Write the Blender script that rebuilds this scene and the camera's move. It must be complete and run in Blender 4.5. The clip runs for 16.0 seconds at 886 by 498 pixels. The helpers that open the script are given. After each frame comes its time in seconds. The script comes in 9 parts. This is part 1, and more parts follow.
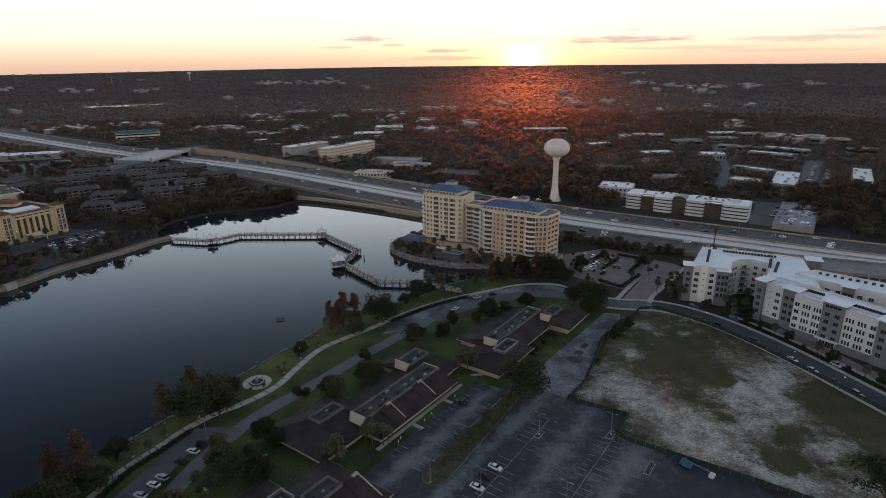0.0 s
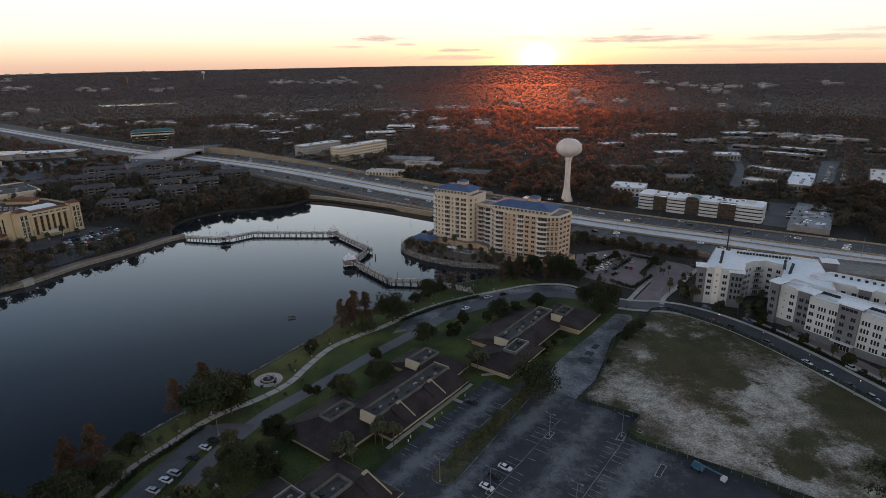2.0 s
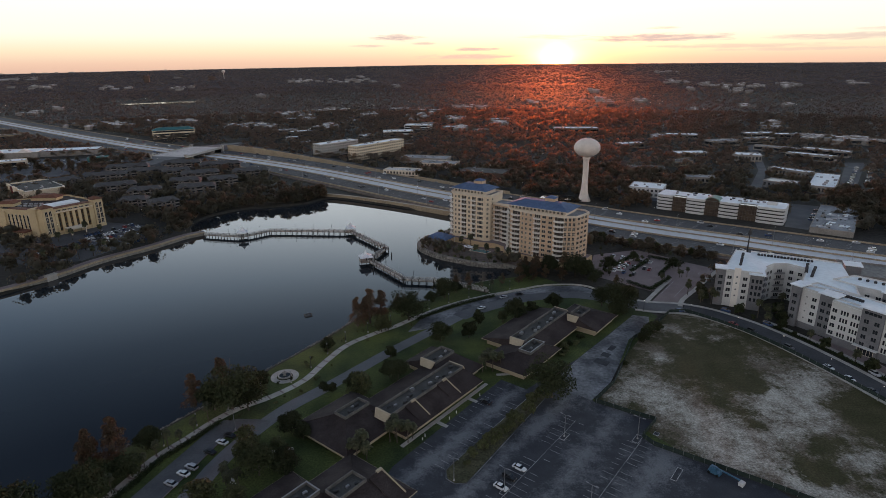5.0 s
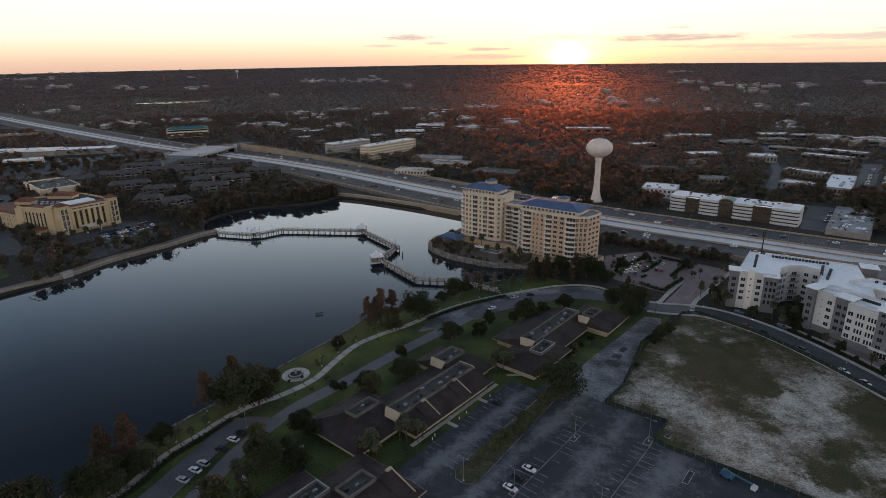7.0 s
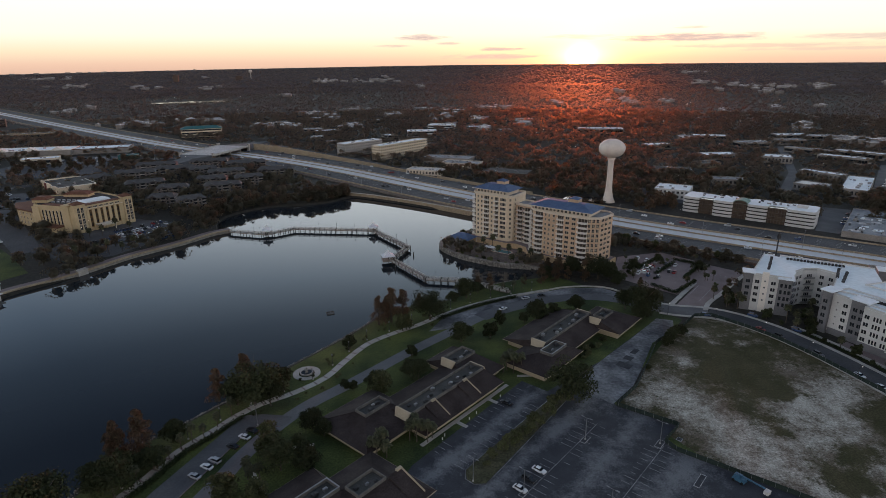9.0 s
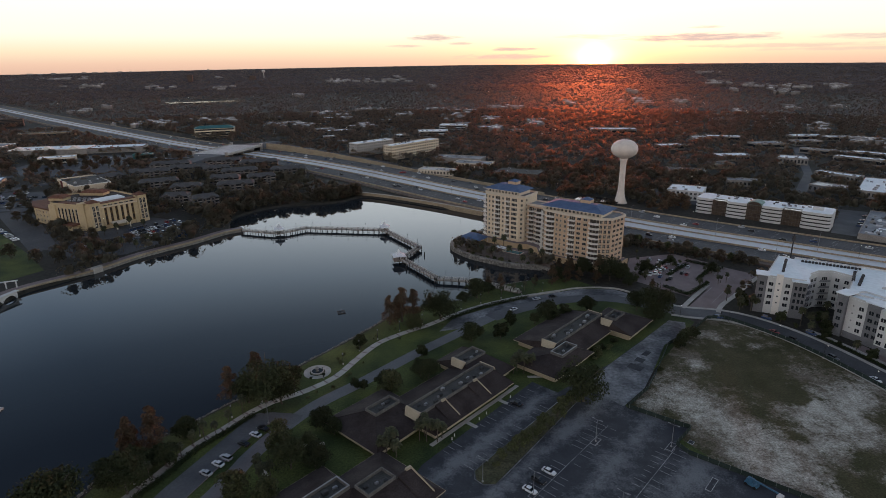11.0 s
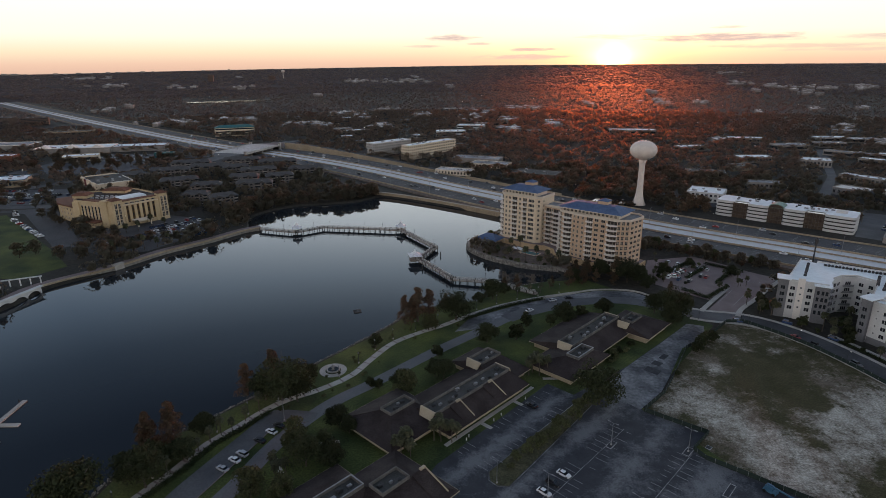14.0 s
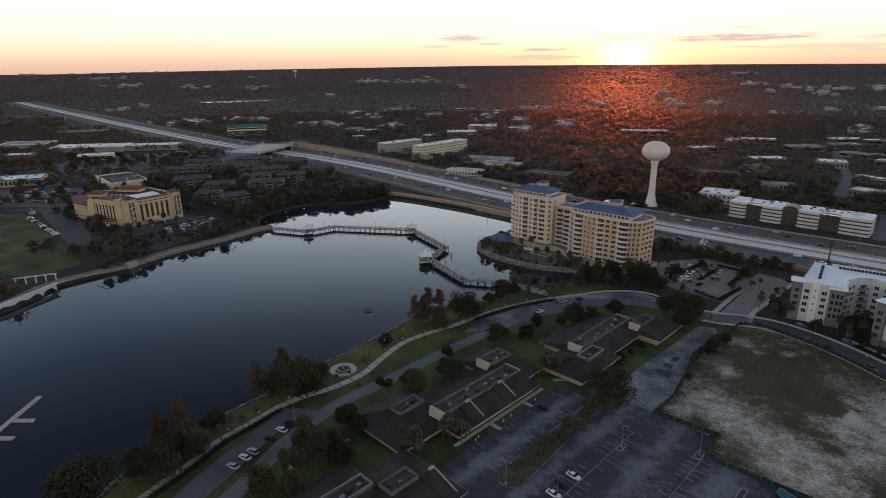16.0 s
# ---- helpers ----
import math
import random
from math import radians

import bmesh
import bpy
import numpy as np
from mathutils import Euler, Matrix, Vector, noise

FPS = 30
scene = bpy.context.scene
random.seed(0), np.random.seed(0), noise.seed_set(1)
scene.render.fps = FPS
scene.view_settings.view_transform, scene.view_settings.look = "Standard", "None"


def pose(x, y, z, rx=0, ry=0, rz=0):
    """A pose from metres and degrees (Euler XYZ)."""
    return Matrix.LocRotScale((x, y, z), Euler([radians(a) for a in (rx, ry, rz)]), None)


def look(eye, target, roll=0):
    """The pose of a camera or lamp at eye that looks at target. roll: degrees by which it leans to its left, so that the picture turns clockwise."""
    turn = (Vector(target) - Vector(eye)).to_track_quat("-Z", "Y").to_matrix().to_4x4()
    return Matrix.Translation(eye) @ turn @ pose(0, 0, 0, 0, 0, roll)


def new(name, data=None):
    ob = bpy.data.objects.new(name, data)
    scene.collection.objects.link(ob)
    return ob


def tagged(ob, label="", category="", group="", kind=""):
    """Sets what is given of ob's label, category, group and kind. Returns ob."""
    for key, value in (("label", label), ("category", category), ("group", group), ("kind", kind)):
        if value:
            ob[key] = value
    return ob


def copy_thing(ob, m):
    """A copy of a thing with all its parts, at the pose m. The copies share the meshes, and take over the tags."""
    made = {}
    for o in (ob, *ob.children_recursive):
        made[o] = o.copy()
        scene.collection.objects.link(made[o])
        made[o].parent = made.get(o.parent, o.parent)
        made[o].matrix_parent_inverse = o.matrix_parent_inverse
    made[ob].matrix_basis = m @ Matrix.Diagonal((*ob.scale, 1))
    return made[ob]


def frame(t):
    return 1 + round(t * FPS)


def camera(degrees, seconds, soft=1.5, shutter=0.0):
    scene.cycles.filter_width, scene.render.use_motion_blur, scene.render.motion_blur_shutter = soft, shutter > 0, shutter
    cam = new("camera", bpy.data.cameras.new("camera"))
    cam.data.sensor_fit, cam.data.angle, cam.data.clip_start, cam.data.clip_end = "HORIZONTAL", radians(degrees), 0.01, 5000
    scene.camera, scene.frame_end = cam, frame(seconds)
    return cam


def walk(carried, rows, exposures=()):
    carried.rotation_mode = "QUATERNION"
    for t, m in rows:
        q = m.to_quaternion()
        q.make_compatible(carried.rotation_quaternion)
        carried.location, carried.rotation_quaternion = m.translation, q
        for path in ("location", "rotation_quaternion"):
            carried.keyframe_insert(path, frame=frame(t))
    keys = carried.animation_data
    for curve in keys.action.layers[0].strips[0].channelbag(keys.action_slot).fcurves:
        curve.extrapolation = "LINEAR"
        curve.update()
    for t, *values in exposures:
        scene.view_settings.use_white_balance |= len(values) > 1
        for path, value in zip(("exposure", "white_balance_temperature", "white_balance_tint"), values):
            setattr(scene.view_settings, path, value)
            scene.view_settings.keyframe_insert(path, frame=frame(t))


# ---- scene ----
# The camera hovers 122 m above the park and turns slowly to its left.
cam = camera(74.8, 16.0, soft=0.55)
TURN = [(0.0, -3.97, -17.885, -0.54), (1.5, -3.105, -17.915, -0.535), (3.0, -2.255, -17.96, -0.52), (5.5, -0.86, -18.0, -0.505), (7.0, 0.0, -18.0, -0.505),
        (9.0, 1.15, -17.985, -0.51), (11.5, 2.565, -17.965, -0.5), (13.0, 3.41, -17.95, -0.48), (14.5, 4.25, -17.925, -0.46), (16.0, 5.06, -17.905, -0.445)]
EYE_Z = 122.0
walk(cam, [(t, pose(0, 0, EYE_Z, 90 + p, 0, y) @ pose(0, 0, 0, 0, 0, r)) for t, y, p, r in TURN])

# ---- sky and sun ----
SUN_AZ, SUN_EL = radians(11.8), radians(2.2)
scene.view_settings.exposure = 0.25
world = bpy.data.worlds.new("dusk_sky")
scene.world = world
world.use_nodes = True


def build_sky():
    nt = world.node_tree
    nt.nodes.clear()
    N, L = nt.nodes.new, nt.links.new

    def math_node(op, a, b=None, clamp=False):
        n = N("ShaderNodeMath")
        n.operation, n.use_clamp = op, clamp
        for i, q in enumerate((a, b)):
            if q is None:
                continue
            if isinstance(q, (int, float)):
                n.inputs[i].default_value = q
            else:
                L(q, n.inputs[i])
        return n.outputs[0]

    def mix(kind, fac, a, b):
        n = N("ShaderNodeMix")
        n.data_type, n.blend_type = "RGBA", kind
        for sock, q in ((n.inputs[0], fac), (n.inputs[6], a), (n.inputs[7], b)):
            if isinstance(q, (int, float)):
                sock.default_value = q
            elif isinstance(q, tuple):
                sock.default_value = (*q, 1)
            else:
                L(q, sock)
        return n.outputs[2]

    tc = N("ShaderNodeTexCoord").outputs["Generated"]
    sep = N("ShaderNodeSeparateXYZ")
    L(tc, sep.inputs[0])
    elev = sep.outputs[2]
    sky = N("ShaderNodeTexSky")
    sky.sky_type, sky.sun_disc = "NISHITA", False
    sky.sun_elevation, sky.sun_rotation = SUN_EL, SUN_AZ
    sky.altitude, sky.air_density, sky.dust_density, sky.ozone_density = 120, 1.0, 2.0, 2.0
    base = mix("MULTIPLY", 1.0, sky.outputs[0], (SKY_GAIN, SKY_GAIN, SKY_GAIN))
    # evening glow: the haze lights the western sky low down, and the eastern sky opposite more faintly
    height = math_node("ADD", math_node("MULTIPLY", elev, 1.25), 0.05)

    def ramp_of(stops):
        n = N("ShaderNodeValToRGB")
        L(height, n.inputs[0])
        cr = n.color_ramp
        cr.elements[0].position, cr.elements[0].color = stops[0][0], (*stops[0][1], 1)
        cr.elements[1].position, cr.elements[1].color = stops[-1][0], (*stops[-1][1], 1)
        for p, c in stops[1:-1]:
            cr.elements.new(p).color = (*c, 1)
        return mix("MULTIPLY", 1.0, n.outputs[0], (2.0, 2.0, 2.0))

    west_sky = ramp_of(((0.0, (0.22, 0.13, 0.11)), (0.05, (0.385, 0.258, 0.19)), (0.072, (0.43, 0.355, 0.25)), (0.100, (0.46, 0.435, 0.36)), (0.15, (0.455, 0.45, 0.41)), (0.215, (0.47, 0.47, 0.445)), (0.267, (0.82, 0.86, 0.86)),
                        (0.374, (0.75, 0.83, 0.89)), (0.478, (0.42, 0.52, 0.62)), (0.56, (0.20, 0.26, 0.335)), (0.675, (0.066, 0.092, 0.138)), (0.85, (0.066, 0.092, 0.135)), (1.0, (0.078, 0.102, 0.146))))
    east_sky = ramp_of(((0.0, (0.30, 0.24, 0.20)), (0.08, (0.47, 0.42, 0.40)), (0.40, (0.44, 0.41, 0.40)), (0.675, (0.19, 0.20, 0.225)), (1.0, (0.078, 0.102, 0.146))))
    west = N("ShaderNodeVectorMath")
    west.operation = "DOT_PRODUCT"
    west.inputs[1].default_value = (math.sin(SUN_AZ), math.cos(SUN_AZ), 0.0)
    L(tc, west.inputs[0])
    side = N("ShaderNodeMapRange")
    side.inputs[1].default_value, side.inputs[2].default_value, side.inputs[3].default_value, side.inputs[4].default_value = -0.55, 0.4, 0.0, 1.0
    L(west.outputs["Value"], side.inputs[0])
    total = mix("ADD", 1.0, base, mix("MIX", side.outputs[0], east_sky, west_sky))
    # away from the sunset the middle sky is darker and bluer, on either side
    def between(sock, a, b):
        n = N("ShaderNodeMapRange")
        n.inputs[1].default_value, n.inputs[2].default_value = a, b
        L(sock, n.inputs[0])
        return n.outputs[0]

    flank = math_node("MULTIPLY", between(west.outputs["Value"], 0.90, 0.60), between(west.outputs["Value"], -0.15, 0.25))
    total = mix("MULTIPLY", math_node("MULTIPLY", flank, between(elev, 0.10, 0.28)), total, (0.46, 0.52, 0.60))
    # aureole round the setting sun
    dot = N("ShaderNodeVectorMath")
    dot.operation = "DOT_PRODUCT"
    e = radians(0.1)
    dot.inputs[1].default_value = (math.sin(SUN_AZ) * math.cos(e), math.cos(SUN_AZ) * math.cos(e), math.sin(e))
    L(tc, dot.inputs[0])
    near = math_node("MAXIMUM", dot.outputs["Value"], 0.0)
    for power, colour in ((9000, (6.0, 4.4, 1.4)), (900, (0.7, 0.42, 0.10)), (100, (0.9, 0.20, 0.02))):
        total = mix("ADD", 1.0, total, mix("MULTIPLY", 1.0, math_node("POWER", near, power), colour))
    # long thin clouds low over the horizon: azimuth, elevation, half width, half height in degrees, density
    azim = math_node("MULTIPLY", math_node("ARCTAN2", sep.outputs[0], sep.outputs[1]), 180 / math.pi)
    high = math_node("MULTIPLY", math_node("ARCSINE", elev), 180 / math.pi)
    mp = N("ShaderNodeMapping")
    mp.inputs["Scale"].default_value = (26.0, 26.0, 260.0)
    L(tc, mp.inputs[0])
    nz = N("ShaderNodeTexNoise")
    nz.inputs["Scale"].default_value, nz.inputs["Detail"].default_value, nz.inputs["Roughness"].default_value = 1.0, 5.0, 0.6
    L(mp.outputs[0], nz.inputs["Vector"])
    rough = math_node("MULTIPLY", math_node("SUBTRACT", nz.outputs[0], 0.5), 3.2)
    # the white glare round the sun lies flat along the horizon
    ga, gh = math_node("DIVIDE", math_node("SUBTRACT", azim, math.degrees(SUN_AZ)), 2.4), math_node("DIVIDE", math_node("SUBTRACT", high, 0.3), 0.85)
    glare = math_node("EXPONENT", math_node("MULTIPLY", math_node("ADD", math_node("MULTIPLY", ga, ga), math_node("MULTIPLY", gh, gh)), -1.0))
    total = mix("ADD", 1.0, total, mix("MULTIPLY", 1.0, glare, (0.9, 0.72, 0.36)))
    cover = None
    for a0, e0, wa, we, dens in CLOUDS:
        u = math_node("DIVIDE", math_node("SUBTRACT", azim, a0), wa)
        v = math_node("DIVIDE", math_node("SUBTRACT", high, e0), we)
        d = math_node("ADD", math_node("MULTIPLY", u, u), math_node("MULTIPLY", v, v))
        q = math_node("MULTIPLY", math_node("SUBTRACT", 1.0, math_node("ADD", d, rough), True), dens)
        cover = q if cover is None else math_node("MAXIMUM", cover, q)
    total = mix("MIX", cover, total, (0.60, 0.45, 0.41))
    bg = N("ShaderNodeBackground")
    bg.inputs[1].default_value = 1.0
    L(total, bg.inputs[0])
    out = N("ShaderNodeOutputWorld")
    L(bg.outputs[0], out.inputs[0])


SKY_GAIN = 0.02
CLOUDS = [(-2.95, 2.05, 2.6, 0.34, 0.9), (-0.3, 1.55, 1.5, 0.16, 0.7), (-5.6, 1.35, 2.0, 0.14, 0.6), (4.6, 1.0, 2.6, 0.18, 0.85), (4.0, 0.35, 5.5, 0.26, 0.7), (11.5, 2.0, 3.4, 0.22, 0.5), (20.5, 1.75, 7.0, 0.42, 0.9),
          (26.5, 1.0, 8.0, 0.22, 0.5), (20.8, 2.6, 1.5, 0.13, 0.6), (35.0, 1.6, 6.0, 0.3, 0.6), (40.0, 2.1, 5.0, 0.28, 0.55), (33.0, 0.7, 9.0, 0.16, 0.4)]
build_sky()
sun = new("sun", bpy.data.lights.new("sun", "SUN"))
sun.data.energy, sun.data.angle, sun.data.color = 1.3, radians(1.0), (1.0, 0.20, 0.07)
sun.matrix_world = look((300 * math.sin(SUN_AZ), 300 * math.cos(SUN_AZ), 300 * math.tan(SUN_EL)), (0, 0, 0))


# ---- materials ----
def material(name, a, b=None, rough=0.85, scale=0.6, fine=9.0, bump=0.25, metal=0.0, random_amount=0.0, spec=0.3, detail=0.25, through_light=0.0):
    """Two colours mottled at a broad scale and a fine grain, with relief."""
    b = b or tuple(v * 0.72 for v in a)
    m = bpy.data.materials.new(name)
    m.use_nodes = True
    nt = m.node_tree
    N, L = nt.nodes.new, nt.links.new
    p = nt.nodes["Principled BSDF"]
    p.inputs["Roughness"].default_value, p.inputs["Metallic"].default_value = rough, metal
    p.inputs["Specular IOR Level"].default_value = spec
    tc = N("ShaderNodeTexCoord")
    n1, n2 = N("ShaderNodeTexNoise"), N("ShaderNodeTexNoise")
    n1.inputs["Scale"].default_value, n1.inputs["Detail"].default_value = scale, 4
    n2.inputs["Scale"].default_value, n2.inputs["Detail"].default_value = fine, 2
    L(tc.outputs["Object"], n1.inputs["Vector"])
    L(tc.outputs["Object"], n2.inputs["Vector"])
    r = N("ShaderNodeMapRange")
    r.inputs[1].default_value, r.inputs[2].default_value = 0.36, 0.64
    L(n1.outputs[0], r.inputs[0])
    mx = N("ShaderNodeMix")
    mx.data_type = "RGBA"
    mx.inputs[6].default_value, mx.inputs[7].default_value = (*a, 1), (*b, 1)
    L(r.outputs[0], mx.inputs[0])
    hsv = N("ShaderNodeHueSaturation")
    L(mx.outputs[2], hsv.inputs["Color"])
    v = N("ShaderNodeMapRange")
    v.inputs[1].default_value, v.inputs[2].default_value = 0.3, 0.7
    v.inputs[3].default_value, v.inputs[4].default_value = 1 - detail, 1 + detail
    L(n2.outputs[0], v.inputs[0])
    val = v.outputs[0]
    if random_amount:
        oi = N("ShaderNodeObjectInfo")
        rr = N("ShaderNodeMapRange")
        rr.inputs[3].default_value, rr.inputs[4].default_value = 1 - random_amount, 1 + random_amount
        L(oi.outputs["Random"], rr.inputs[0])
        mul = N("ShaderNodeMath")
        mul.operation = "MULTIPLY"
        L(val, mul.inputs[0])
        L(rr.outputs[0], mul.inputs[1])
        val = mul.outputs[0]
    L(val, hsv.inputs["Value"])
    L(hsv.outputs[0], p.inputs["Base Color"])
    if bump:
        bp = N("ShaderNodeBump")
        bp.inputs["Strength"].default_value, bp.inputs["Distance"].default_value = bump, 0.05
        L(n2.outputs[0], bp.inputs["Height"])
        L(bp.outputs[0], p.inputs["Normal"])
    if through_light:
        tr = N("ShaderNodeBsdfTranslucent")
        L(hsv.outputs[0], tr.inputs[0])
        ms = N("ShaderNodeMixShader")
        ms.inputs[0].default_value = through_light
        L(p.outputs[0], ms.inputs[1])
        L(tr.outputs[0], ms.inputs[2])
        L(ms.outputs[0], nt.nodes["Material Output"].inputs[0])
    return m


def island_vary(m, low=0.6, high=1.4):
    """Every clump or slab of a joined mesh gets its own brightness."""
    nt = m.node_tree
    N, L = nt.nodes.new, nt.links.new
    hsv = next(n for n in nt.nodes if n.type == "HUE_SAT")
    old = hsv.inputs["Value"].links[0].from_socket
    g, r, mul = N("ShaderNodeNewGeometry"), N("ShaderNodeMapRange"), N("ShaderNodeMath")
    r.inputs[3].default_value, r.inputs[4].default_value, mul.operation = low, high, "MULTIPLY"
    L(g.outputs["Random Per Island"], r.inputs[0])
    L(old, mul.inputs[0])
    L(r.outputs[0], mul.inputs[1])
    L(mul.outputs[0], hsv.inputs["Value"])
    return m


def glowing(name, colour, strength):
    m = bpy.data.materials.new(name)
    m.use_nodes = True
    p = m.node_tree.nodes["Principled BSDF"]
    p.inputs["Base Color"].default_value = (*colour, 1)
    p.inputs["Emission Color"].default_value, p.inputs["Emission Strength"].default_value = (*colour, 1), strength
    return m


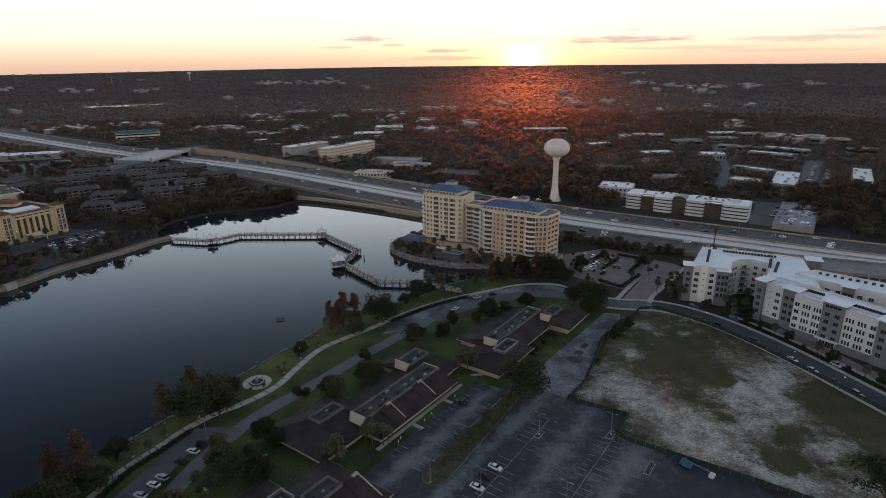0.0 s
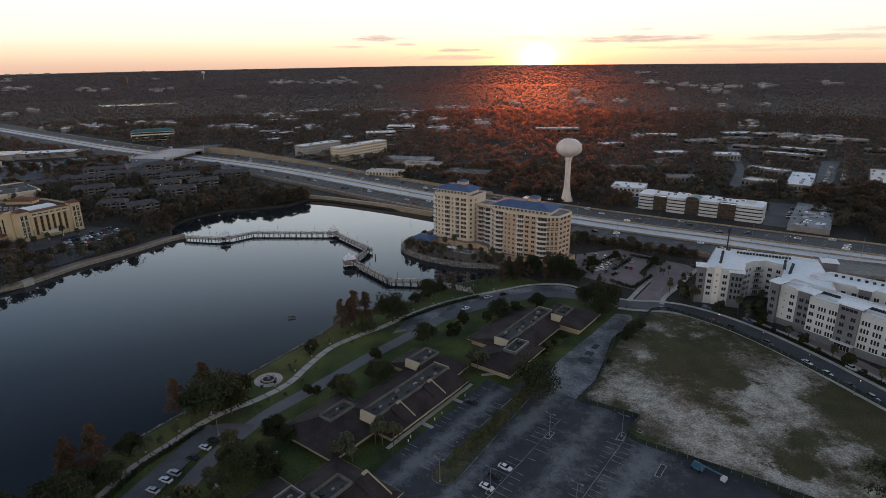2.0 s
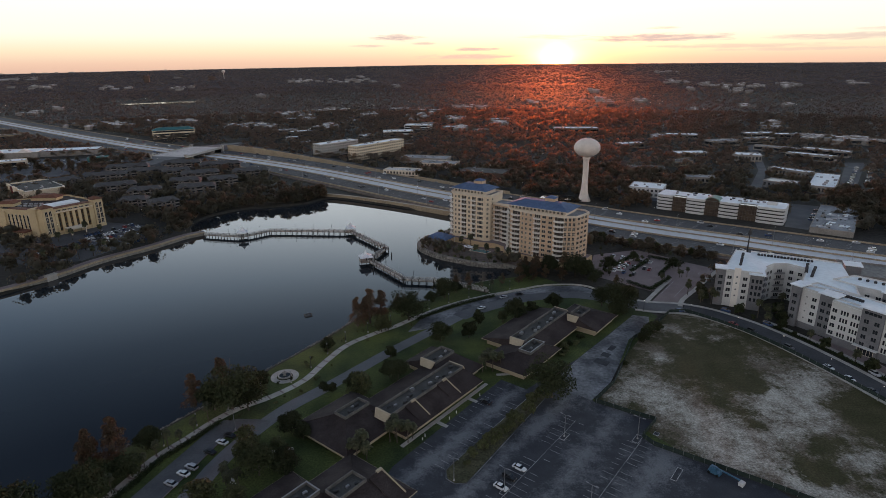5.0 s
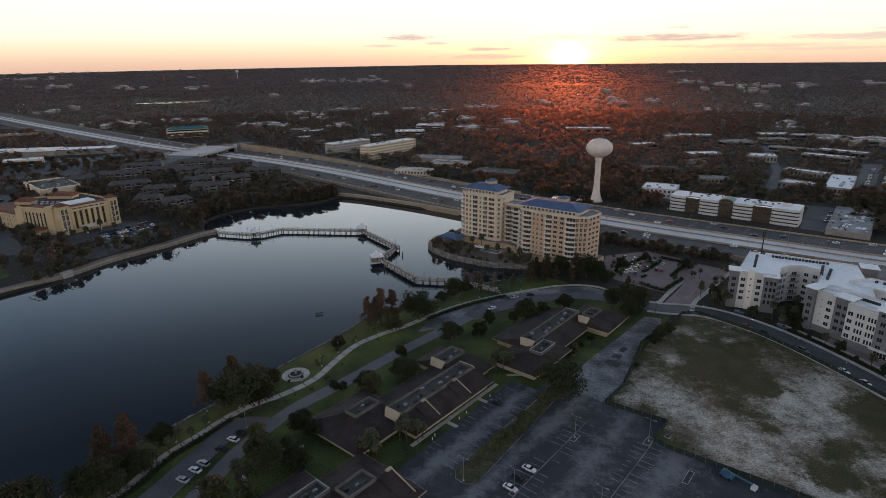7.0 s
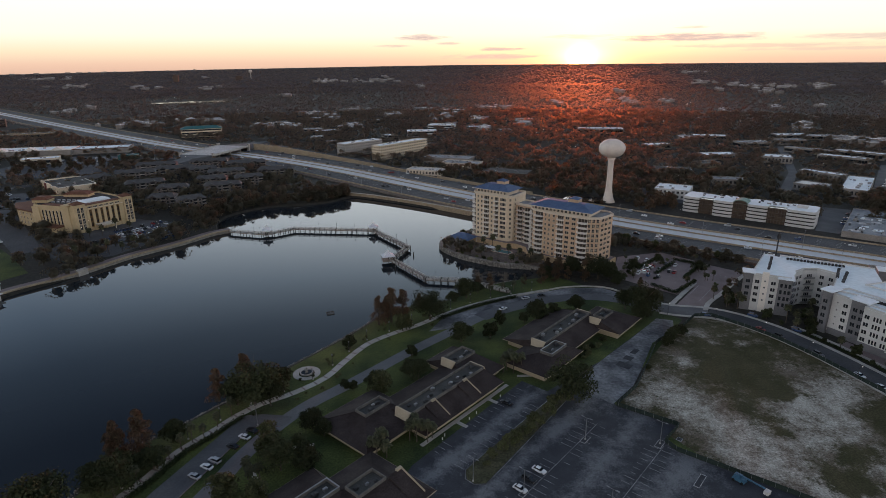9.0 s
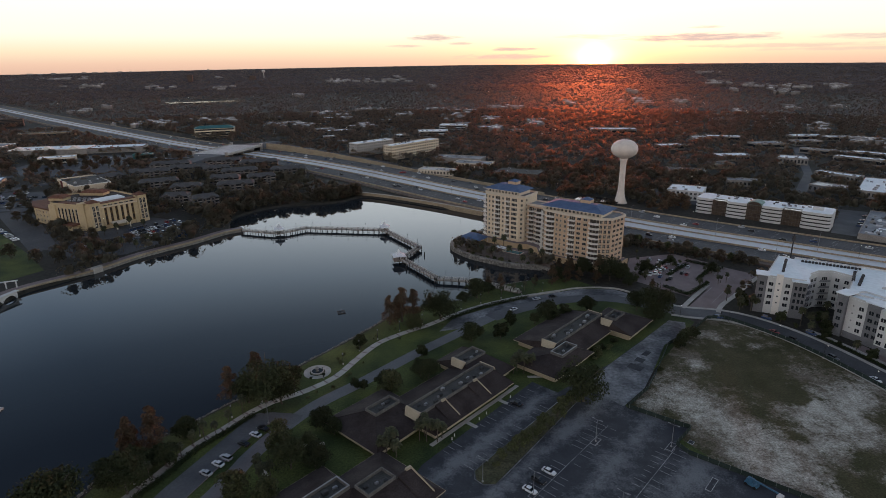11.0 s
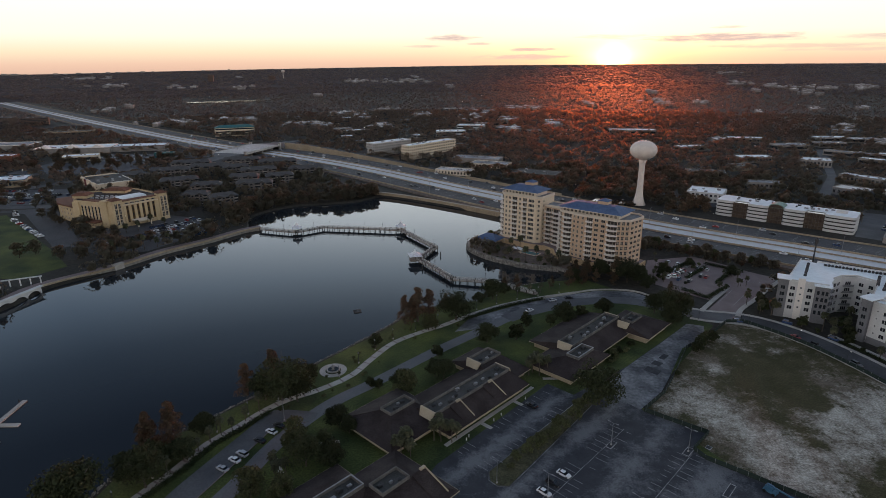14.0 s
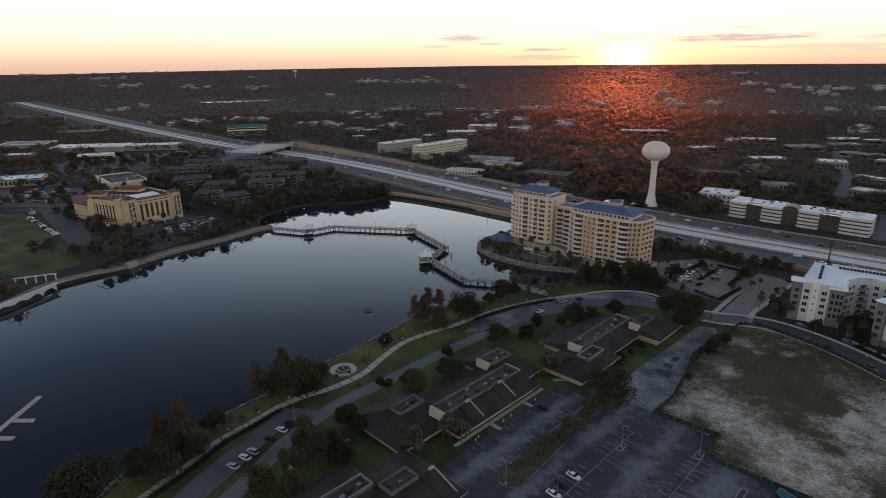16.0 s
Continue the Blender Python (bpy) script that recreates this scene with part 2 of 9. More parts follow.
M = {
    "grass": material("grass", (0.050, 0.075, 0.018), (0.085, 0.090, 0.030), 0.95, 0.12, 2.5, 0.5, detail=0.35),
    "lawn": material("lawn", (0.026, 0.042, 0.012), (0.088, 0.106, 0.028), 0.95, 0.05, 1.6, 0.5, detail=0.4),
    "woodfloor": material("woodland_ground", (0.024, 0.023, 0.018), (0.040, 0.036, 0.030), 0.95, 0.03, 0.4, 0.5, detail=0.4),
    "asphalt": material("asphalt", (0.078, 0.080, 0.086), (0.118, 0.119, 0.125), 0.85, 0.07, 1.3, 0.05, detail=0.12),
    "verge": material("dry_verge", (0.044, 0.045, 0.022), (0.085, 0.080, 0.046), 0.95, 0.2, 1.8, 0.5, detail=0.45),
    "new_asphalt": material("dark_new_asphalt", (0.060, 0.062, 0.066), (0.086, 0.087, 0.091), 0.95, 0.07, 1.3, 0.05, detail=0.12, spec=0.1),
    "old_asphalt": material("old_asphalt", (0.060, 0.063, 0.070), (0.215, 0.218, 0.226), 0.85, 0.075, 0.7, 0.1, detail=0.35),
    "highway": material("highway_asphalt", (0.060, 0.060, 0.064), (0.085, 0.084, 0.088), 0.85, 0.05, 0.8, 0.1),
    "concrete": material("concrete", (0.42, 0.40, 0.37), (0.33, 0.31, 0.28), 0.85, 0.15, 2.0, 0.2, detail=0.12),
    "garage_concrete": material("weathered_garage_concrete", (0.23, 0.22, 0.205), (0.18, 0.172, 0.162), 0.9, 0.05, 0.5, 0.1),
    "pale_concrete": material("pale_concrete", (0.52, 0.51, 0.50), (0.40, 0.39, 0.38), 0.85, 0.06, 0.6, 0.1),
    "tan_wall": material("tan_concrete", (0.36, 0.29, 0.20), (0.28, 0.22, 0.15), 0.9, 0.1, 1.0, 0.3),
    "brick_paving": material("brick_paving", (0.180, 0.140, 0.138), (0.225, 0.180, 0.176), 0.9, 0.12, 3.0, 0.3, detail=0.15),
    "paint": material("white_line_paint", (0.46, 0.46, 0.46), (0.18, 0.18, 0.185), 0.7, 1.5, 8.0, 0.0),
    "shingle": material("brown_shingles", (0.025, 0.017, 0.016), (0.050, 0.038, 0.035), 0.9, 0.16, 2.2, 0.5, detail=0.35),
    "parapet": material("weathered_parapet", (0.15, 0.14, 0.13), (0.10, 0.095, 0.09), 0.9, 0.3, 2.0, 0.2),
    "cream": material("cream_stucco", (0.42, 0.35, 0.25), (0.36, 0.30, 0.21), 0.85, 0.2, 2.0, 0.1, detail=0.08),
    "condo": material("sand_stucco", (0.58, 0.42, 0.285), (0.51, 0.365, 0.25), 0.85, 0.1, 1.2, 0.05, detail=0.08),
    "condo_base": material("ochre_stucco", (0.56, 0.41, 0.25), (0.49, 0.35, 0.21), 0.85, 0.15, 1.5, 0.1, detail=0.12),
    # pale stucco of hotels; on the condominium a brighter-lit copy of the sand stucco
    "condo_pale": material("pale_and_lit_sand_stucco", (0.72, 0.60, 0.44), (0.65, 0.535, 0.39), 0.85, 0.1, 1.2, 0.05, detail=0.08),
    "hotel_tan": material("tan_stucco", (0.56, 0.44, 0.27), (0.48, 0.37, 0.22), 0.85, 0.1, 1.2, 0.05, detail=0.08),
    "rail": material("white_painted_rail", (0.78, 0.74, 0.68), (0.74, 0.70, 0.64), 0.7, 0.2, 2.0, 0.0, detail=0.05),
    "trim": material("pale_trim", (0.66, 0.58, 0.47), (0.61, 0.53, 0.43), 0.8, 0.2, 2.0, 0.05, detail=0.06),
    "blue_roof": material("blue_metal_roof", (0.070, 0.110, 0.205), (0.095, 0.140, 0.240), 0.75, 0.3, 2.0, 0.1, 0.0),
    "white_wall": material("white_stucco", (0.60, 0.60, 0.585), (0.52, 0.52, 0.505), 0.85, 0.15, 2.0, 0.05, detail=0.06),
    "grey_wall": material("grey_stucco", (0.19, 0.19, 0.198), (0.155, 0.155, 0.162), 0.85, 0.2, 2.0, 0.05, detail=0.1),
    "white_roof": material("white_roof_membrane", (0.80, 0.85, 0.87), (0.70, 0.76, 0.79), 0.7, 0.05, 0.5, 0.05, detail=0.06),
    "glass": material("dark_window_glass", (0.018, 0.021, 0.026), (0.030, 0.034, 0.040), 0.12, 0.3, 2.0, 0.0, spec=0.6),
    "blue_glass": material("tinted_window_glass", (0.035, 0.035, 0.036), (0.06, 0.055, 0.05), 0.15, 0.3, 2.0, 0.0, spec=0.6),
    "metal": material("grey_metal", (0.30, 0.30, 0.31), (0.24, 0.24, 0.25), 0.45, 1.0, 8.0, 0.05, 0.6),
    "dark_metal": material("dark_painted_metal", (0.030, 0.030, 0.032), (0.045, 0.045, 0.048), 0.6, 1.0, 8.0, 0.05),
    "wood": material("weathered_boardwalk_wood", (0.20, 0.17, 0.145), (0.27, 0.24, 0.21), 0.9, 0.5, 4.0, 0.3),
    "pile": material("wet_timber", (0.035, 0.030, 0.026), (0.055, 0.048, 0.040), 0.8, 0.5, 4.0, 0.3),
    "canvas": material("white_canvas", (0.75, 0.75, 0.76), (0.66, 0.66, 0.68), 0.8, 0.5, 3.0, 0.05),
    "tank": material("tank_paint", (0.74, 0.66, 0.58), (0.66, 0.58, 0.51), 0.5, 0.15, 0.8, 0.03, detail=0.05),
    "terracotta": material("terracotta_tiles", (0.17, 0.078, 0.048), (0.125, 0.056, 0.036), 0.85, 0.4, 3.0, 0.4),
    "green_copper": material("green_patinated_copper", (0.20, 0.30, 0.26), (0.16, 0.25, 0.22), 0.7, 0.3, 2.0, 0.05),
    "balcony_glass": material("balcony_door_glass", (0.050, 0.041, 0.034), (0.034, 0.029, 0.026), 0.25, 0.3, 2.0, 0.0, spec=0.5),
    "teal": material("teal_metal_roof", (0.035, 0.125, 0.13), (0.05, 0.15, 0.15), 0.6, 0.2, 1.0, 0.05),
    "dull_brick": material("dull_brown_brick", (0.125, 0.088, 0.068), (0.10, 0.070, 0.055), 0.9, 0.2, 2.0, 0.1),
    # warm light of the hotel rooms, put into a plain colour
    "amber": material("amber_roomlight_tint", (0.26, 0.15, 0.05), (0.20, 0.11, 0.035), 0.5, 0.5, 3.0, 0.0),
    # pale new concrete, brighter and bluer with the sky's reflection painted in
    "new_concrete": material("skylit_new_concrete", (0.60, 0.61, 0.63), (0.52, 0.53, 0.55), 0.8, 0.015, 0.12, 0.0, detail=0.06),
    "street": material("worn_street_asphalt", (0.108, 0.111, 0.118), (0.160, 0.162, 0.170), 0.85, 0.05, 1.4, 0.05, detail=0.1),
    "maroon": material("maroon_stucco", (0.16, 0.035, 0.03), (0.13, 0.03, 0.026), 0.85, 0.3, 3.0, 0.05),
    "flat_wall": material("pale_grey_stucco", (0.31, 0.285, 0.26), (0.25, 0.23, 0.21), 0.85, 0.2, 2.0, 0.05),
    "pale_wood": material("bleached_timber", (0.60, 0.59, 0.57), (0.46, 0.45, 0.43), 0.85, 0.6, 4.0, 0.2),
    "flats_stucco": material("grey_tan_stucco", (0.185, 0.168, 0.162), (0.150, 0.137, 0.132), 0.85, 0.2, 2.0, 0.05),
    "flats_shingle": material("pale_grey_shingles", (0.066, 0.064, 0.064), (0.092, 0.089, 0.088), 0.9, 0.2, 2.0, 0.3),
    "rail_dark": material("bronze_frame", (0.11, 0.095, 0.085), (0.085, 0.075, 0.066), 0.6, 0.3, 2.0, 0.02, metal=0.2),
    "grey_shingle": material("grey_shingles", (0.060, 0.059, 0.054), (0.090, 0.086, 0.080), 0.9, 0.2, 2.0, 0.3),
    "bark": material("bark", (0.075, 0.058, 0.042), (0.12, 0.10, 0.08), 0.95, 1.0, 6.0, 0.6),
    "hedge": island_vary(material("hedge_leaves", (0.022, 0.034, 0.012), (0.036, 0.048, 0.018), 0.8, 0.4, 3.0, 0.0, through_light=0.25)),
    "leaf": island_vary(material("oak_leaves", (0.030, 0.038, 0.017), (0.050, 0.054, 0.026), 0.85, 0.35, 2.0, 0.0, random_amount=0.25, through_light=0.2, spec=0.15), 0.72, 1.25),
    "leaf_light": island_vary(material("bright_leaves", (0.062, 0.072, 0.027), (0.085, 0.086, 0.038), 0.75, 0.35, 2.0, 0.0, random_amount=0.2, through_light=0.3)),
    "leaf_rust": island_vary(material("rusty_cypress_needles", (0.114, 0.065, 0.040), (0.073, 0.062, 0.038), 0.9, 0.3, 2.0, 0.0, random_amount=0.25, through_light=0.3)),
    "leaf_shrub": island_vary(material("shrub_leaves", (0.088, 0.100, 0.042), (0.120, 0.122, 0.062), 0.85, 0.35, 2.0, 0.0, random_amount=0.2, through_light=0.25, spec=0.15), 0.75, 1.25),
    "frond": island_vary(material("palm_fronds", (0.048, 0.056, 0.026), (0.078, 0.074, 0.040), 0.7, 0.5, 3.0, 0.0, random_amount=0.2, through_light=0.2)),
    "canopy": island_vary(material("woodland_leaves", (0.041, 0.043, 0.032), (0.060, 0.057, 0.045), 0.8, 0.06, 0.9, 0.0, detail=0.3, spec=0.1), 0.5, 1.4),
    # paler and greyer with distance: the haze is put into these two leaf colours
    "hazed_mid_canopy": island_vary(material("hazed_middle_leaves", (0.056, 0.055, 0.050), (0.078, 0.075, 0.068), 0.9, 0.03, 0.5, 0.0, detail=0.3, spec=0.1), 0.55, 1.4),
    "hazed_far_canopy": island_vary(material("hazed_far_leaves", (0.070, 0.066, 0.071), (0.095, 0.088, 0.094), 0.95, 0.05, 0.3, 0.0, detail=0.3, spec=0.05), 0.7, 1.3),
    "tyre": material("tyre_rubber", (0.012, 0.012, 0.013), None, 0.8, 1, 8, 0.0),
    "window_brown": material("brown_window_glass", (0.10, 0.075, 0.055), (0.06, 0.045, 0.035), 0.2, 0.4, 2.0, 0.0, spec=0.6),
    "lamp_white": glowing("lamp_lit_white", (1.0, 0.93, 0.78), 1.6),
    "car_glass": material("car_glass", (0.012, 0.013, 0.016), None, 0.08, 1, 5, 0.0, spec=0.7),
    "fence": material("green_windscreen_mesh", (0.018, 0.030, 0.026), (0.028, 0.042, 0.036), 0.9, 0.5, 3.0, 0.1),
    "rock": island_vary(material("grey_rocks", (0.24, 0.225, 0.20), (0.15, 0.14, 0.125), 0.9, 0.5, 3.0, 0.3)),
    "grey_roof": material("grey_roof_membrane", (0.17, 0.18, 0.20), (0.30, 0.31, 0.32), 0.8, 0.12, 1.2, 0.1),
    "mulch": material("bark_mulch", (0.175, 0.140, 0.120), (0.115, 0.092, 0.080), 0.95, 0.2, 2.0, 0.4, detail=0.35),
    "repair": material("dark_asphalt_patch", (0.030, 0.032, 0.037), (0.045, 0.047, 0.052), 0.9, 0.2, 2.0, 0.05),
    "red": material("red_painted_sign", (0.32, 0.035, 0.03), None, 0.6, 0.5, 3.0, 0.0),
    "pool": material("pool_water", (0.06, 0.22, 0.25), (0.05, 0.18, 0.22), 0.08, 0.5, 3.0, 0.1, spec=0.5),
    "blue_paint": material("blue_machine_paint", (0.035, 0.10, 0.17), (0.05, 0.13, 0.20), 0.45, 0.5, 4.0, 0.0),
}


SAND = [(149, 202, 14), (136, 185, 16), (124, 178, 14), (132, 172, 12), (111, 159, 14), (100, 150, 12), (98, 167, 13), (90, 175, 13), (87, 189, 13), (80, 198, 11), (70, 189, 8), (135, 149, 9), (146, 152, 9), (122, 136, 9), (112, 141, 8), (134, 134, 8), (90, 158, 8), (114, 248, 5), (117, 237, 4), (129, 236, 4), (135, 216, 6), (97, 221, 8)]
SWARD = [(121, 224, 16), (119, 205, 13), (108, 212, 10), (156, 183, 12), (159, 172, 13), (150, 148, 14), (161, 165, 12), (115, 151, 9), (128, 161, 8), (159, 231, 13), (112, 171, 4), (119, 144, 6), (124, 195, 6), (74, 184, 4), (129, 138, 4)]


def field_material():
    """Rough grass worn through to pale sand, in patches and scraped arcs."""
    m = material("sandy_field", (0.042, 0.041, 0.014), (0.066, 0.057, 0.026), 0.95, 0.10, 1.6, 0.5, detail=0.35)
    nt = m.node_tree
    N, L = nt.nodes.new, nt.links.new
    hsv = next(n for n in nt.nodes if n.type == "HUE_SAT")
    p = nt.nodes["Principled BSDF"]
    tc = N("ShaderNodeTexCoord")

    def noise_of(scale, detail, rough=0.6):
        n = N("ShaderNodeTexNoise")
        n.inputs["Scale"].default_value, n.inputs["Detail"].default_value, n.inputs["Roughness"].default_value = scale, detail, rough
        L(tc.outputs["Object"], n.inputs["Vector"])
        return n.outputs[0]

    def blob(at, radius):
        d = N("ShaderNodeVectorMath")
        d.operation = "DISTANCE"
        d.inputs[1].default_value = (*at, 0)
        L(tc.outputs["Object"], d.inputs[0])
        r = N("ShaderNodeMapRange")
        r.inputs[1].default_value, r.inputs[2].default_value, r.inputs[3].default_value, r.inputs[4].default_value = 0, radius, 1, 0
        L(d.outputs["Value"], r.inputs[0])
        return r.outputs[0]

    def total(op, *socks):
        s = socks[0]
        for q in socks[1:]:
            n = N("ShaderNodeMath")
            n.operation = op
            for i, w in enumerate((s, q)):
                if isinstance(w, float):
                    n.inputs[i].default_value = w
                else:
                    L(w, n.inputs[i])
            s = n.outputs[0]
        return s

    sand = total("MINIMUM", total("ADD", *[blob((x, y), 1.3 * r) for x, y, r in SAND]), 1.0)
    green = total("MINIMUM", total("ADD", *[blob((x, y), 1.3 * r) for x, y, r in SWARD]), 1.0)
    bare = total("SUBTRACT", total("MULTIPLY", sand, 0.48), total("MULTIPLY", green, 0.25))
    for n, k in ((noise_of(0.05, 6), 1.9), (noise_of(0.19, 6, 0.75), 2.4), (noise_of(0.9, 4, 0.75), 1.4)):
        bare = total("ADD", bare, total("MULTIPLY", total("SUBTRACT", n, 0.5), k))
    s = total("SUBTRACT", total("ADD", total("MULTIPLY", sand, 0.66), 0.0), total("MULTIPLY", green, 0.75))
    for n, k in ((noise_of(0.06, 5), 2.0), (noise_of(0.22, 6, 0.75), 2.6), (noise_of(1.1, 4, 0.7), 0.9)):
        s = total("ADD", s, total("MULTIPLY", total("SUBTRACT", n, 0.52), k))
    # dark tufts left standing in the sand
    s = total("SUBTRACT", s, total("MULTIPLY", total("MAXIMUM", total("SUBTRACT", noise_of(0.55, 3, 0.6), 0.60), 0.0), 6.0))
    r = N("ShaderNodeMapRange")
    r.inputs[1].default_value, r.inputs[2].default_value = -0.22, 0.26
    L(s, r.inputs[0])
    r2 = N("ShaderNodeMapRange")
    r2.inputs[1].default_value, r2.inputs[2].default_value = 0.05, 0.85
    L(bare, r2.inputs[0])
    earth = N("ShaderNodeMix")
    earth.data_type = "RGBA"
    earth.inputs[6].default_value, earth.inputs[7].default_value = (0.135, 0.110, 0.082, 1), (0.44, 0.415, 0.36, 1)
    L(r2.outputs[0], earth.inputs[0])
    mx = N("ShaderNodeMix")
    mx.data_type = "RGBA"
    L(earth.outputs[2], mx.inputs[7])
    L(r.outputs[0], mx.inputs[0])
    old = hsv.inputs["Color"].links[0].from_socket
    L(old, mx.inputs[6])
    L(mx.outputs[2], hsv.inputs["Color"])
    return m


M["field"] = field_material()


def lot_material():
    """Dark asphalt, worn paler along the driving lanes of the car park."""
    m = material("worn_lot_asphalt", (0.034, 0.037, 0.045), (0.046, 0.049, 0.058), 0.85, 0.2, 2.5, 0.05, detail=0.14)
    nt = m.node_tree
    N, L = nt.nodes.new, nt.links.new
    hsv = next(n for n in nt.nodes if n.type == "HUE_SAT")
    tc = N("ShaderNodeTexCoord")

    def op(kind, a, b):
        n = N("ShaderNodeMath")
        n.operation = kind
        for i, q in enumerate((a, b)):
            if isinstance(q, (int, float)):
                n.inputs[i].default_value = q
            else:
                L(q, n.inputs[i])
        return n.outputs[0]

    across = N("ShaderNodeVectorMath")
    across.operation = "DOT_PRODUCT"
    across.inputs[1].default_value = (-0.769, 0.639, 0)
    L(tc.outputs["Object"], across.inputs[0])
    v = op("SUBTRACT", across.outputs["Value"], 115.0)
    total = None
    for c, h in ((-14.0, 5.5), (-32.0, 5.0), (-52.0, 7.0), (-73.0, 7.0)):
        lane = op("SUBTRACT", 1.0, op("DIVIDE", op("ABSOLUTE", op("SUBTRACT", v, c), 0), h))
        lane = op("MULTIPLY", op("MAXIMUM", lane, 0.0), 0.75)
        total = lane if total is None else op("ADD", total, lane)
    for sc, k, rough in ((0.05, 2.2, 0.6), (0.30, 1.8, 0.75), (1.8, 1.2, 0.7)):
        n = N("ShaderNodeTexNoise")
        n.inputs["Scale"].default_value, n.inputs["Detail"].default_value, n.inputs["Roughness"].default_value = sc, 5, rough
        L(tc.outputs["Object"], n.inputs["Vector"])
        total = op("ADD", total, op("MULTIPLY", op("SUBTRACT", n.outputs[0], 0.5), k))
    r = N("ShaderNodeMapRange")
    r.inputs[1].default_value, r.inputs[2].default_value = 0.12, 0.80
    L(total, r.inputs[0])
    mx = N("ShaderNodeMix")
    mx.data_type = "RGBA"
    mx.inputs[7].default_value = (0.150, 0.155, 0.165, 1)
    L(r.outputs[0], mx.inputs[0])
    L(hsv.inputs["Color"].links[0].from_socket, mx.inputs[6])
    L(mx.outputs[2], hsv.inputs["Color"])
    return m


M["lot"] = lot_material()
M["far_roof"] = island_vary(material("pale_far_roofs", (0.56, 0.54, 0.53), (0.40, 0.39, 0.39), 0.8, 0.05, 0.4, 0.0), 0.45, 1.25)
# mauve, lighter than near crowns: haze at the horizon painted into the colour
M["hazed_far_sheet"] = material("hazed_crown_sheet", (0.085, 0.068, 0.068), (0.060, 0.049, 0.050), 1.0, 0.004, 0.03, 0.0, detail=0.3, spec=0.02)


def sunlit_haze_glow(m, share, rough):
    """Leaves scatter the low sun forward, standing in for red glow in the haze."""
    nt = m.node_tree
    N, L = nt.nodes.new, nt.links.new
    out = nt.nodes["Material Output"]
    old = out.inputs[0].links[0].from_socket
    g, ms = N("ShaderNodeBsdfRefraction"), N("ShaderNodeMixShader")
    g.distribution = "GGX"
    g.inputs["Color"].default_value = (1.0, 0.75, 0.5, 1)
    g.inputs["IOR"].default_value, g.inputs["Roughness"].default_value = 1.07, rough
    ms.inputs[0].default_value = share
    L(old, ms.inputs[1])
    L(g.outputs[0], ms.inputs[2])
    L(ms.outputs[0], out.inputs[0])


sunlit_haze_glow(M["hazed_far_canopy"], 0.17, 0.9)
sunlit_haze_glow(M["hazed_mid_canopy"], 0.38, 0.9)
sunlit_haze_glow(M["canopy"], 0.24, 0.9)


def water_material():
    m = bpy.data.materials.new("lake_water")
    m.use_nodes = True
    nt = m.node_tree
    N, L = nt.nodes.new, nt.links.new
    p = nt.nodes["Principled BSDF"]
    p.inputs["Base Color"].default_value = (0.018, 0.023, 0.028, 1)
    p.inputs["Roughness"].default_value, p.inputs["IOR"].default_value = 0.03, 1.27
    tc = N("ShaderNodeTexCoord")
    n = N("ShaderNodeTexNoise")
    n.inputs["Scale"].default_value, n.inputs["Detail"].default_value = 0.5, 3
    L(tc.outputs["Object"], n.inputs["Vector"])
    b = N("ShaderNodeBump")
    b.inputs["Strength"].default_value, b.inputs["Distance"].default_value = 0.04, 0.05
    L(n.outputs[0], b.inputs["Height"])
    L(b.outputs[0], p.inputs["Normal"])
    return m


M["water"] = water_material()


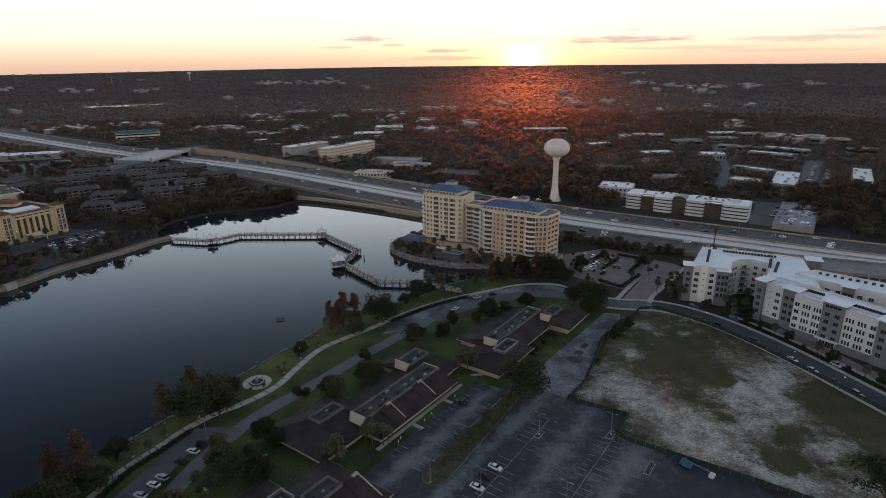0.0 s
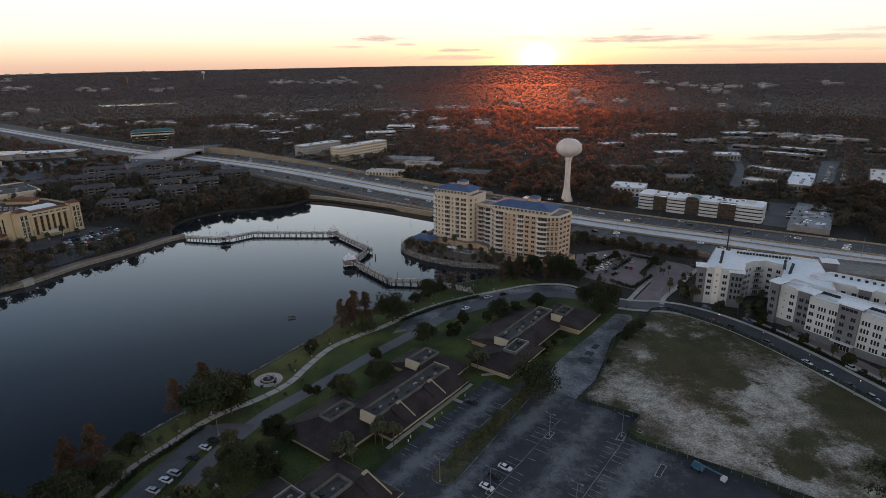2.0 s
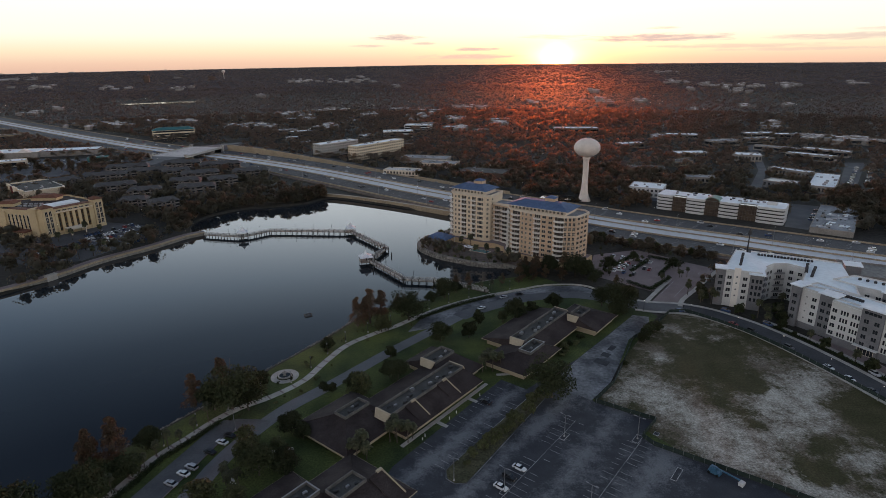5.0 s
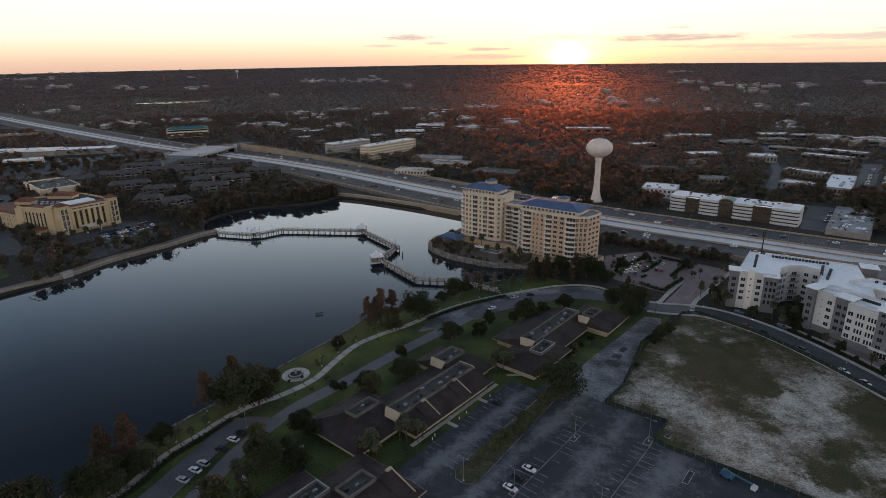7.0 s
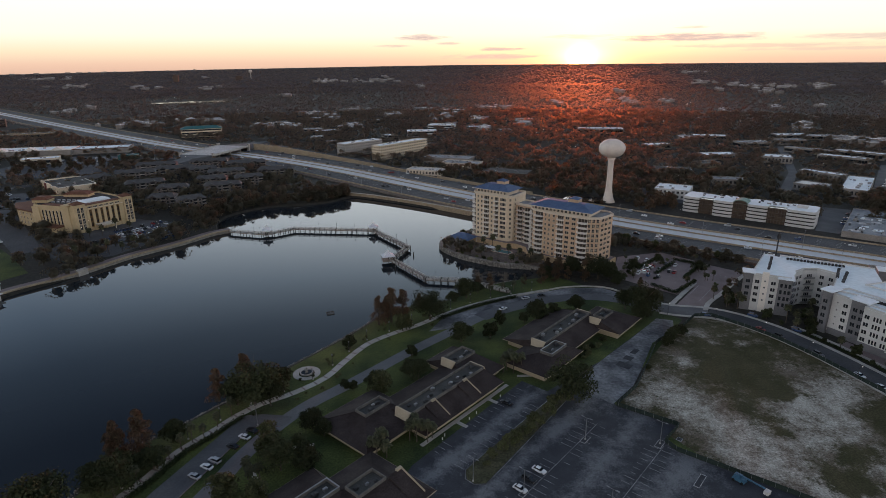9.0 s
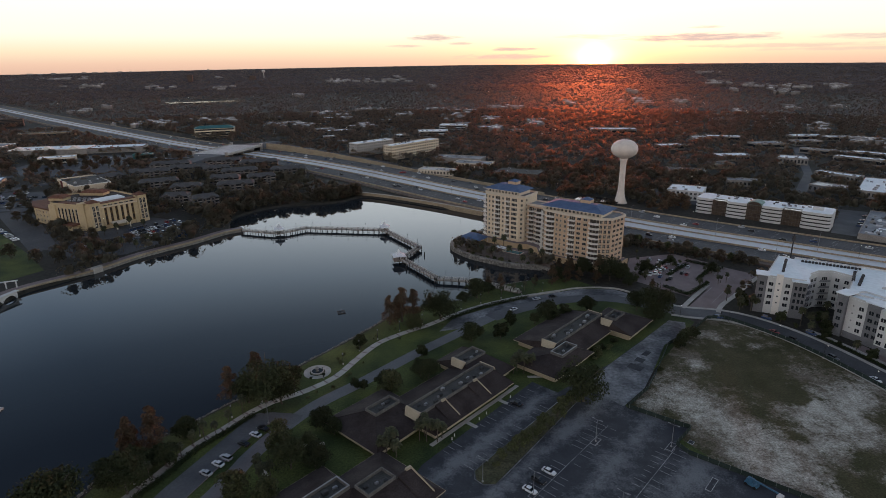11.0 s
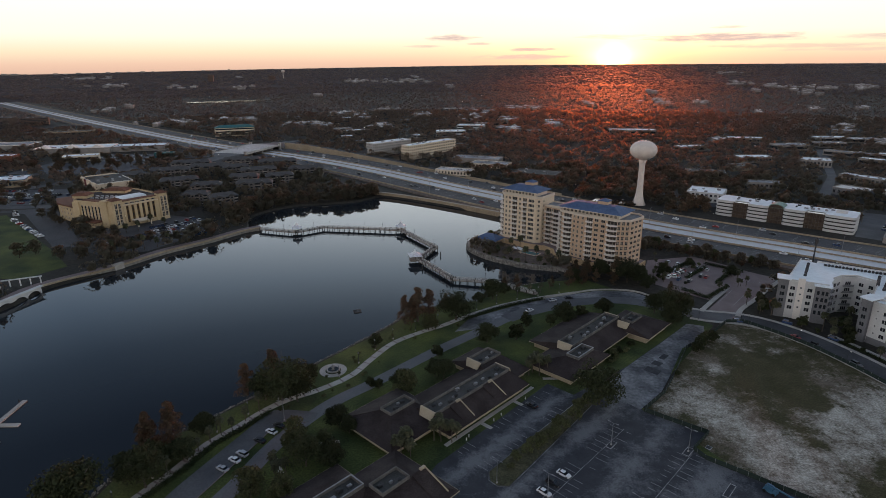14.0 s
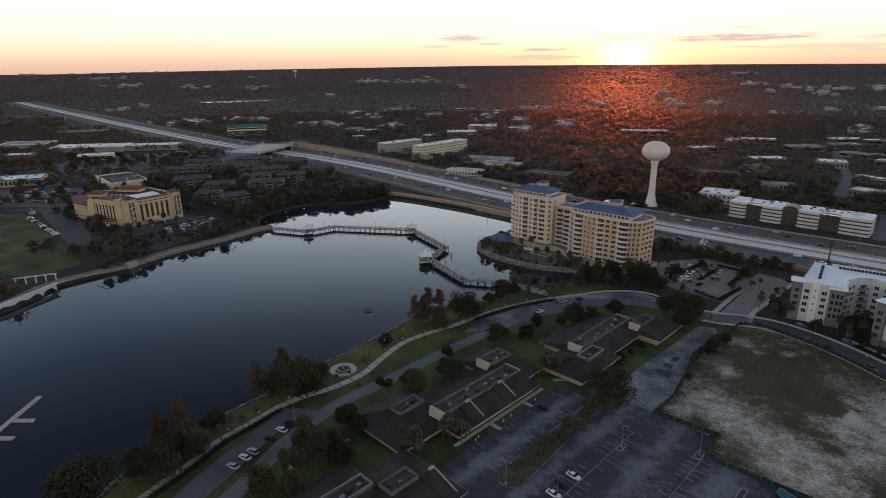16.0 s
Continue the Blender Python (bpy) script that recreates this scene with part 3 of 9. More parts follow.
# ---- building blocks ----
class Shape:
    """Collects vertices and faces of one mesh."""

    def __init__(self):
        self.v, self.f = [], []

    def add(self, verts, faces):
        n = len(self.v)
        self.v.extend(verts)
        self.f.extend([tuple(i + n for i in f) for f in faces])
        return self

    def box(self, x0, x1, y0, y1, z0, z1, turn=0.0, at=(0, 0), taper=1.0):
        c, s = math.cos(turn), math.sin(turn)
        mx, my = (x0 + x1) / 2, (y0 + y1) / 2
        vs = []
        for z, k in ((z0, 1.0), (z1, taper)):
            for x, y in ((x0, y0), (x1, y0), (x1, y1), (x0, y1)):
                x, y = mx + (x - mx) * k, my + (y - my) * k
                vs.append((at[0] + x * c - y * s, at[1] + x * s + y * c, z))
        return self.add(vs, [(3, 2, 1, 0), (4, 5, 6, 7), (0, 1, 5, 4), (1, 2, 6, 5), (2, 3, 7, 6), (3, 0, 4, 7)])

    def prism(self, poly, z0, z1):
        """A straight-sided solid over an anticlockwise outline."""
        n = len(poly)
        vs = [(x, y, z0) for x, y in poly] + [(x, y, z1) for x, y in poly]
        fs = [tuple(range(n - 1, -1, -1)), tuple(range(n, 2 * n))] + [(i, (i + 1) % n, n + (i + 1) % n, n + i) for i in range(n)]
        return self.add(vs, fs)

    def lathe(self, profile, n=12, at=(0, 0), squash=1.0, cap=True):
        vs = [(at[0] + r * math.cos(2 * math.pi * i / n), at[1] + squash * r * math.sin(2 * math.pi * i / n), z) for r, z in profile for i in range(n)]
        fs = [(k * n + i, k * n + (i + 1) % n, (k + 1) * n + (i + 1) % n, (k + 1) * n + i) for k in range(len(profile) - 1) for i in range(n)]
        if cap:
            fs += [tuple(range(n - 1, -1, -1)), tuple(range((len(profile) - 1) * n, len(profile) * n))]
        return self.add(vs, fs)

    def rod(self, a, b, r, r2=None, n=6):
        a, b = Vector(a), Vector(b)
        q = (b - a).to_track_quat("Z", "Y")
        r2 = r if r2 is None else r2
        vs = []
        for p, k in ((a, r), (b, r2)):
            vs += [tuple(p + q @ Vector((k * math.cos(2 * math.pi * i / n), k * math.sin(2 * math.pi * i / n), 0))) for i in range(n)]
        return self.add(vs, [(i, (i + 1) % n, n + (i + 1) % n, n + i) for i in range(n)] + [tuple(range(n - 1, -1, -1)), tuple(range(n, 2 * n))])

    def ribbon(self, pts, left, right, z0, z1):
        """A strip along a line, from left to right of it, with thickness. z may be a function of the point."""
        l, r = offset(pts, left), offset(pts, right)
        zf = (lambda p: z1) if not callable(z1) else z1
        zb = (lambda p: z0) if not callable(z0) else z0
        n = len(pts)
        vs = []
        for i in range(n):
            vs += [(*l[i], zf(pts[i])), (*r[i], zf(pts[i])), (*r[i], zb(pts[i])), (*l[i], zb(pts[i]))]
        fs = [(0, 3, 2, 1), (4 * n - 4, 4 * n - 3, 4 * n - 2, 4 * n - 1)]
        for i in range(n - 1):
            a, b = 4 * i, 4 * i + 4
            fs += [(a, a + 1, b + 1, b), (a + 1, a + 2, b + 2, b + 1), (a + 2, a + 3, b + 3, b + 2), (a + 3, a, b, b + 3)]
        return self.add(vs, fs)

    def mesh(self, name, mat, smooth=False):
        me = bpy.data.meshes.new(name)
        me.from_pydata(self.v, [], self.f)
        if smooth:
            me.polygons.foreach_set("use_smooth", [True] * len(me.polygons))
        me.materials.append(M[mat])
        me.update()
        return me


def offset(pts, d):
    """The line shifted d metres to its left."""
    out = []
    for i, (x, y) in enumerate(pts):
        a, b = pts[max(i - 1, 0)], pts[min(i + 1, len(pts) - 1)]
        dx, dy = b[0] - a[0], b[1] - a[1]
        k = math.hypot(dx, dy) or 1
        out.append((x - dy / k * d, y + dx / k * d))
    return out


def smooth(pts, step=6.0, closed=False):
    """A Catmull-Rom line through the points, about one point every step metres."""
    n, out = len(pts), []
    for i in range(n if closed else n - 1):
        if closed:
            p = [Vector(pts[(i + k) % n]) for k in (-1, 0, 1, 2)]
        else:
            p = [Vector(pts[min(max(i + k, 0), n - 1)]) for k in (-1, 0, 1, 2)]
        m = max(1, int((p[2] - p[1]).length / step))
        for j in range(m):
            t = j / m
            q = 0.5 * (2 * p[1] + (p[2] - p[0]) * t + (2 * p[0] - 5 * p[1] + 4 * p[2] - p[3]) * t * t + (3 * p[1] - p[0] - 3 * p[2] + p[3]) * t ** 3)
            out.append((q.x, q.y))
    if not closed:
        out.append(tuple(pts[-1]))
    return out


def along(pts, step, start=0.0):
    """Points and headings every step metres along a line."""
    out, want, done = [], start, 0.0
    for a, b in zip(pts, pts[1:]):
        d = math.hypot(b[0] - a[0], b[1] - a[1])
        while want <= done + d:
            k = (want - done) / d if d else 0
            out.append((a[0] + (b[0] - a[0]) * k, a[1] + (b[1] - a[1]) * k, math.atan2(b[1] - a[1], b[0] - a[0])))
            want += step
        done += d
    return out


def inside(x, y, poly):
    hit, j = False, len(poly) - 1
    for i in range(len(poly)):
        (xi, yi), (xj, yj) = poly[i], poly[j]
        if (yi > y) != (yj > y) and x < (xj - xi) * (y - yi) / (yj - yi) + xi:
            hit = not hit
        j = i
    return hit


def thing(name, x, y, z=0.0, turn=0.0, label="", category="", group="", kind=""):
    ob = new(name)
    ob.empty_display_size = 0.5
    ob.matrix_world = pose(x, y, z, 0, 0, math.degrees(turn))
    return tagged(ob, label, category, group, kind)


def part(name, shape, mat, parent=None, label="", m=None, soft=False):
    """One mesh object, under a thing or a part. shape: a Shape, or a mesh to share."""
    me = shape if isinstance(shape, bpy.types.Mesh) else shape.mesh(name, mat, soft)
    ob = new(name, me)
    if parent:
        ob.parent = parent
    if m is not None:
        ob.matrix_basis = m
    return tagged(ob, label)


def setting(name, shape, mat, label, category, soft=False):
    return tagged(part(name, shape, mat, soft=soft), label, category, kind="structure")


def rise(x, y):
    """The land swells towards the far horizon."""
    t = min(max((math.hypot(x, y) - 1500) / 3300, 0), 1)
    return 84.0 * t ** 1.6 * (1 - 0.34 * min(1.0, max(0.0, -x / max(y, 1.0)) / 0.75))


CLEAR = []  # places where no woodland grows: x, y, radius


def clear(x, y, r):
    CLEAR.append((x, y, r))


def clear_block(x, y, w, d, turn):
    """No trees inside a long block, nor close in front of it."""
    a = turn if w > d else turn + math.pi / 2
    n = max(1, int(max(w, d) / min(w, d) * 1.4))
    for i in range(n):
        k = (i + 0.5) / n - 0.5
        clear(x + max(w, d) * k * math.cos(a), y + max(w, d) * k * math.sin(a), min(w, d) / 2 + 3.5)


# ---- land and lake ----
WATER_Z = -1.5
LAKE = smooth([(-113, 142), (-105.4, 163.8), (-96.9, 174.5), (-83.6, 193.2), (-70, 214.9), (-60.2, 229.4), (-49.2, 245.7), (-40.5, 260.8), (-32, 273), (-16, 281.5), (-4, 286.5), (5, 295.5),
               (13, 304.5), (25, 311.5), (37, 317), (46, 324), (49.5, 333), (46, 339.5), (29, 344.5), (17.6, 351.5), (2.6, 363.5), (-7.8, 380.5), (-3.6, 398.3), (12.2, 416.3), (15.9, 467), (-26.9, 500), (-76.2, 531),
               (-98.4, 538.9), (-115.4, 518), (-143.8, 506.9), (-166.9, 499.4), (-187.9, 474.6), (-192, 450), (-184, 428), (-184, 414), (-199, 385.3), (-215.9, 361.7), (-231.5, 325.9),
               (-250, 296), (-253, 262), (-275, 215), (-330, 150), (-330, 60), (-240, 0), (-150, 20), (-120, 90)], 7.0, True)


def build_land():
    pts = [Vector(p) for p in LAKE]
    n = len(pts)
    edges = [(i, (i + 1) % n) for i in range(n)]
    for k, r in enumerate((70, 140, 210, 280, 350, 430, 520, 640, 800, 1000, 1250, 1500, 1800, 2150, 2500, 2900, 3300, 3700, 4100, 4500, 4850)):
        m = 72
        for i in range(m):
            a = 2 * math.pi * (i + 0.5 * (k % 2)) / m
            p = (r * math.cos(a), r * math.sin(a))
            if not inside(*p, LAKE) and min((p[0] - q.x) ** 2 + (p[1] - q.y) ** 2 for q in pts[:n]) > 9:
                pts.append(Vector(p))
    pts.append(Vector((0, 1)))
    from mathutils import geometry
    v, _, f, *_ = geometry.delaunay_2d_cdt(pts, edges, [], 0, 1e-4)
    s = Shape()
    s.add([(p.x, p.y, rise(p.x, p.y)) for p in v], [t for t in f if not inside(sum(v[i].x for i in t) / 3, sum(v[i].y for i in t) / 3, LAKE)])
    setting("ground", s, "woodfloor", "dark wooded ground reaching to the horizon", "ground")
    bank = Shape()
    inner = offset(LAKE + LAKE[:1], 1.6)
    for i in range(n):
        a, b = LAKE[i], LAKE[(i + 1) % n]
        c, d = inner[i], inner[(i + 1) % n]
        bank.add([(*a, 0), (*b, 0), (*d, -2.6), (*c, -2.6)], [(0, 1, 2, 3), (3, 2, 1, 0)][:1])
    setting("bank", bank, "woodfloor", "grassy bank sloping into the lake", "bank")
    w = Shape()
    w.add([(-345, -20, WATER_Z), (60, -20, WATER_Z), (60, 545, WATER_Z), (-345, 545, WATER_Z)], [(0, 1, 2, 3)])
    setting("water", w, "water", "calm dark lake mirroring the evening sky", "water")


build_land()

# the park directions: the old buildings and car parks stand at this angle
UA = math.atan2(0.769, 0.639)


def uv(u, v):
    return (0.639 * u - 0.769 * v, 180 + 0.769 * u + 0.639 * v)


# lawn round the park buildings
def flat(name, outline, z, mat, label, category, depth=0.3):
    area = sum(a[0] * b[1] - b[0] * a[1] for a, b in zip(outline, outline[1:] + outline[:1]))
    return setting(name, Shape().prism(outline if area > 0 else outline[::-1], z - depth, z), mat, label, category)


SHORE = [p for p in LAKE if p[1] < 318 and p[0] > -116 and p[1] > 120]
SHORE = sorted(SHORE, key=lambda p: p[1])
flat("lawn", [(-60, 100), *[(x + 1.2, y) for x, y in SHORE], (60, 322), (98, 284), (112, 262), (60, 190), (85, 150), (60, 100)][::-1], 0.06, "lawn", "green lawn between the lake and the street", "lawn")

STREET = smooth([(-88, 100), (-74.0, 139.5), (-70.5, 154), (-65.1, 168.8), (-55.3, 186.6), (-41.8, 202.2), (-21.2, 227.5), (-9, 241), (3, 254), (17, 268.5), (38, 282), (57, 289.3), (75, 291.2), (89, 286.5), (100, 279),
                 (112.3, 273.3), (128.2, 269.9), (139.3, 262.8), (150.5, 248.4), (158.8, 231.5), (165.8, 211.5), (171, 192), (182, 150), (196, 100)], 5.0)
near_part = [p for p in STREET if p[0] < 20]
far_part = [p for p in STREET if p[0] > 12]
setting("road", Shape().ribbon(near_part, 2.8, -3.2, -0.2, 0.10), "street", "narrow asphalt street along the lake park", "road")
setting("road", Shape().ribbon([p for p in far_part if p[0] < 100], 4.4, -4.4, -0.2, 0.104), "asphalt", "asphalt street bending round the park", "road")
setting("road", Shape().ribbon([p for p in far_part if 94 < p[0] < 134], 5.6, -5.2, -0.2, 0.106), "asphalt", "asphalt street crossing in front of the side street", "road")
setting("road", Shape().ribbon([p for p in far_part if p[0] > 128], 5.6, -5.2, -0.2, 0.112), "new_asphalt", "dark asphalt street curving past the new apartments", "road")
for side, mat in ((6.6, "concrete"), (-6.2, "concrete")):
    line = [p for p in STREET if p[0] > 104]
    setting("kerb", Shape().ribbon(line, side + 1.0, side - 1.0, 0.0, 0.24), mat, "pale concrete kerb and pavement", "kerb")
flat("parking_bay", [(-12, 249), (-5.6, 264.1), (29.4, 289.8), (63.6, 304.2), (83.3, 303.8), (93, 294), (98, 282), (89, 286.5), (75, 291.2), (57, 289.3), (38, 282), (17, 268.5), (3, 254)], 0.085, "old_asphalt", "wide worn asphalt parking bay beside the street", "car park")
setting("low_wall", Shape().ribbon(smooth([(27, 288.6), (46, 297.5), (63.6, 304.8), (83.6, 304.4), (93.8, 294.4), (99, 283.5)], 4), 0.3, -0.3, -0.1, 0.8), "concrete", "pale low wall along the parking bay", "wall")
PATH = smooth([(-107, 118), (-98.7, 138.8), (-95.1, 147.3), (-91.1, 159.7), (-84.8, 169.6), (-78.5, 180.6), (-72.2, 187.9), (-64.8, 193.3), (-58.5, 199.1), (-52, 207.2), (-46, 222.4), (-38.8, 237),
               (-26.1, 249.3), (-19.1, 254.6), (-7.1, 266.5), (4.4, 276.5), (17, 285), (32.6, 293), (52, 301)], 4.0)
walk_way = setting("pavement", Shape().ribbon(PATH, 1.5, -1.5, -0.1, 0.14), "concrete", "pale concrete promenade winding beside the lake", "pavement")
band = Shape().box(-0.3, 0.3, -1.48, 1.48, 0.14, 0.155).mesh("paving_band", "brick_paving")
for x, y, a in along(PATH, 5.5, 2.0):
    part("paving_band", band, None, walk_way, m=pose(x, y, 0, 0, 0, math.degrees(a)))
flat("parking_strip", [(-93.5, 130), (-90.6, 140.3), (-77.7, 177.0), (-75.5, 180.3), (-70, 181.0), (-64, 180.6), (-58.5, 179.5), (-59.0, 176.0), (-61.5, 173.4), (-66.0, 174.6), (-69.6, 173.6), (-71.6, 171.0), (-80.8, 140.1), (-84, 130)], 0.12, "asphalt", "narrow car park beside the promenade", "car park")
APT = [p for p in STREET if p[0] > 150]
setting("pavement", Shape().ribbon(APT, 13.6, 11.4, -0.1, 0.2), "concrete", "pale pavement in front of the apartments", "pavement")
setting("road", Shape().ribbon([p for p in APT if p[1] < 232], 19.4, 13.7, -0.1, 0.13), "brick_paving", "brick-paved drive along the apartments", "road")
flat("plaza", [(111.6, 275), (139.8, 311), (160, 340), (172.6, 328.3), (143.2, 294), (125.5, 272)], 0.09, "brick_paving", "brick-paved side street with white lines", "road")
flat("car_park", [uv(-75, -22), uv(-29.2, -6.7), uv(36, -5.1), uv(35.9, -16.9), uv(70.2, -21.7), uv(117, -23.3), uv(122, -30), uv(70, -33), uv(45, -40), (59.9, 187.1), (69.8, 180.1), (78.3, 174.5), (70.3, 165.6), (72.7, 160.8), (101.6, 139.5), (120, 100), (20, 90)],
     0.11, "lot", "worn patchy asphalt car park with faded lines", "car park")
flat("planted_island", [uv(-23, -24.2), uv(-20.5, -21.2), uv(34.5, -20.2), uv(36.1, -25.4), uv(-20.8, -29.5), uv(-23, -27)], 0.26, "verge", "kerbed planting island with shrubs in the car park", "island", 0.2)
FENCE = [(127.9, 266.1), (119.2, 265.6), (105.4, 249.7), (91.1, 237.2), (78, 212.1), (71.4, 200.3), (59.9, 187.1), (69.8, 180.1), (78.3, 174.5), (70.3, 165.6), (72.7, 160.8), (101.6, 139.5), (125, 121)]
FENCE_N = smooth([(127.9, 266.1), (134.9, 258), (145.0, 244.3), (153.3, 227), (160.0, 208), (166.7, 186), (176, 150)], 6)
flat("field", FENCE[::-1] + FENCE_N[1:], 0.05, "field", "vacant field of rough grass and bare sand", "field")
for line in ([(112, 279), (122, 292), (138, 312)], [(128, 273.5), (133, 282), (146, 296), (160, 312), (174, 327)]):
    setting("kerb", Shape().ribbon(smooth(line, 3), 1.2, -1.2, 0.0, 0.22), "concrete", "pale concrete pavement edging the side street", "kerb")
setting("kerb", Shape().ribbon(smooth([(-84, 131), (-80.6, 141), (-71.4, 171.5), (-69.3, 173.7), (-66, 174.7), (-61.5, 173.4)], 4), 0.12, -0.12, 0, 0.26), "brick_paving", "pale kerb round the car park verge", "kerb")
setting("kerb", Shape().ribbon(smooth([uv(36.5, -20.4), uv(-20, -21.0), uv(-23.2, -23.5), uv(-23.4, -27), uv(-21, -29.7), uv(36.5, -25.6)], 2.5), 0.12, -0.12, 0, 0.3), "old_asphalt", "weathered kerb of the planting island", "kerb")
flat("lane", [uv(47, -22.5), uv(70.2, -21.8), uv(100, -23.0), uv(128, -23.5), uv(131, -30.5), (103.5, 249.5), (89.5, 237.5), (76.8, 212.8), (70.2, 201), (58.8, 188)], 0.122, "old_asphalt", "worn pale asphalt lane between field and offices", "road", 0.05)
for u, v, a, b in ((74.0, -31.0, 2.2, 3.0), (81.0, -29.8, 1.9, 1.8), (88.5, -29.4, 2.6, 1.2)):
    setting("asphalt_patch", Shape().box(-a, a, -b, b, 0.105, 0.128, UA, uv(u, v)), "repair", "dark square repair in the asphalt", "road patch")


def joined(name, *pairs):
    """One mesh of several materials, from (shape, material) pairs."""
    me = bpy.data.meshes.new(name)
    vs, fs, ids = [], [], []
    for k, (s, mat) in enumerate(pairs):
        n = len(vs)
        vs += s.v
        fs += [tuple(i + n for i in f) for f in s.f]
        ids += [k] * len(s.f)
        me.materials.append(M[mat])
    me.from_pydata(vs, [], fs)
    me.polygons.foreach_set("material_index", ids)
    me.update()
    return me


def window_mesh(w, h, frame_mat="trim", glass="glass", mullions=1, bars=0, t=0.12):
    """A window seen from -y: a frame that stands proud of its wall, with dark panes set into it."""
    def lines(size, n, half):
        out = [-size / 2, -size / 2 + t]
        for i in range(n):
            c = -size / 2 + size * (i + 1) / (n + 1)
            out += [c - half, c + half]
        return out + [size / 2 - t, size / 2]
    xs, zs = lines(w, mullions, 0.05), lines(h, bars, 0.04)
    nx, nz = len(xs) - 1, len(zs) - 1
    vs, fs, ids, at = [], [], [], {}

    def vert(i, j, y):
        if (i, j, y) not in at:
            at[i, j, y] = len(vs)
            vs.append((xs[i], y, zs[j]))
        return at[i, j, y]

    def depth(i, j):
        if not (0 <= i < nx and 0 <= j < nz):
            return 0.02
        return -0.03 if i % 2 and j % 2 else -0.12
    for i in range(nx):
        for j in range(nz):
            y = depth(i, j)
            fs.append((vert(i, j, y), vert(i + 1, j, y), vert(i + 1, j + 1, y), vert(i, j + 1, y)))
            ids.append(1 if y > -0.1 else 0)
            for di, dj, (a, b), (c, d) in ((1, 0, (1, 0), (1, 1)), (-1, 0, (0, 1), (0, 0)), (0, 1, (1, 1), (0, 1)), (0, -1, (0, 0), (1, 0))):
                y2 = depth(i + di, j + dj)
                if y2 > y:
                    fs.append((vert(i + a, j + b, y), vert(i + a, j + b, y2), vert(i + c, j + d, y2), vert(i + c, j + d, y)))
                    ids.append(0)
    me = bpy.data.meshes.new("window")
    me.from_pydata(vs, [], fs)
    me.materials.append(M[frame_mat])
    me.materials.append(M[glass])
    me.polygons.foreach_set("material_index", ids)
    me.update()
    return me


def edge_pose(p0, p1, x, z, out=0.0):
    """A place x metres along the wall foot from p0 to p1, whose outer side is on the right."""
    a = math.atan2(p1[1] - p0[1], p1[0] - p0[0])
    c, s = math.cos(a), math.sin(a)
    return pose(p0[0] + x * c + out * s, p0[1] + x * s - out * c, z, 0, 0, math.degrees(a))


def put_windows(parent, p0, p1, xs, zs, me, name="window", out=0.0):
    for z in zs:
        for x in xs:
            part(name, me, None, parent, m=edge_pose(p0, p1, x, z, out))


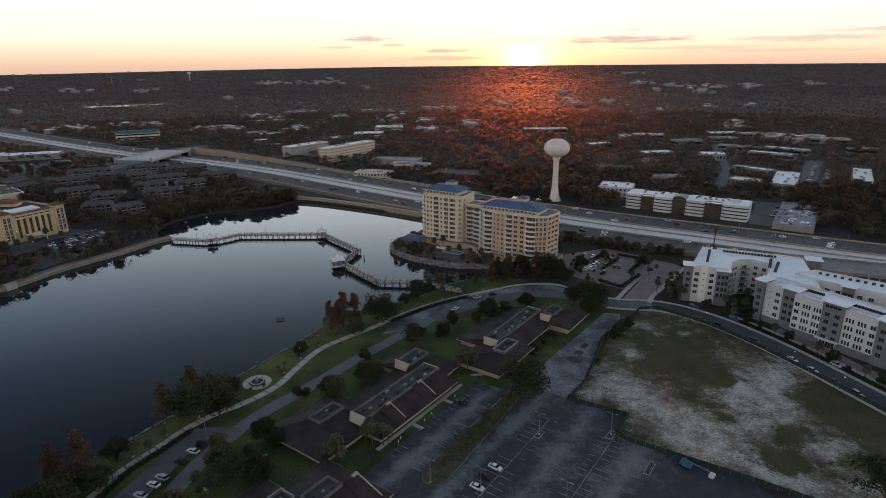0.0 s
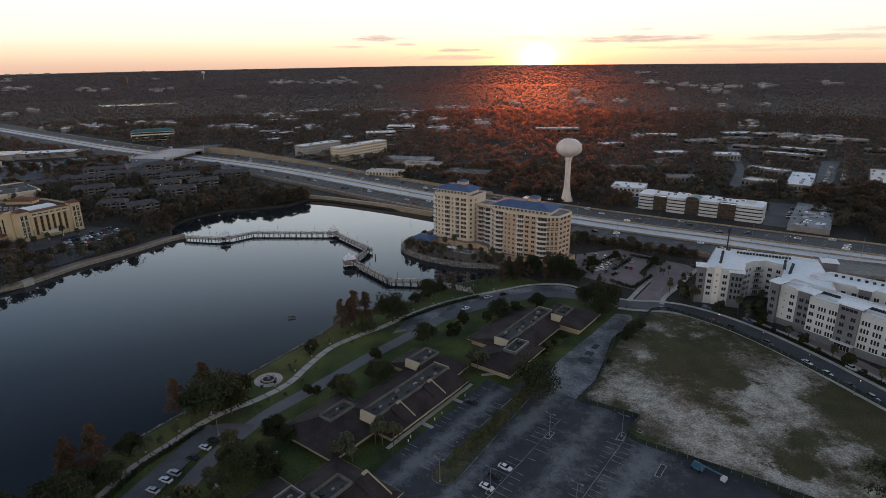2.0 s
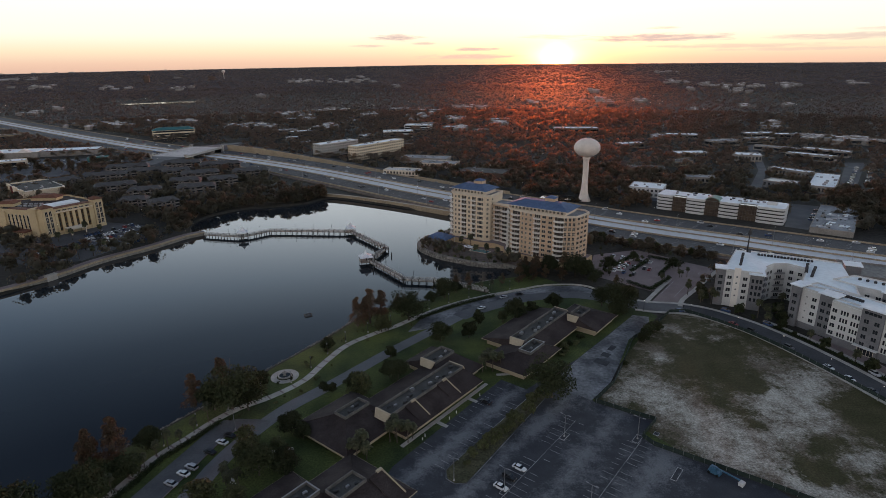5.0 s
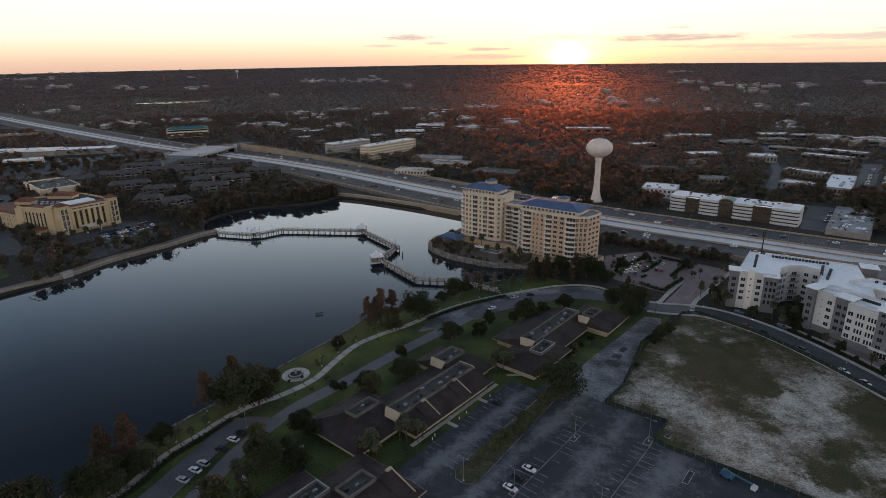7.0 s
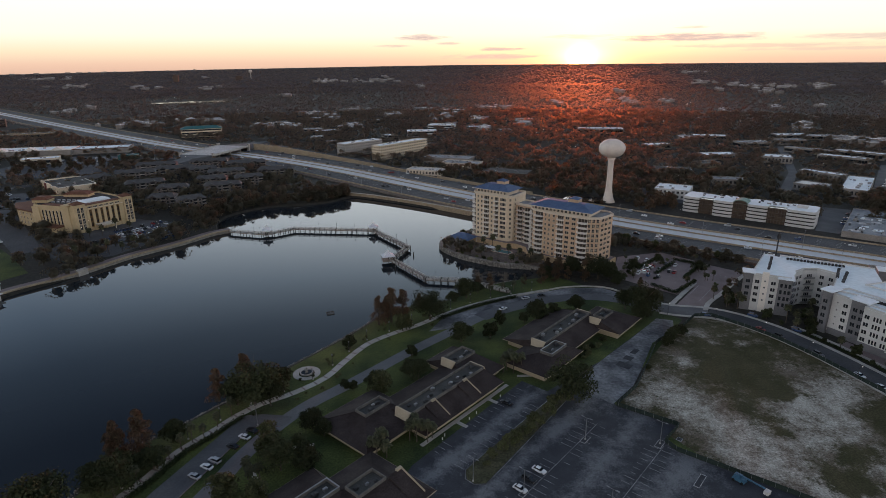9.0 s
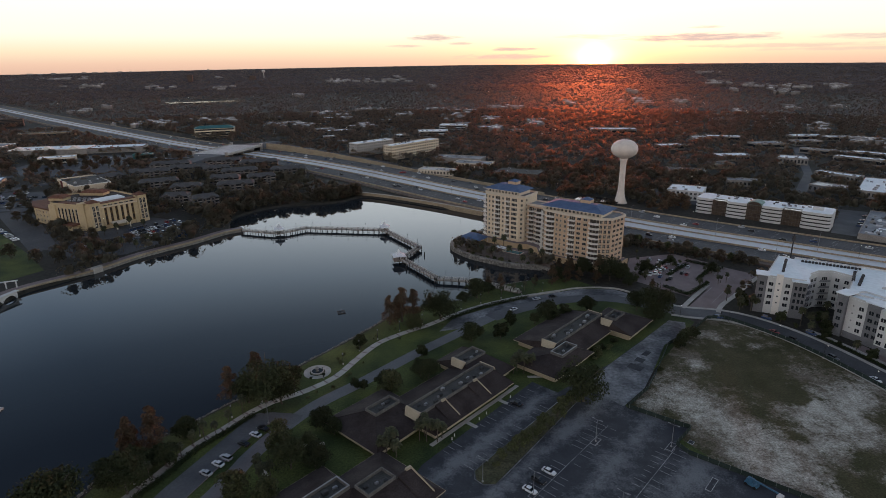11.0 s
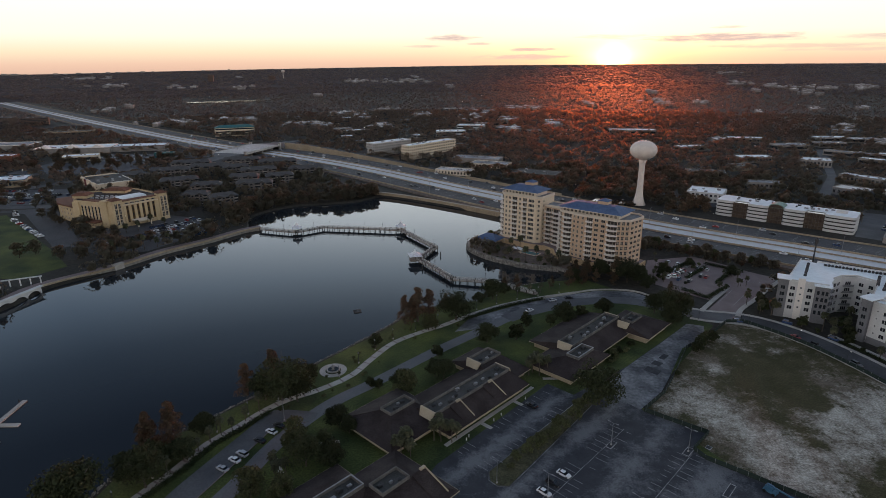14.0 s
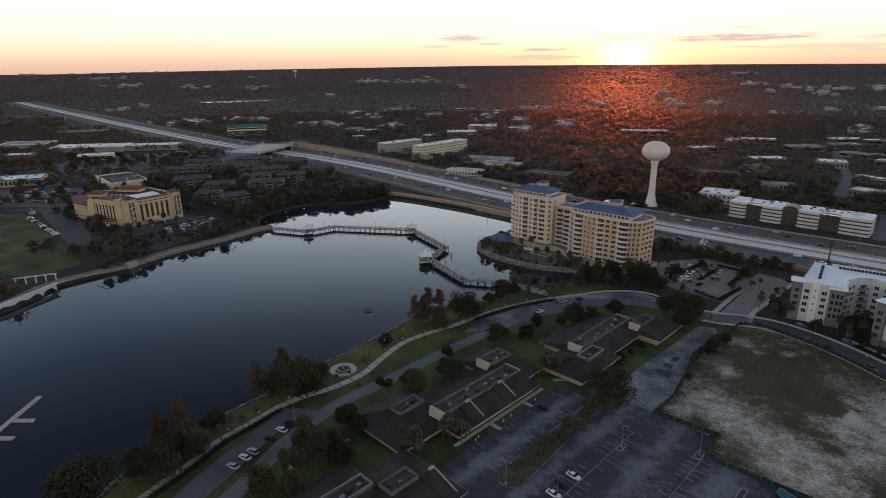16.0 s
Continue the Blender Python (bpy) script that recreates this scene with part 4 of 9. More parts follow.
# ---- brown-roofed park buildings ----
def park_building(u0, u1, v0, v1, wu0, wu1, wv0, wv1, eave=2.8, top=6.0, dormers=(), seed=1, gable=(True, True), lip=False):
    cu, cv = (u0 + u1) / 2, (v0 + v1) / 2
    t = thing("park_building", *uv(cu, cv), 0, UA, "low office building with brown shingle roof and cream fascia", "building", "park offices")
    a0, a1, b0, b1 = u0 - cu, u1 - cu, v0 - cv, v1 - cv
    w0, w1, x0, x1 = wu0 - cu, wu1 - cu, wv0 - cv, wv1 - cv
    part("wall", Shape().box(a0 + 1.6, a1 - 1.6, b0 + 1.8, b1 - 1.8, 0, eave), "cream", t, "cream wall under deep eaves")
    roof = Shape()
    roof.add([(a0, b0, eave), (a1, b0, eave), (a1, b1, eave), (a0, b1, eave), (w0 if not gable[0] else a0 + 1.5, x0, top), (w1 if not gable[1] else a1 - 1.5, x0, top),
              (w1 if not gable[1] else a1 - 1.5, x1, top), (w0 if not gable[0] else a0 + 1.5, x1, top)],
             [(0, 1, 5, 4), (1, 2, 6, 5), (2, 3, 7, 6), (3, 0, 4, 7), (4, 5, 6, 7), (3, 2, 1, 0)])
    r = part("roof", roof, "shingle", t)
    for lo, hi in ((0, 4), (1, 5), (2, 6), (3, 7)):
        a, b = Vector(roof.v[lo]), Vector(roof.v[hi])
        part("hip_cap", Shape().rod(a + Vector((0, 0, 0.03)), b + Vector((0, 0, 0.03)), 0.11, n=5), "shingle", r)
    f = Shape()
    f.box(a0 - 0.1, a1 + 0.1, b0 - 0.1, b0, eave - 0.24, eave + 0.05).box(a0 - 0.1, a1 + 0.1, b1, b1 + 0.1, eave - 0.24, eave - 0.04)
    f.box(a0 - 0.1, a0, b0, b1, eave - 0.24, eave - 0.02).box(a1, a1 + 0.1, b0, b1, eave - 0.24, eave - 0.02)
    part("fascia", f, "cream", t, "cream fascia board")
    p = Shape()
    for q in ((w0, w1, x0 - 0.25, x0 + 0.05), (w0, w1, x1 - 0.05, x1 + 0.25), (w0 - 0.25, w0 + 0.05, x0 - 0.25, x1 + 0.25), (w1 - 0.05, w1 + 0.25, x0 - 0.25, x1 + 0.25)):
        p.box(*q, top - 0.5, top + 1.1)
    part("parapet", p, "parapet", t)
    if lip:
        k = Shape()
        for q in ((w0 - .3, w1 + .3, x0 - 0.3, x0 + 0.1), (w0 - .3, w1 + .3, x1 - 0.1, x1 + 0.3), (w0 - 0.3, w0 + 0.1, x0 + .1, x1 - .1), (w1 - 0.1, w1 + 0.3, x0 + .1, x1 - .1)):
            k.box(*q, top + 1.1, top + 1.25)
        part("coping", k, "metal", t, "pale metal coping")
    part("roof_deck", Shape().box(w0 + 0.05, w1 - 0.05, x0 + 0.05, x1 - 0.05, top - 0.1, top + 0.06), "grey_shingle", t)
    rr = random.Random(seed)
    for i in range(max(3, int((w1 - w0) / 3))):
        s = rr.uniform(0.5, 0.9)
        x, y = w0 + 1.2 + (w1 - w0 - 2.4) * (i + rr.uniform(0.1, 0.9)) / max(3, int((w1 - w0) / 3)), rr.uniform(x0 + 1, x1 - 1)
        u = Shape().box(x - s, x + s, y - s * 0.7, y + s * 0.7, top + 0.06, top + 0.06 + s * 1.2)
        u.lathe([(s * 0.5, top + 0.06 + s * 1.2), (s * 0.5, top + 0.2 + s * 1.2)], 8, (x, y))
        part("roof_unit", u, "metal" if i % 2 else "dark_metal", t)
    for g, aa, sgn in ((gable[0], a0, -1), (gable[1], a1, 1)):
        if g:
            e = Shape()
            e.add([(aa + 1.4 * -sgn, x0 - 0.4, top + 1.2), (aa + 1.4 * -sgn, x1 + 0.4, top + 1.2), (aa + sgn * 0.2, x1 - 0.6, top - 1.3), (aa + sgn * 0.2, x0 + 0.2, top - 1.3),
                   (aa + 2.0 * -sgn, x0 - 0.4, top + 1.2), (aa + 2.0 * -sgn, x1 + 0.4, top + 1.2), (aa - sgn * 0.4, x1 - 0.6, top - 1.3), (aa - sgn * 0.4, x0 + 0.2, top - 1.3)],
                  [(0, 1, 2, 3), (7, 6, 5, 4), (0, 4, 5, 1), (1, 5, 6, 2), (2, 6, 7, 3), (3, 7, 4, 0)])
            part("gable", e, "cream", t, "cream gable end of the ridge")
    for d in dormers:
        x, run = d - cu, (x0 - b0)
        # a low shed dormer that juts from the front slope
        y0, y1 = x0 - 0.3, b0 + run * 0.15
        za, zb = top - 0.2, eave + (top - eave) * 0.15
        dm = Shape()
        dm.add([(x, y0, za), (x, y1, zb), (x - 5, y0, za), (x - 5, y1, zb), (x, y0, za + 0.9), (x - 5, y0, za + 0.9)], [(0, 1, 4), (2, 5, 3), (4, 1, 3, 5), (0, 4, 5, 2)])
        part("dormer", dm, "shingle", t)
        tr = Shape()
        tr.add([(x, y0, za), (x, y1, zb), (x, y1, zb + 0.35), (x, y0, za + 1.25), (x + 0.35, y0, za), (x + 0.35, y1, zb), (x + 0.35, y1, zb + 0.35), (x + 0.35, y0, za + 1.25)],
               [(0, 1, 2, 3), (7, 6, 5, 4), (3, 2, 6, 7), (0, 3, 7, 4), (1, 5, 6, 2), (0, 4, 5, 1)])
        part("dormer_trim", tr, "cream", t, "cream dormer cheek")
        hd = Shape().box(x - 1.8, x + 0.3, y0 - 0.5, y0 + 0.4, za + 0.5, za + 1.35)
        part("dormer_head", hd, "cream", t)
    win = window_mesh(1.6, 1.5, "cream")
    n = int((a1 - a0 - 6) / 4)
    put_windows(t, (a0 + 1.6, b0 + 1.8), (a1 - 1.6, b0 + 1.8), [2 + 4 * i for i in range(n)], [1.5], win)
    cx, cy = uv(cu, cv)
    clear(cx, cy, max(u1 - u0, v1 - v0) / 2 + 2)
    return t


park_building(-18, 27, -2.5, 24, -16, 25, 6.3, 12.6, dormers=(-4, 14), seed=1)
park_building(-37.5, -9, 5, 33, -26.5, -15.5, 17.5, 22.5, seed=2, gable=(False, False))
park_building(19, 37, 4, 32, 21.5, 33.5, 17.0, 23.5, seed=3, gable=(True, False))
park_building(40, 70, -14, 8, 51.5, 63, -9.2, -4, seed=4, gable=(False, False), lip=True)
park_building(57, 101, -10.3, 19, 59.5, 99, -1.6, 4.8, seed=5)
park_building(93.5, 117, -20, 3, 98.5, 108, -9.3, -4.2, seed=6, gable=(True, False), eave=3.2)
park_building(-64, -35, -22, 6, -54, -44, -10.2, -4.6, seed=7, gable=(False, False), dormers=(-38,))
park_building(-84, -52, -10, 14, -69, -55.5, -3.2, 2.2, seed=8, gable=(False, False), lip=True)


for line in ([(-63.5, 165.5), (-60, 163.6), (-56, 162.2), (-51.7, 162.2), (-47, 163.6)], [(-66, 154), (-63, 149.5), (-58.7, 142.8), (-54, 137)]):
    setting("pavement", Shape().ribbon(smooth(line, 2.0), 0.7, -0.7, 0, 0.13), "concrete", "narrow curved garden path by the park offices", "pavement")
for u0, v0, u1, v1 in ((-2, -7.5, -2, -2.5), (17, -6.8, 17, -2.5), (-20, -2.2, 30, -2.2), (38, -1.5, 52, -16)):
    setting("pavement", Shape().ribbon([uv(u0, v0), uv(u1, v1)], 0.8, -0.8, 0, 0.13 + 0.01 * (u0 == -20)), "concrete", "narrow concrete path to the park offices", "pavement")
for u, v in ((2, -5.2), (6.5, -5.0), (-11, -4.8), (-13, -5.4), (21, -5.2)):
    bo = thing("bollard", *uv(u, v), 0.06, 0, "small white bollard post on the grass", "bollard", "white bollards")
    part("shaft", Shape().lathe([(0.14, 0), (0.14, 1.0), (0.05, 1.1)], 8), "rail", bo)
    part("foot", Shape().lathe([(0.22, 0), (0.22, 0.1)], 8), "concrete", bo)


# ---- lakeside condominium tower ----
def condominium():
    ang = math.atan2(-0.586, 0.81)
    t = thing("condominium", 54.5, 354.7, 0, ang, "sand-coloured eleven-storey condominium with balconies and blue metal roof", "apartment tower")
    H0, ST = 4.0, 3.05
    floors = 9
    top = H0 + ST * floors  # main cornice
    A = [(-58, 12), (-55, 9.6), (-30, 9.6), (-27, 12.5), (-27, 29), (-58, 29)]
    Cn = [(-27.2, 16.5), (-8, 15.0), (-8, 28), (-27.2, 28)]
    B = [(-9, 5), (-6, 2), (8, -0.4), (31, 0.2), (37.5, 4.5), (40, 18), (36, 22), (-9, 22)]
    for nm, poly, z1 in (("tower_wall", A, top + 3.6), ("link_wall", Cn, top - 2), ("tower_wall", B, top)):
        # tower A catches more light: this is painted in as paler stucco
        part(nm, Shape().prism(poly, 0, z1), "condo_pale" if poly is A else "condo", t)
    # podium
    part("podium", Shape().prism([(-60, 6.5), (-30, 6.0), (-22, 9), (-13, 6), (-8, -1.5), (32, -3.2), (42, 3), (43, 21), (-60, 31)], -1.0, H0 - 0.2), "condo_base", t, "ochre podium of the tower")
    part("podium_deck", Shape().prism([(-59.5, 7), (-30, 6.5), (-22, 9.5), (-13, 6.5), (-8, -1), (32, -2.7), (41.5, 3.2), (42.5, 20.5), (-59.5, 30.5)], H0 - 0.2, H0 - 0.1), "brick_paving", t)
    # pent storey and roofs
    for nm, (x0, x1, y0, y1), z in (("pent_storey", (-56.0, -31.5, 12, 27), top + 3.6), ("pent_storey", (-6.5, 31, 2.8, 20), top)):
        part(nm, Shape().box(x0, x1, y0, y1, z, z + 3.1), "trim", t)
        zr = z + 3.1
        rf = Shape()
        e = 2.4
        ins = (y1 - y0) * 0.36
        rf.add([(x0 - e, y0 - e, zr), (x1 + e, y0 - e, zr), (x1 + e, y1 + e, zr), (x0 - e, y1 + e, zr), (x0 + ins, y0 + ins, zr + 3.0), (x1 - ins, y0 + ins, zr + 3.0), (x1 - ins, y1 - ins, zr + 3.0), (x0 + ins, y1 - ins, zr + 3.0)],
               [(3, 2, 1, 0), (0, 1, 5, 4), (1, 2, 6, 5), (2, 3, 7, 6), (3, 0, 4, 7), (4, 5, 6, 7)])
        r = part("roof", rf, "blue_roof", t, "blue standing-seam metal hip roof")
        seams = Shape()
        k = x0
        while k < x1:
            seams.add([(k, y0 - e, zr + 0.02), (k + 0.12, y0 - e, zr + 0.02), (min(max(k, x0 + ins), x1 - ins) + 0.12, y0 + ins, zr + 3.06), (min(max(k, x0 + ins), x1 - ins), y0 + ins, zr + 3.06)], [(0, 1, 2, 3)])
            k += 1.6
        part("seams", seams, "blue_roof", r)
        part("eave_board", Shape().box(x0 - e - .1, x1 + e + .1, y0 - e - 0.15, y0 - e, zr - 0.3, zr + 0.1), "trim", t)
        cx = x0 + (x1 - x0) * 0.62
        part("lift_house", Shape().box(cx - 3.2, cx + 3.2, (y0 + y1) / 2 - 1, (y0 + y1) / 2 + 4.5, zr + 1, zr + 5.0), "condo", t)
        cap = Shape()
        yc = (y0 + y1) / 2 + 1.75
        cap.add([(cx - 3.6, yc - 3.2, zr + 5.0), (cx + 3.6, yc - 3.2, zr + 5.0), (cx + 3.6, yc + 3.2, zr + 5.0), (cx - 3.6, yc + 3.2, zr + 5.0), (cx, yc, zr + 6.6)], [(3, 2, 1, 0), (0, 1, 4), (1, 2, 4), (2, 3, 4), (3, 0, 4)])
        part("cap_roof", cap, "blue_roof", t)
        pw = window_mesh(1.5, 1.9, "trim")
        put_windows(t, (x0, y0), (x1, y0), [1.6 + 2.6 * i for i in range(int((x1 - x0) / 2.6))], [z + 1.6], pw)
    # grey membrane decks behind the parapets
    for poly, z in ((A, top + 3.6), (B, top), (Cn, top - 2)):
        mx, my = sum(p[0] for p in poly) / len(poly), sum(p[1] for p in poly) / len(poly)
        part("roof_deck", Shape().prism([(mx + 0.97 * (px - mx), my + 0.97 * (py - my)) for px, py in poly], z - 0.1, z + 0.06), "grey_roof", t, "grey roof membrane behind the parapet")
    # cornices
    for poly, z in ((A, top + 3.6), (B, top), (Cn, top - 2)):
        s = Shape()
        for a, b in zip(poly, poly[1:] + poly[:1]):
            an = math.atan2(b[1] - a[1], b[0] - a[0])
            s.box(-0.1, math.dist(a, b) + 0.1, -0.35, 0.05, z - 0.5, z + 0.9, an, a)
        part("cornice", s, "trim", t, "pale cornice and parapet")
    win1, win2, win3 = window_mesh(1.4, 1.7, "trim", t=0.08), window_mesh(2.5, 1.7, "trim", mullions=1, t=0.08), window_mesh(1.6, 2.1, "trim", "glass", 1, 1, t=0.08)

    def balcony(w, d=1.7, bow=False):
        slab, rail, door = Shape(), Shape(), Shape()
        n = 7 if bow else 2
        pts = []
        for i in range(n):
            k = i / (n - 1)
            pts.append((-w / 2 + w * k, -d * (0.55 + 0.45 * math.sin(math.pi * k)) if bow else -d))
        ring = [(-w / 2, 0)] + pts + [(w / 2, 0)]
        slab.prism(ring, -0.22, 0.14)
        for a, b in zip(ring, ring[1:]):
            an = math.atan2(b[1] - a[1], b[0] - a[0])
            rail.box(0, math.dist(a, b), 0.0, 0.08, 1.0, 1.1, an, a)
            L = math.dist(a, b)
            m = max(2, int(L / 0.75))
            for i in range(m):
                rail.box(L * i / m, L * i / m + 0.09, 0.01, 0.06, 0.14, 1.0, an, a)
        door.box(-w * 0.45, w * 0.45, -0.06, 0.02, 0.14, 2.55)
        frame_bars = Shape()
        for k in (-0.45, -0.16, 0.14, 0.43):
            frame_bars.box(w * k, w * k + 0.12, -0.1, -0.05, 0.2, 2.4)
        return joined("balcony", (slab, "rail"), (rail, "rail"), (door, "balcony_glass"), (frame_bars, "trim"))

    bal_s, bal_b, bal_c = balcony(4.4, 2.0), balcony(6.6, 2.9, True), balcony(3.3, 1.9)
    fz = [H0 + ST * i for i in range(floors)]
    zc = [z + 1.5 for z in fz]
    # tower B front: two shallow facets and an end
    e0, e1, e2 = (-6, 2), (8, -0.4), (31, 0.2)
    for z in fz:
        part("balcony", bal_b, None, t, m=edge_pose(e0, e1, 4.6, z))
        part("balcony", bal_s, None, t, m=edge_pose(e1, e2, 6.0, z))
        part("balcony", bal_b, None, t, m=edge_pose(e1, e2, 20.4, z))
        part("balcony", bal_b, None, t, m=edge_pose((-9, 22), (-9, 5), 13.0, z))
        part("balcony", bal_c, None, t, m=edge_pose((-9, 22), (-9, 5), 7.6, z))
        part("balcony", bal_c, None, t, m=edge_pose((-9, 5), (-6, 2), 2.1, z))
    put_windows(t, e0, e1, [9.6, 12.4], zc, win1)
    put_windows(t, e1, e2, [10.4, 14.6], zc, win2)
    put_windows(t, e1, e2, [1.4], zc, win1)
    put_windows(t, e2, (37.5, 4.5), [1.4, 3.9, 6.4], zc, win3)
    put_windows(t, (37.5, 4.5), (40, 18), [2.5, 6.5, 10.5], zc, win2)
    # link front
    l0, l1 = (-27.2, 16.5), (-8, 15)
    for z in fz[:-1]:
        for k in (3.6, 10.4, 16.6):
            part("balcony", bal_s if k < 4 else bal_b, None, t, m=edge_pose(l0, l1, k, z))
    put_windows(t, l0, l1, [6.4], zc[:-1], win1)
    # tower A front
    q0, q1 = (-55, 9.6), (-30, 9.6)
    za = [z * 1.055 + 1.2 for z in fz]
    for z in za:
        part("balcony", bal_s, None, t, m=edge_pose(q0, q1, 8.6, z))
        part("balcony", bal_c, None, t, m=edge_pose(q0, q1, 16.6, z))
        part("balcony", bal_c, None, t, m=edge_pose((-58, 29), (-58, 12), 15, z))
        part("balcony", bal_c, None, t, m=edge_pose((-58, 12), (-55, 9.6), 1.9, z))
    put_windows(t, q0, q1, [1.8, 4.6, 12.8], [z + 1.5 for z in za], win1)
    put_windows(t, q0, q1, [21.6], [z + 1.5 for z in za], window_mesh(4.4, 2.1, "trim", mullions=3))
    put_windows(t, (-30, 9.6), (-27, 12.5), [2.1], [z + 1.5 for z in za], win1)
    put_windows(t, (-27, 12.5), (-27, 29), [2.5], [z + 1.5 for z in za], win1)
    for x, y in ((-20, 300), (20, 340), (70, 345), (30, 385), (45, 372), (85, 345), (12, 395), (100, 350)):
        clear(x, y, 20)


condominium()
flat("terrace", [(-7, 380), (3, 364), (18, 352), (30, 345), (46.5, 340.5), (52, 336), (60, 356), (46, 384), (20, 412), (-2, 398)], 0.35, "mulch", "planted pool terrace on the lake peninsula", "terrace", 1.2)
sea = smooth([(52, 334), (46.5, 339.5), (29, 343.8), (17.4, 350.8), (2.2, 362.9), (-8.4, 380.5), (-4.5, 399), (12, 417)], 5)
setting("seawall", Shape().ribbon(sea, 1.0, -0.8, -2.5, 1.5), "rock", "grey stone seawall round the peninsula", "wall")
flat("pool_deck", [(24, 372), (36, 362), (43, 369), (30, 381)], 0.40, "brick_paving", "paved deck round the pool", "terrace", 0.1)
pool = thing("swimming_pool", 32, 369, 0.36, -0.62, "turquoise swimming pool on the terrace", "pool")
part("rim", Shape().box(-7, 7, -3.2, 3.2, 0, 0.12), "trim", pool)
part("water_surface", Shape().box(-6.4, 6.4, -2.6, 2.6, 0.05, 0.16), "pool", pool, "turquoise pool water")


def pavilion(x, y, turn, w, d, h, roof, label, z=0.35):
    t = thing("pavilion", x, y, z, turn, label, "pavilion")
    for sx in (-1, 1):
        for sy in (-1, 0, 1):
            part("post", Shape().lathe([(0.18, 0), (0.15, h)], 8, (sx * (w / 2 - 0.4), sy * (d / 2 - 0.4))), "trim", t)
    r = Shape()
    e = w * 0.22
    r.add([(-w / 2, -d / 2, h), (w / 2, -d / 2, h), (w / 2, d / 2, h), (-w / 2, d / 2, h), (-w / 2 + e * 1.5, -d * 0.08, h + d * 0.26), (w / 2 - e * 1.5, -d * 0.08, h + d * 0.26), (w / 2 - e * 1.5, d * 0.08, h + d * 0.26), (-w / 2 + e * 1.5, d * 0.08, h + d * 0.26)],
          [(3, 2, 1, 0), (0, 1, 5, 4), (1, 2, 6, 5), (2, 3, 7, 6), (3, 0, 4, 7), (4, 5, 6, 7)])
    part("roof", r, roof, t)
    return t


pavilion(6, 388, -0.6, 17, 12, 4.6, "blue_roof", "open waterside pavilion with blue hip roof")
pavilion(24, 371, -0.62, 8, 4, 2.6, "canvas", "white awning pavilion beside the pool")


# ---- white apartment blocks ----
def apartments():
    t = thing("apartment_block", 160, 268, 0, 0, "white and grey five-storey apartment block with flat white roofs", "apartment block")
    O = (160, 268)

    def loc(poly):
        return [(x - O[0], y - O[1]) for x, y in poly]

    top, st = 19.0, 3.35
    W1 = loc([(148.9, 275.0), (165.0, 267.6), (184, 292), (171.5, 307)])
    BB = loc([(167.2, 270.5), (172.5, 277.5), (178.5, 281.5), (185.5, 281.5), (191, 273.5), (208, 285), (178, 303), (170, 292)])
    LK = loc([(175.5, 253.5), (192, 236.5), (199, 249), (214, 281), (203, 289)])
    W2 = loc([(172.2, 250.5), (198.5, 202.0), (209, 207.5), (184, 254.5)])
    W3 = loc([(194.5, 259), (200.4, 248.6), (217.5, 228.5), (247, 201), (258, 212), (208, 263)])
    for poly, mat in ((W1, "white_wall"), (BB, "white_wall"), (LK, "white_wall"), (W2, "white_wall"), (W3, "white_wall")):
        part("wing_wall", Shape().prism(poly, 0, top), mat, t)
        part("roof", Shape().prism(poly, top, top + 0.15 + 0.01 * len(poly)), "white_roof", t, "flat white membrane roof")
        s = Shape()
        edges = {id(W1): (0, 3), id(BB): (1, 2, 3, 5), id(LK): (0, 1, 3, 4), id(W2): (0, 1, 2, 3), id(W3): (0, 1, 2, 3, 4, 5)}[id(poly)]
        for k in edges:
            a, b = poly[k], poly[(k + 1) % len(poly)]
            s.box(0, math.dist(a, b), 0.0, 0.35, top, top + 0.9, math.atan2(b[1] - a[1], b[0] - a[0]), a)
        part("parapet", s, "white_wall", t)
    w2, w3 = window_mesh(2.1, 1.9, "white_wall", t=0.08), window_mesh(2.7, 2.0, "white_wall", mullions=2, t=0.08)
    wg = window_mesh(2.0, 1.9, "grey_wall", t=0.08)
    zs = [2.2 + st * i for i in range(5)]

    def bay(p0, p1, x0, x1, out, z1, mat, cap=False, name="bay"):
        a = math.atan2(p1[1] - p0[1], p1[0] - p0[0])
        part(name, Shape().box(x0, x1, -out, 0.5, 0, z1, a, p0), mat, t)
        if cap:
            part("roof_slab", Shape().box(x0 - 0.8, x1 + 0.8, -out - 1.0, 5.5, z1, z1 + 0.45, a, p0), "white_roof", t, "overhanging white roof slab")
            part("slab_wall", Shape().box(x0 + 0.1, x1 - 0.1, 0.5, 4.5, top, z1, a, p0), mat, t)

    # wing by the side street
    p0, p1 = W1[0], W1[1]
    L = math.dist(p0, p1)
    bay(p0, p1, -3.2, 1.2, 0.5, 19.9, "grey_wall", True)
    bay(p0, p1, 12.4, L + 0.6, 1.6, 18.9, "grey_wall", True)
    bay(p0, p1, 5.0, 8.0, 0.5, 21.0, "rail")
    put_windows(t, p0, p1, [3.1, 10.3], zs[1:], w2)
    put_windows(t, p0, p1, [6.5], [z + 0.8 for z in zs[1:]], window_mesh(0.9, 0.9, "white_wall", mullions=0), out=0.5)
    put_windows(t, p0, p1, [-1.0], zs[1:], wg, out=0.5)
    put_windows(t, p0, p1, [13.7, 15.6, 17.2], zs[1:], window_mesh(1.3, 2.2, "grey_wall", mullions=0), out=1.6)
    for z in zs[1:]:
        part("window", w2, None, t, m=edge_pose(W1[3], W1[0], 30, z))
        part("window", w2, None, t, m=edge_pose(W1[3], W1[0], 38, z))
        part("window", w3, None, t, m=edge_pose(W1[1], W1[2], 6, z))
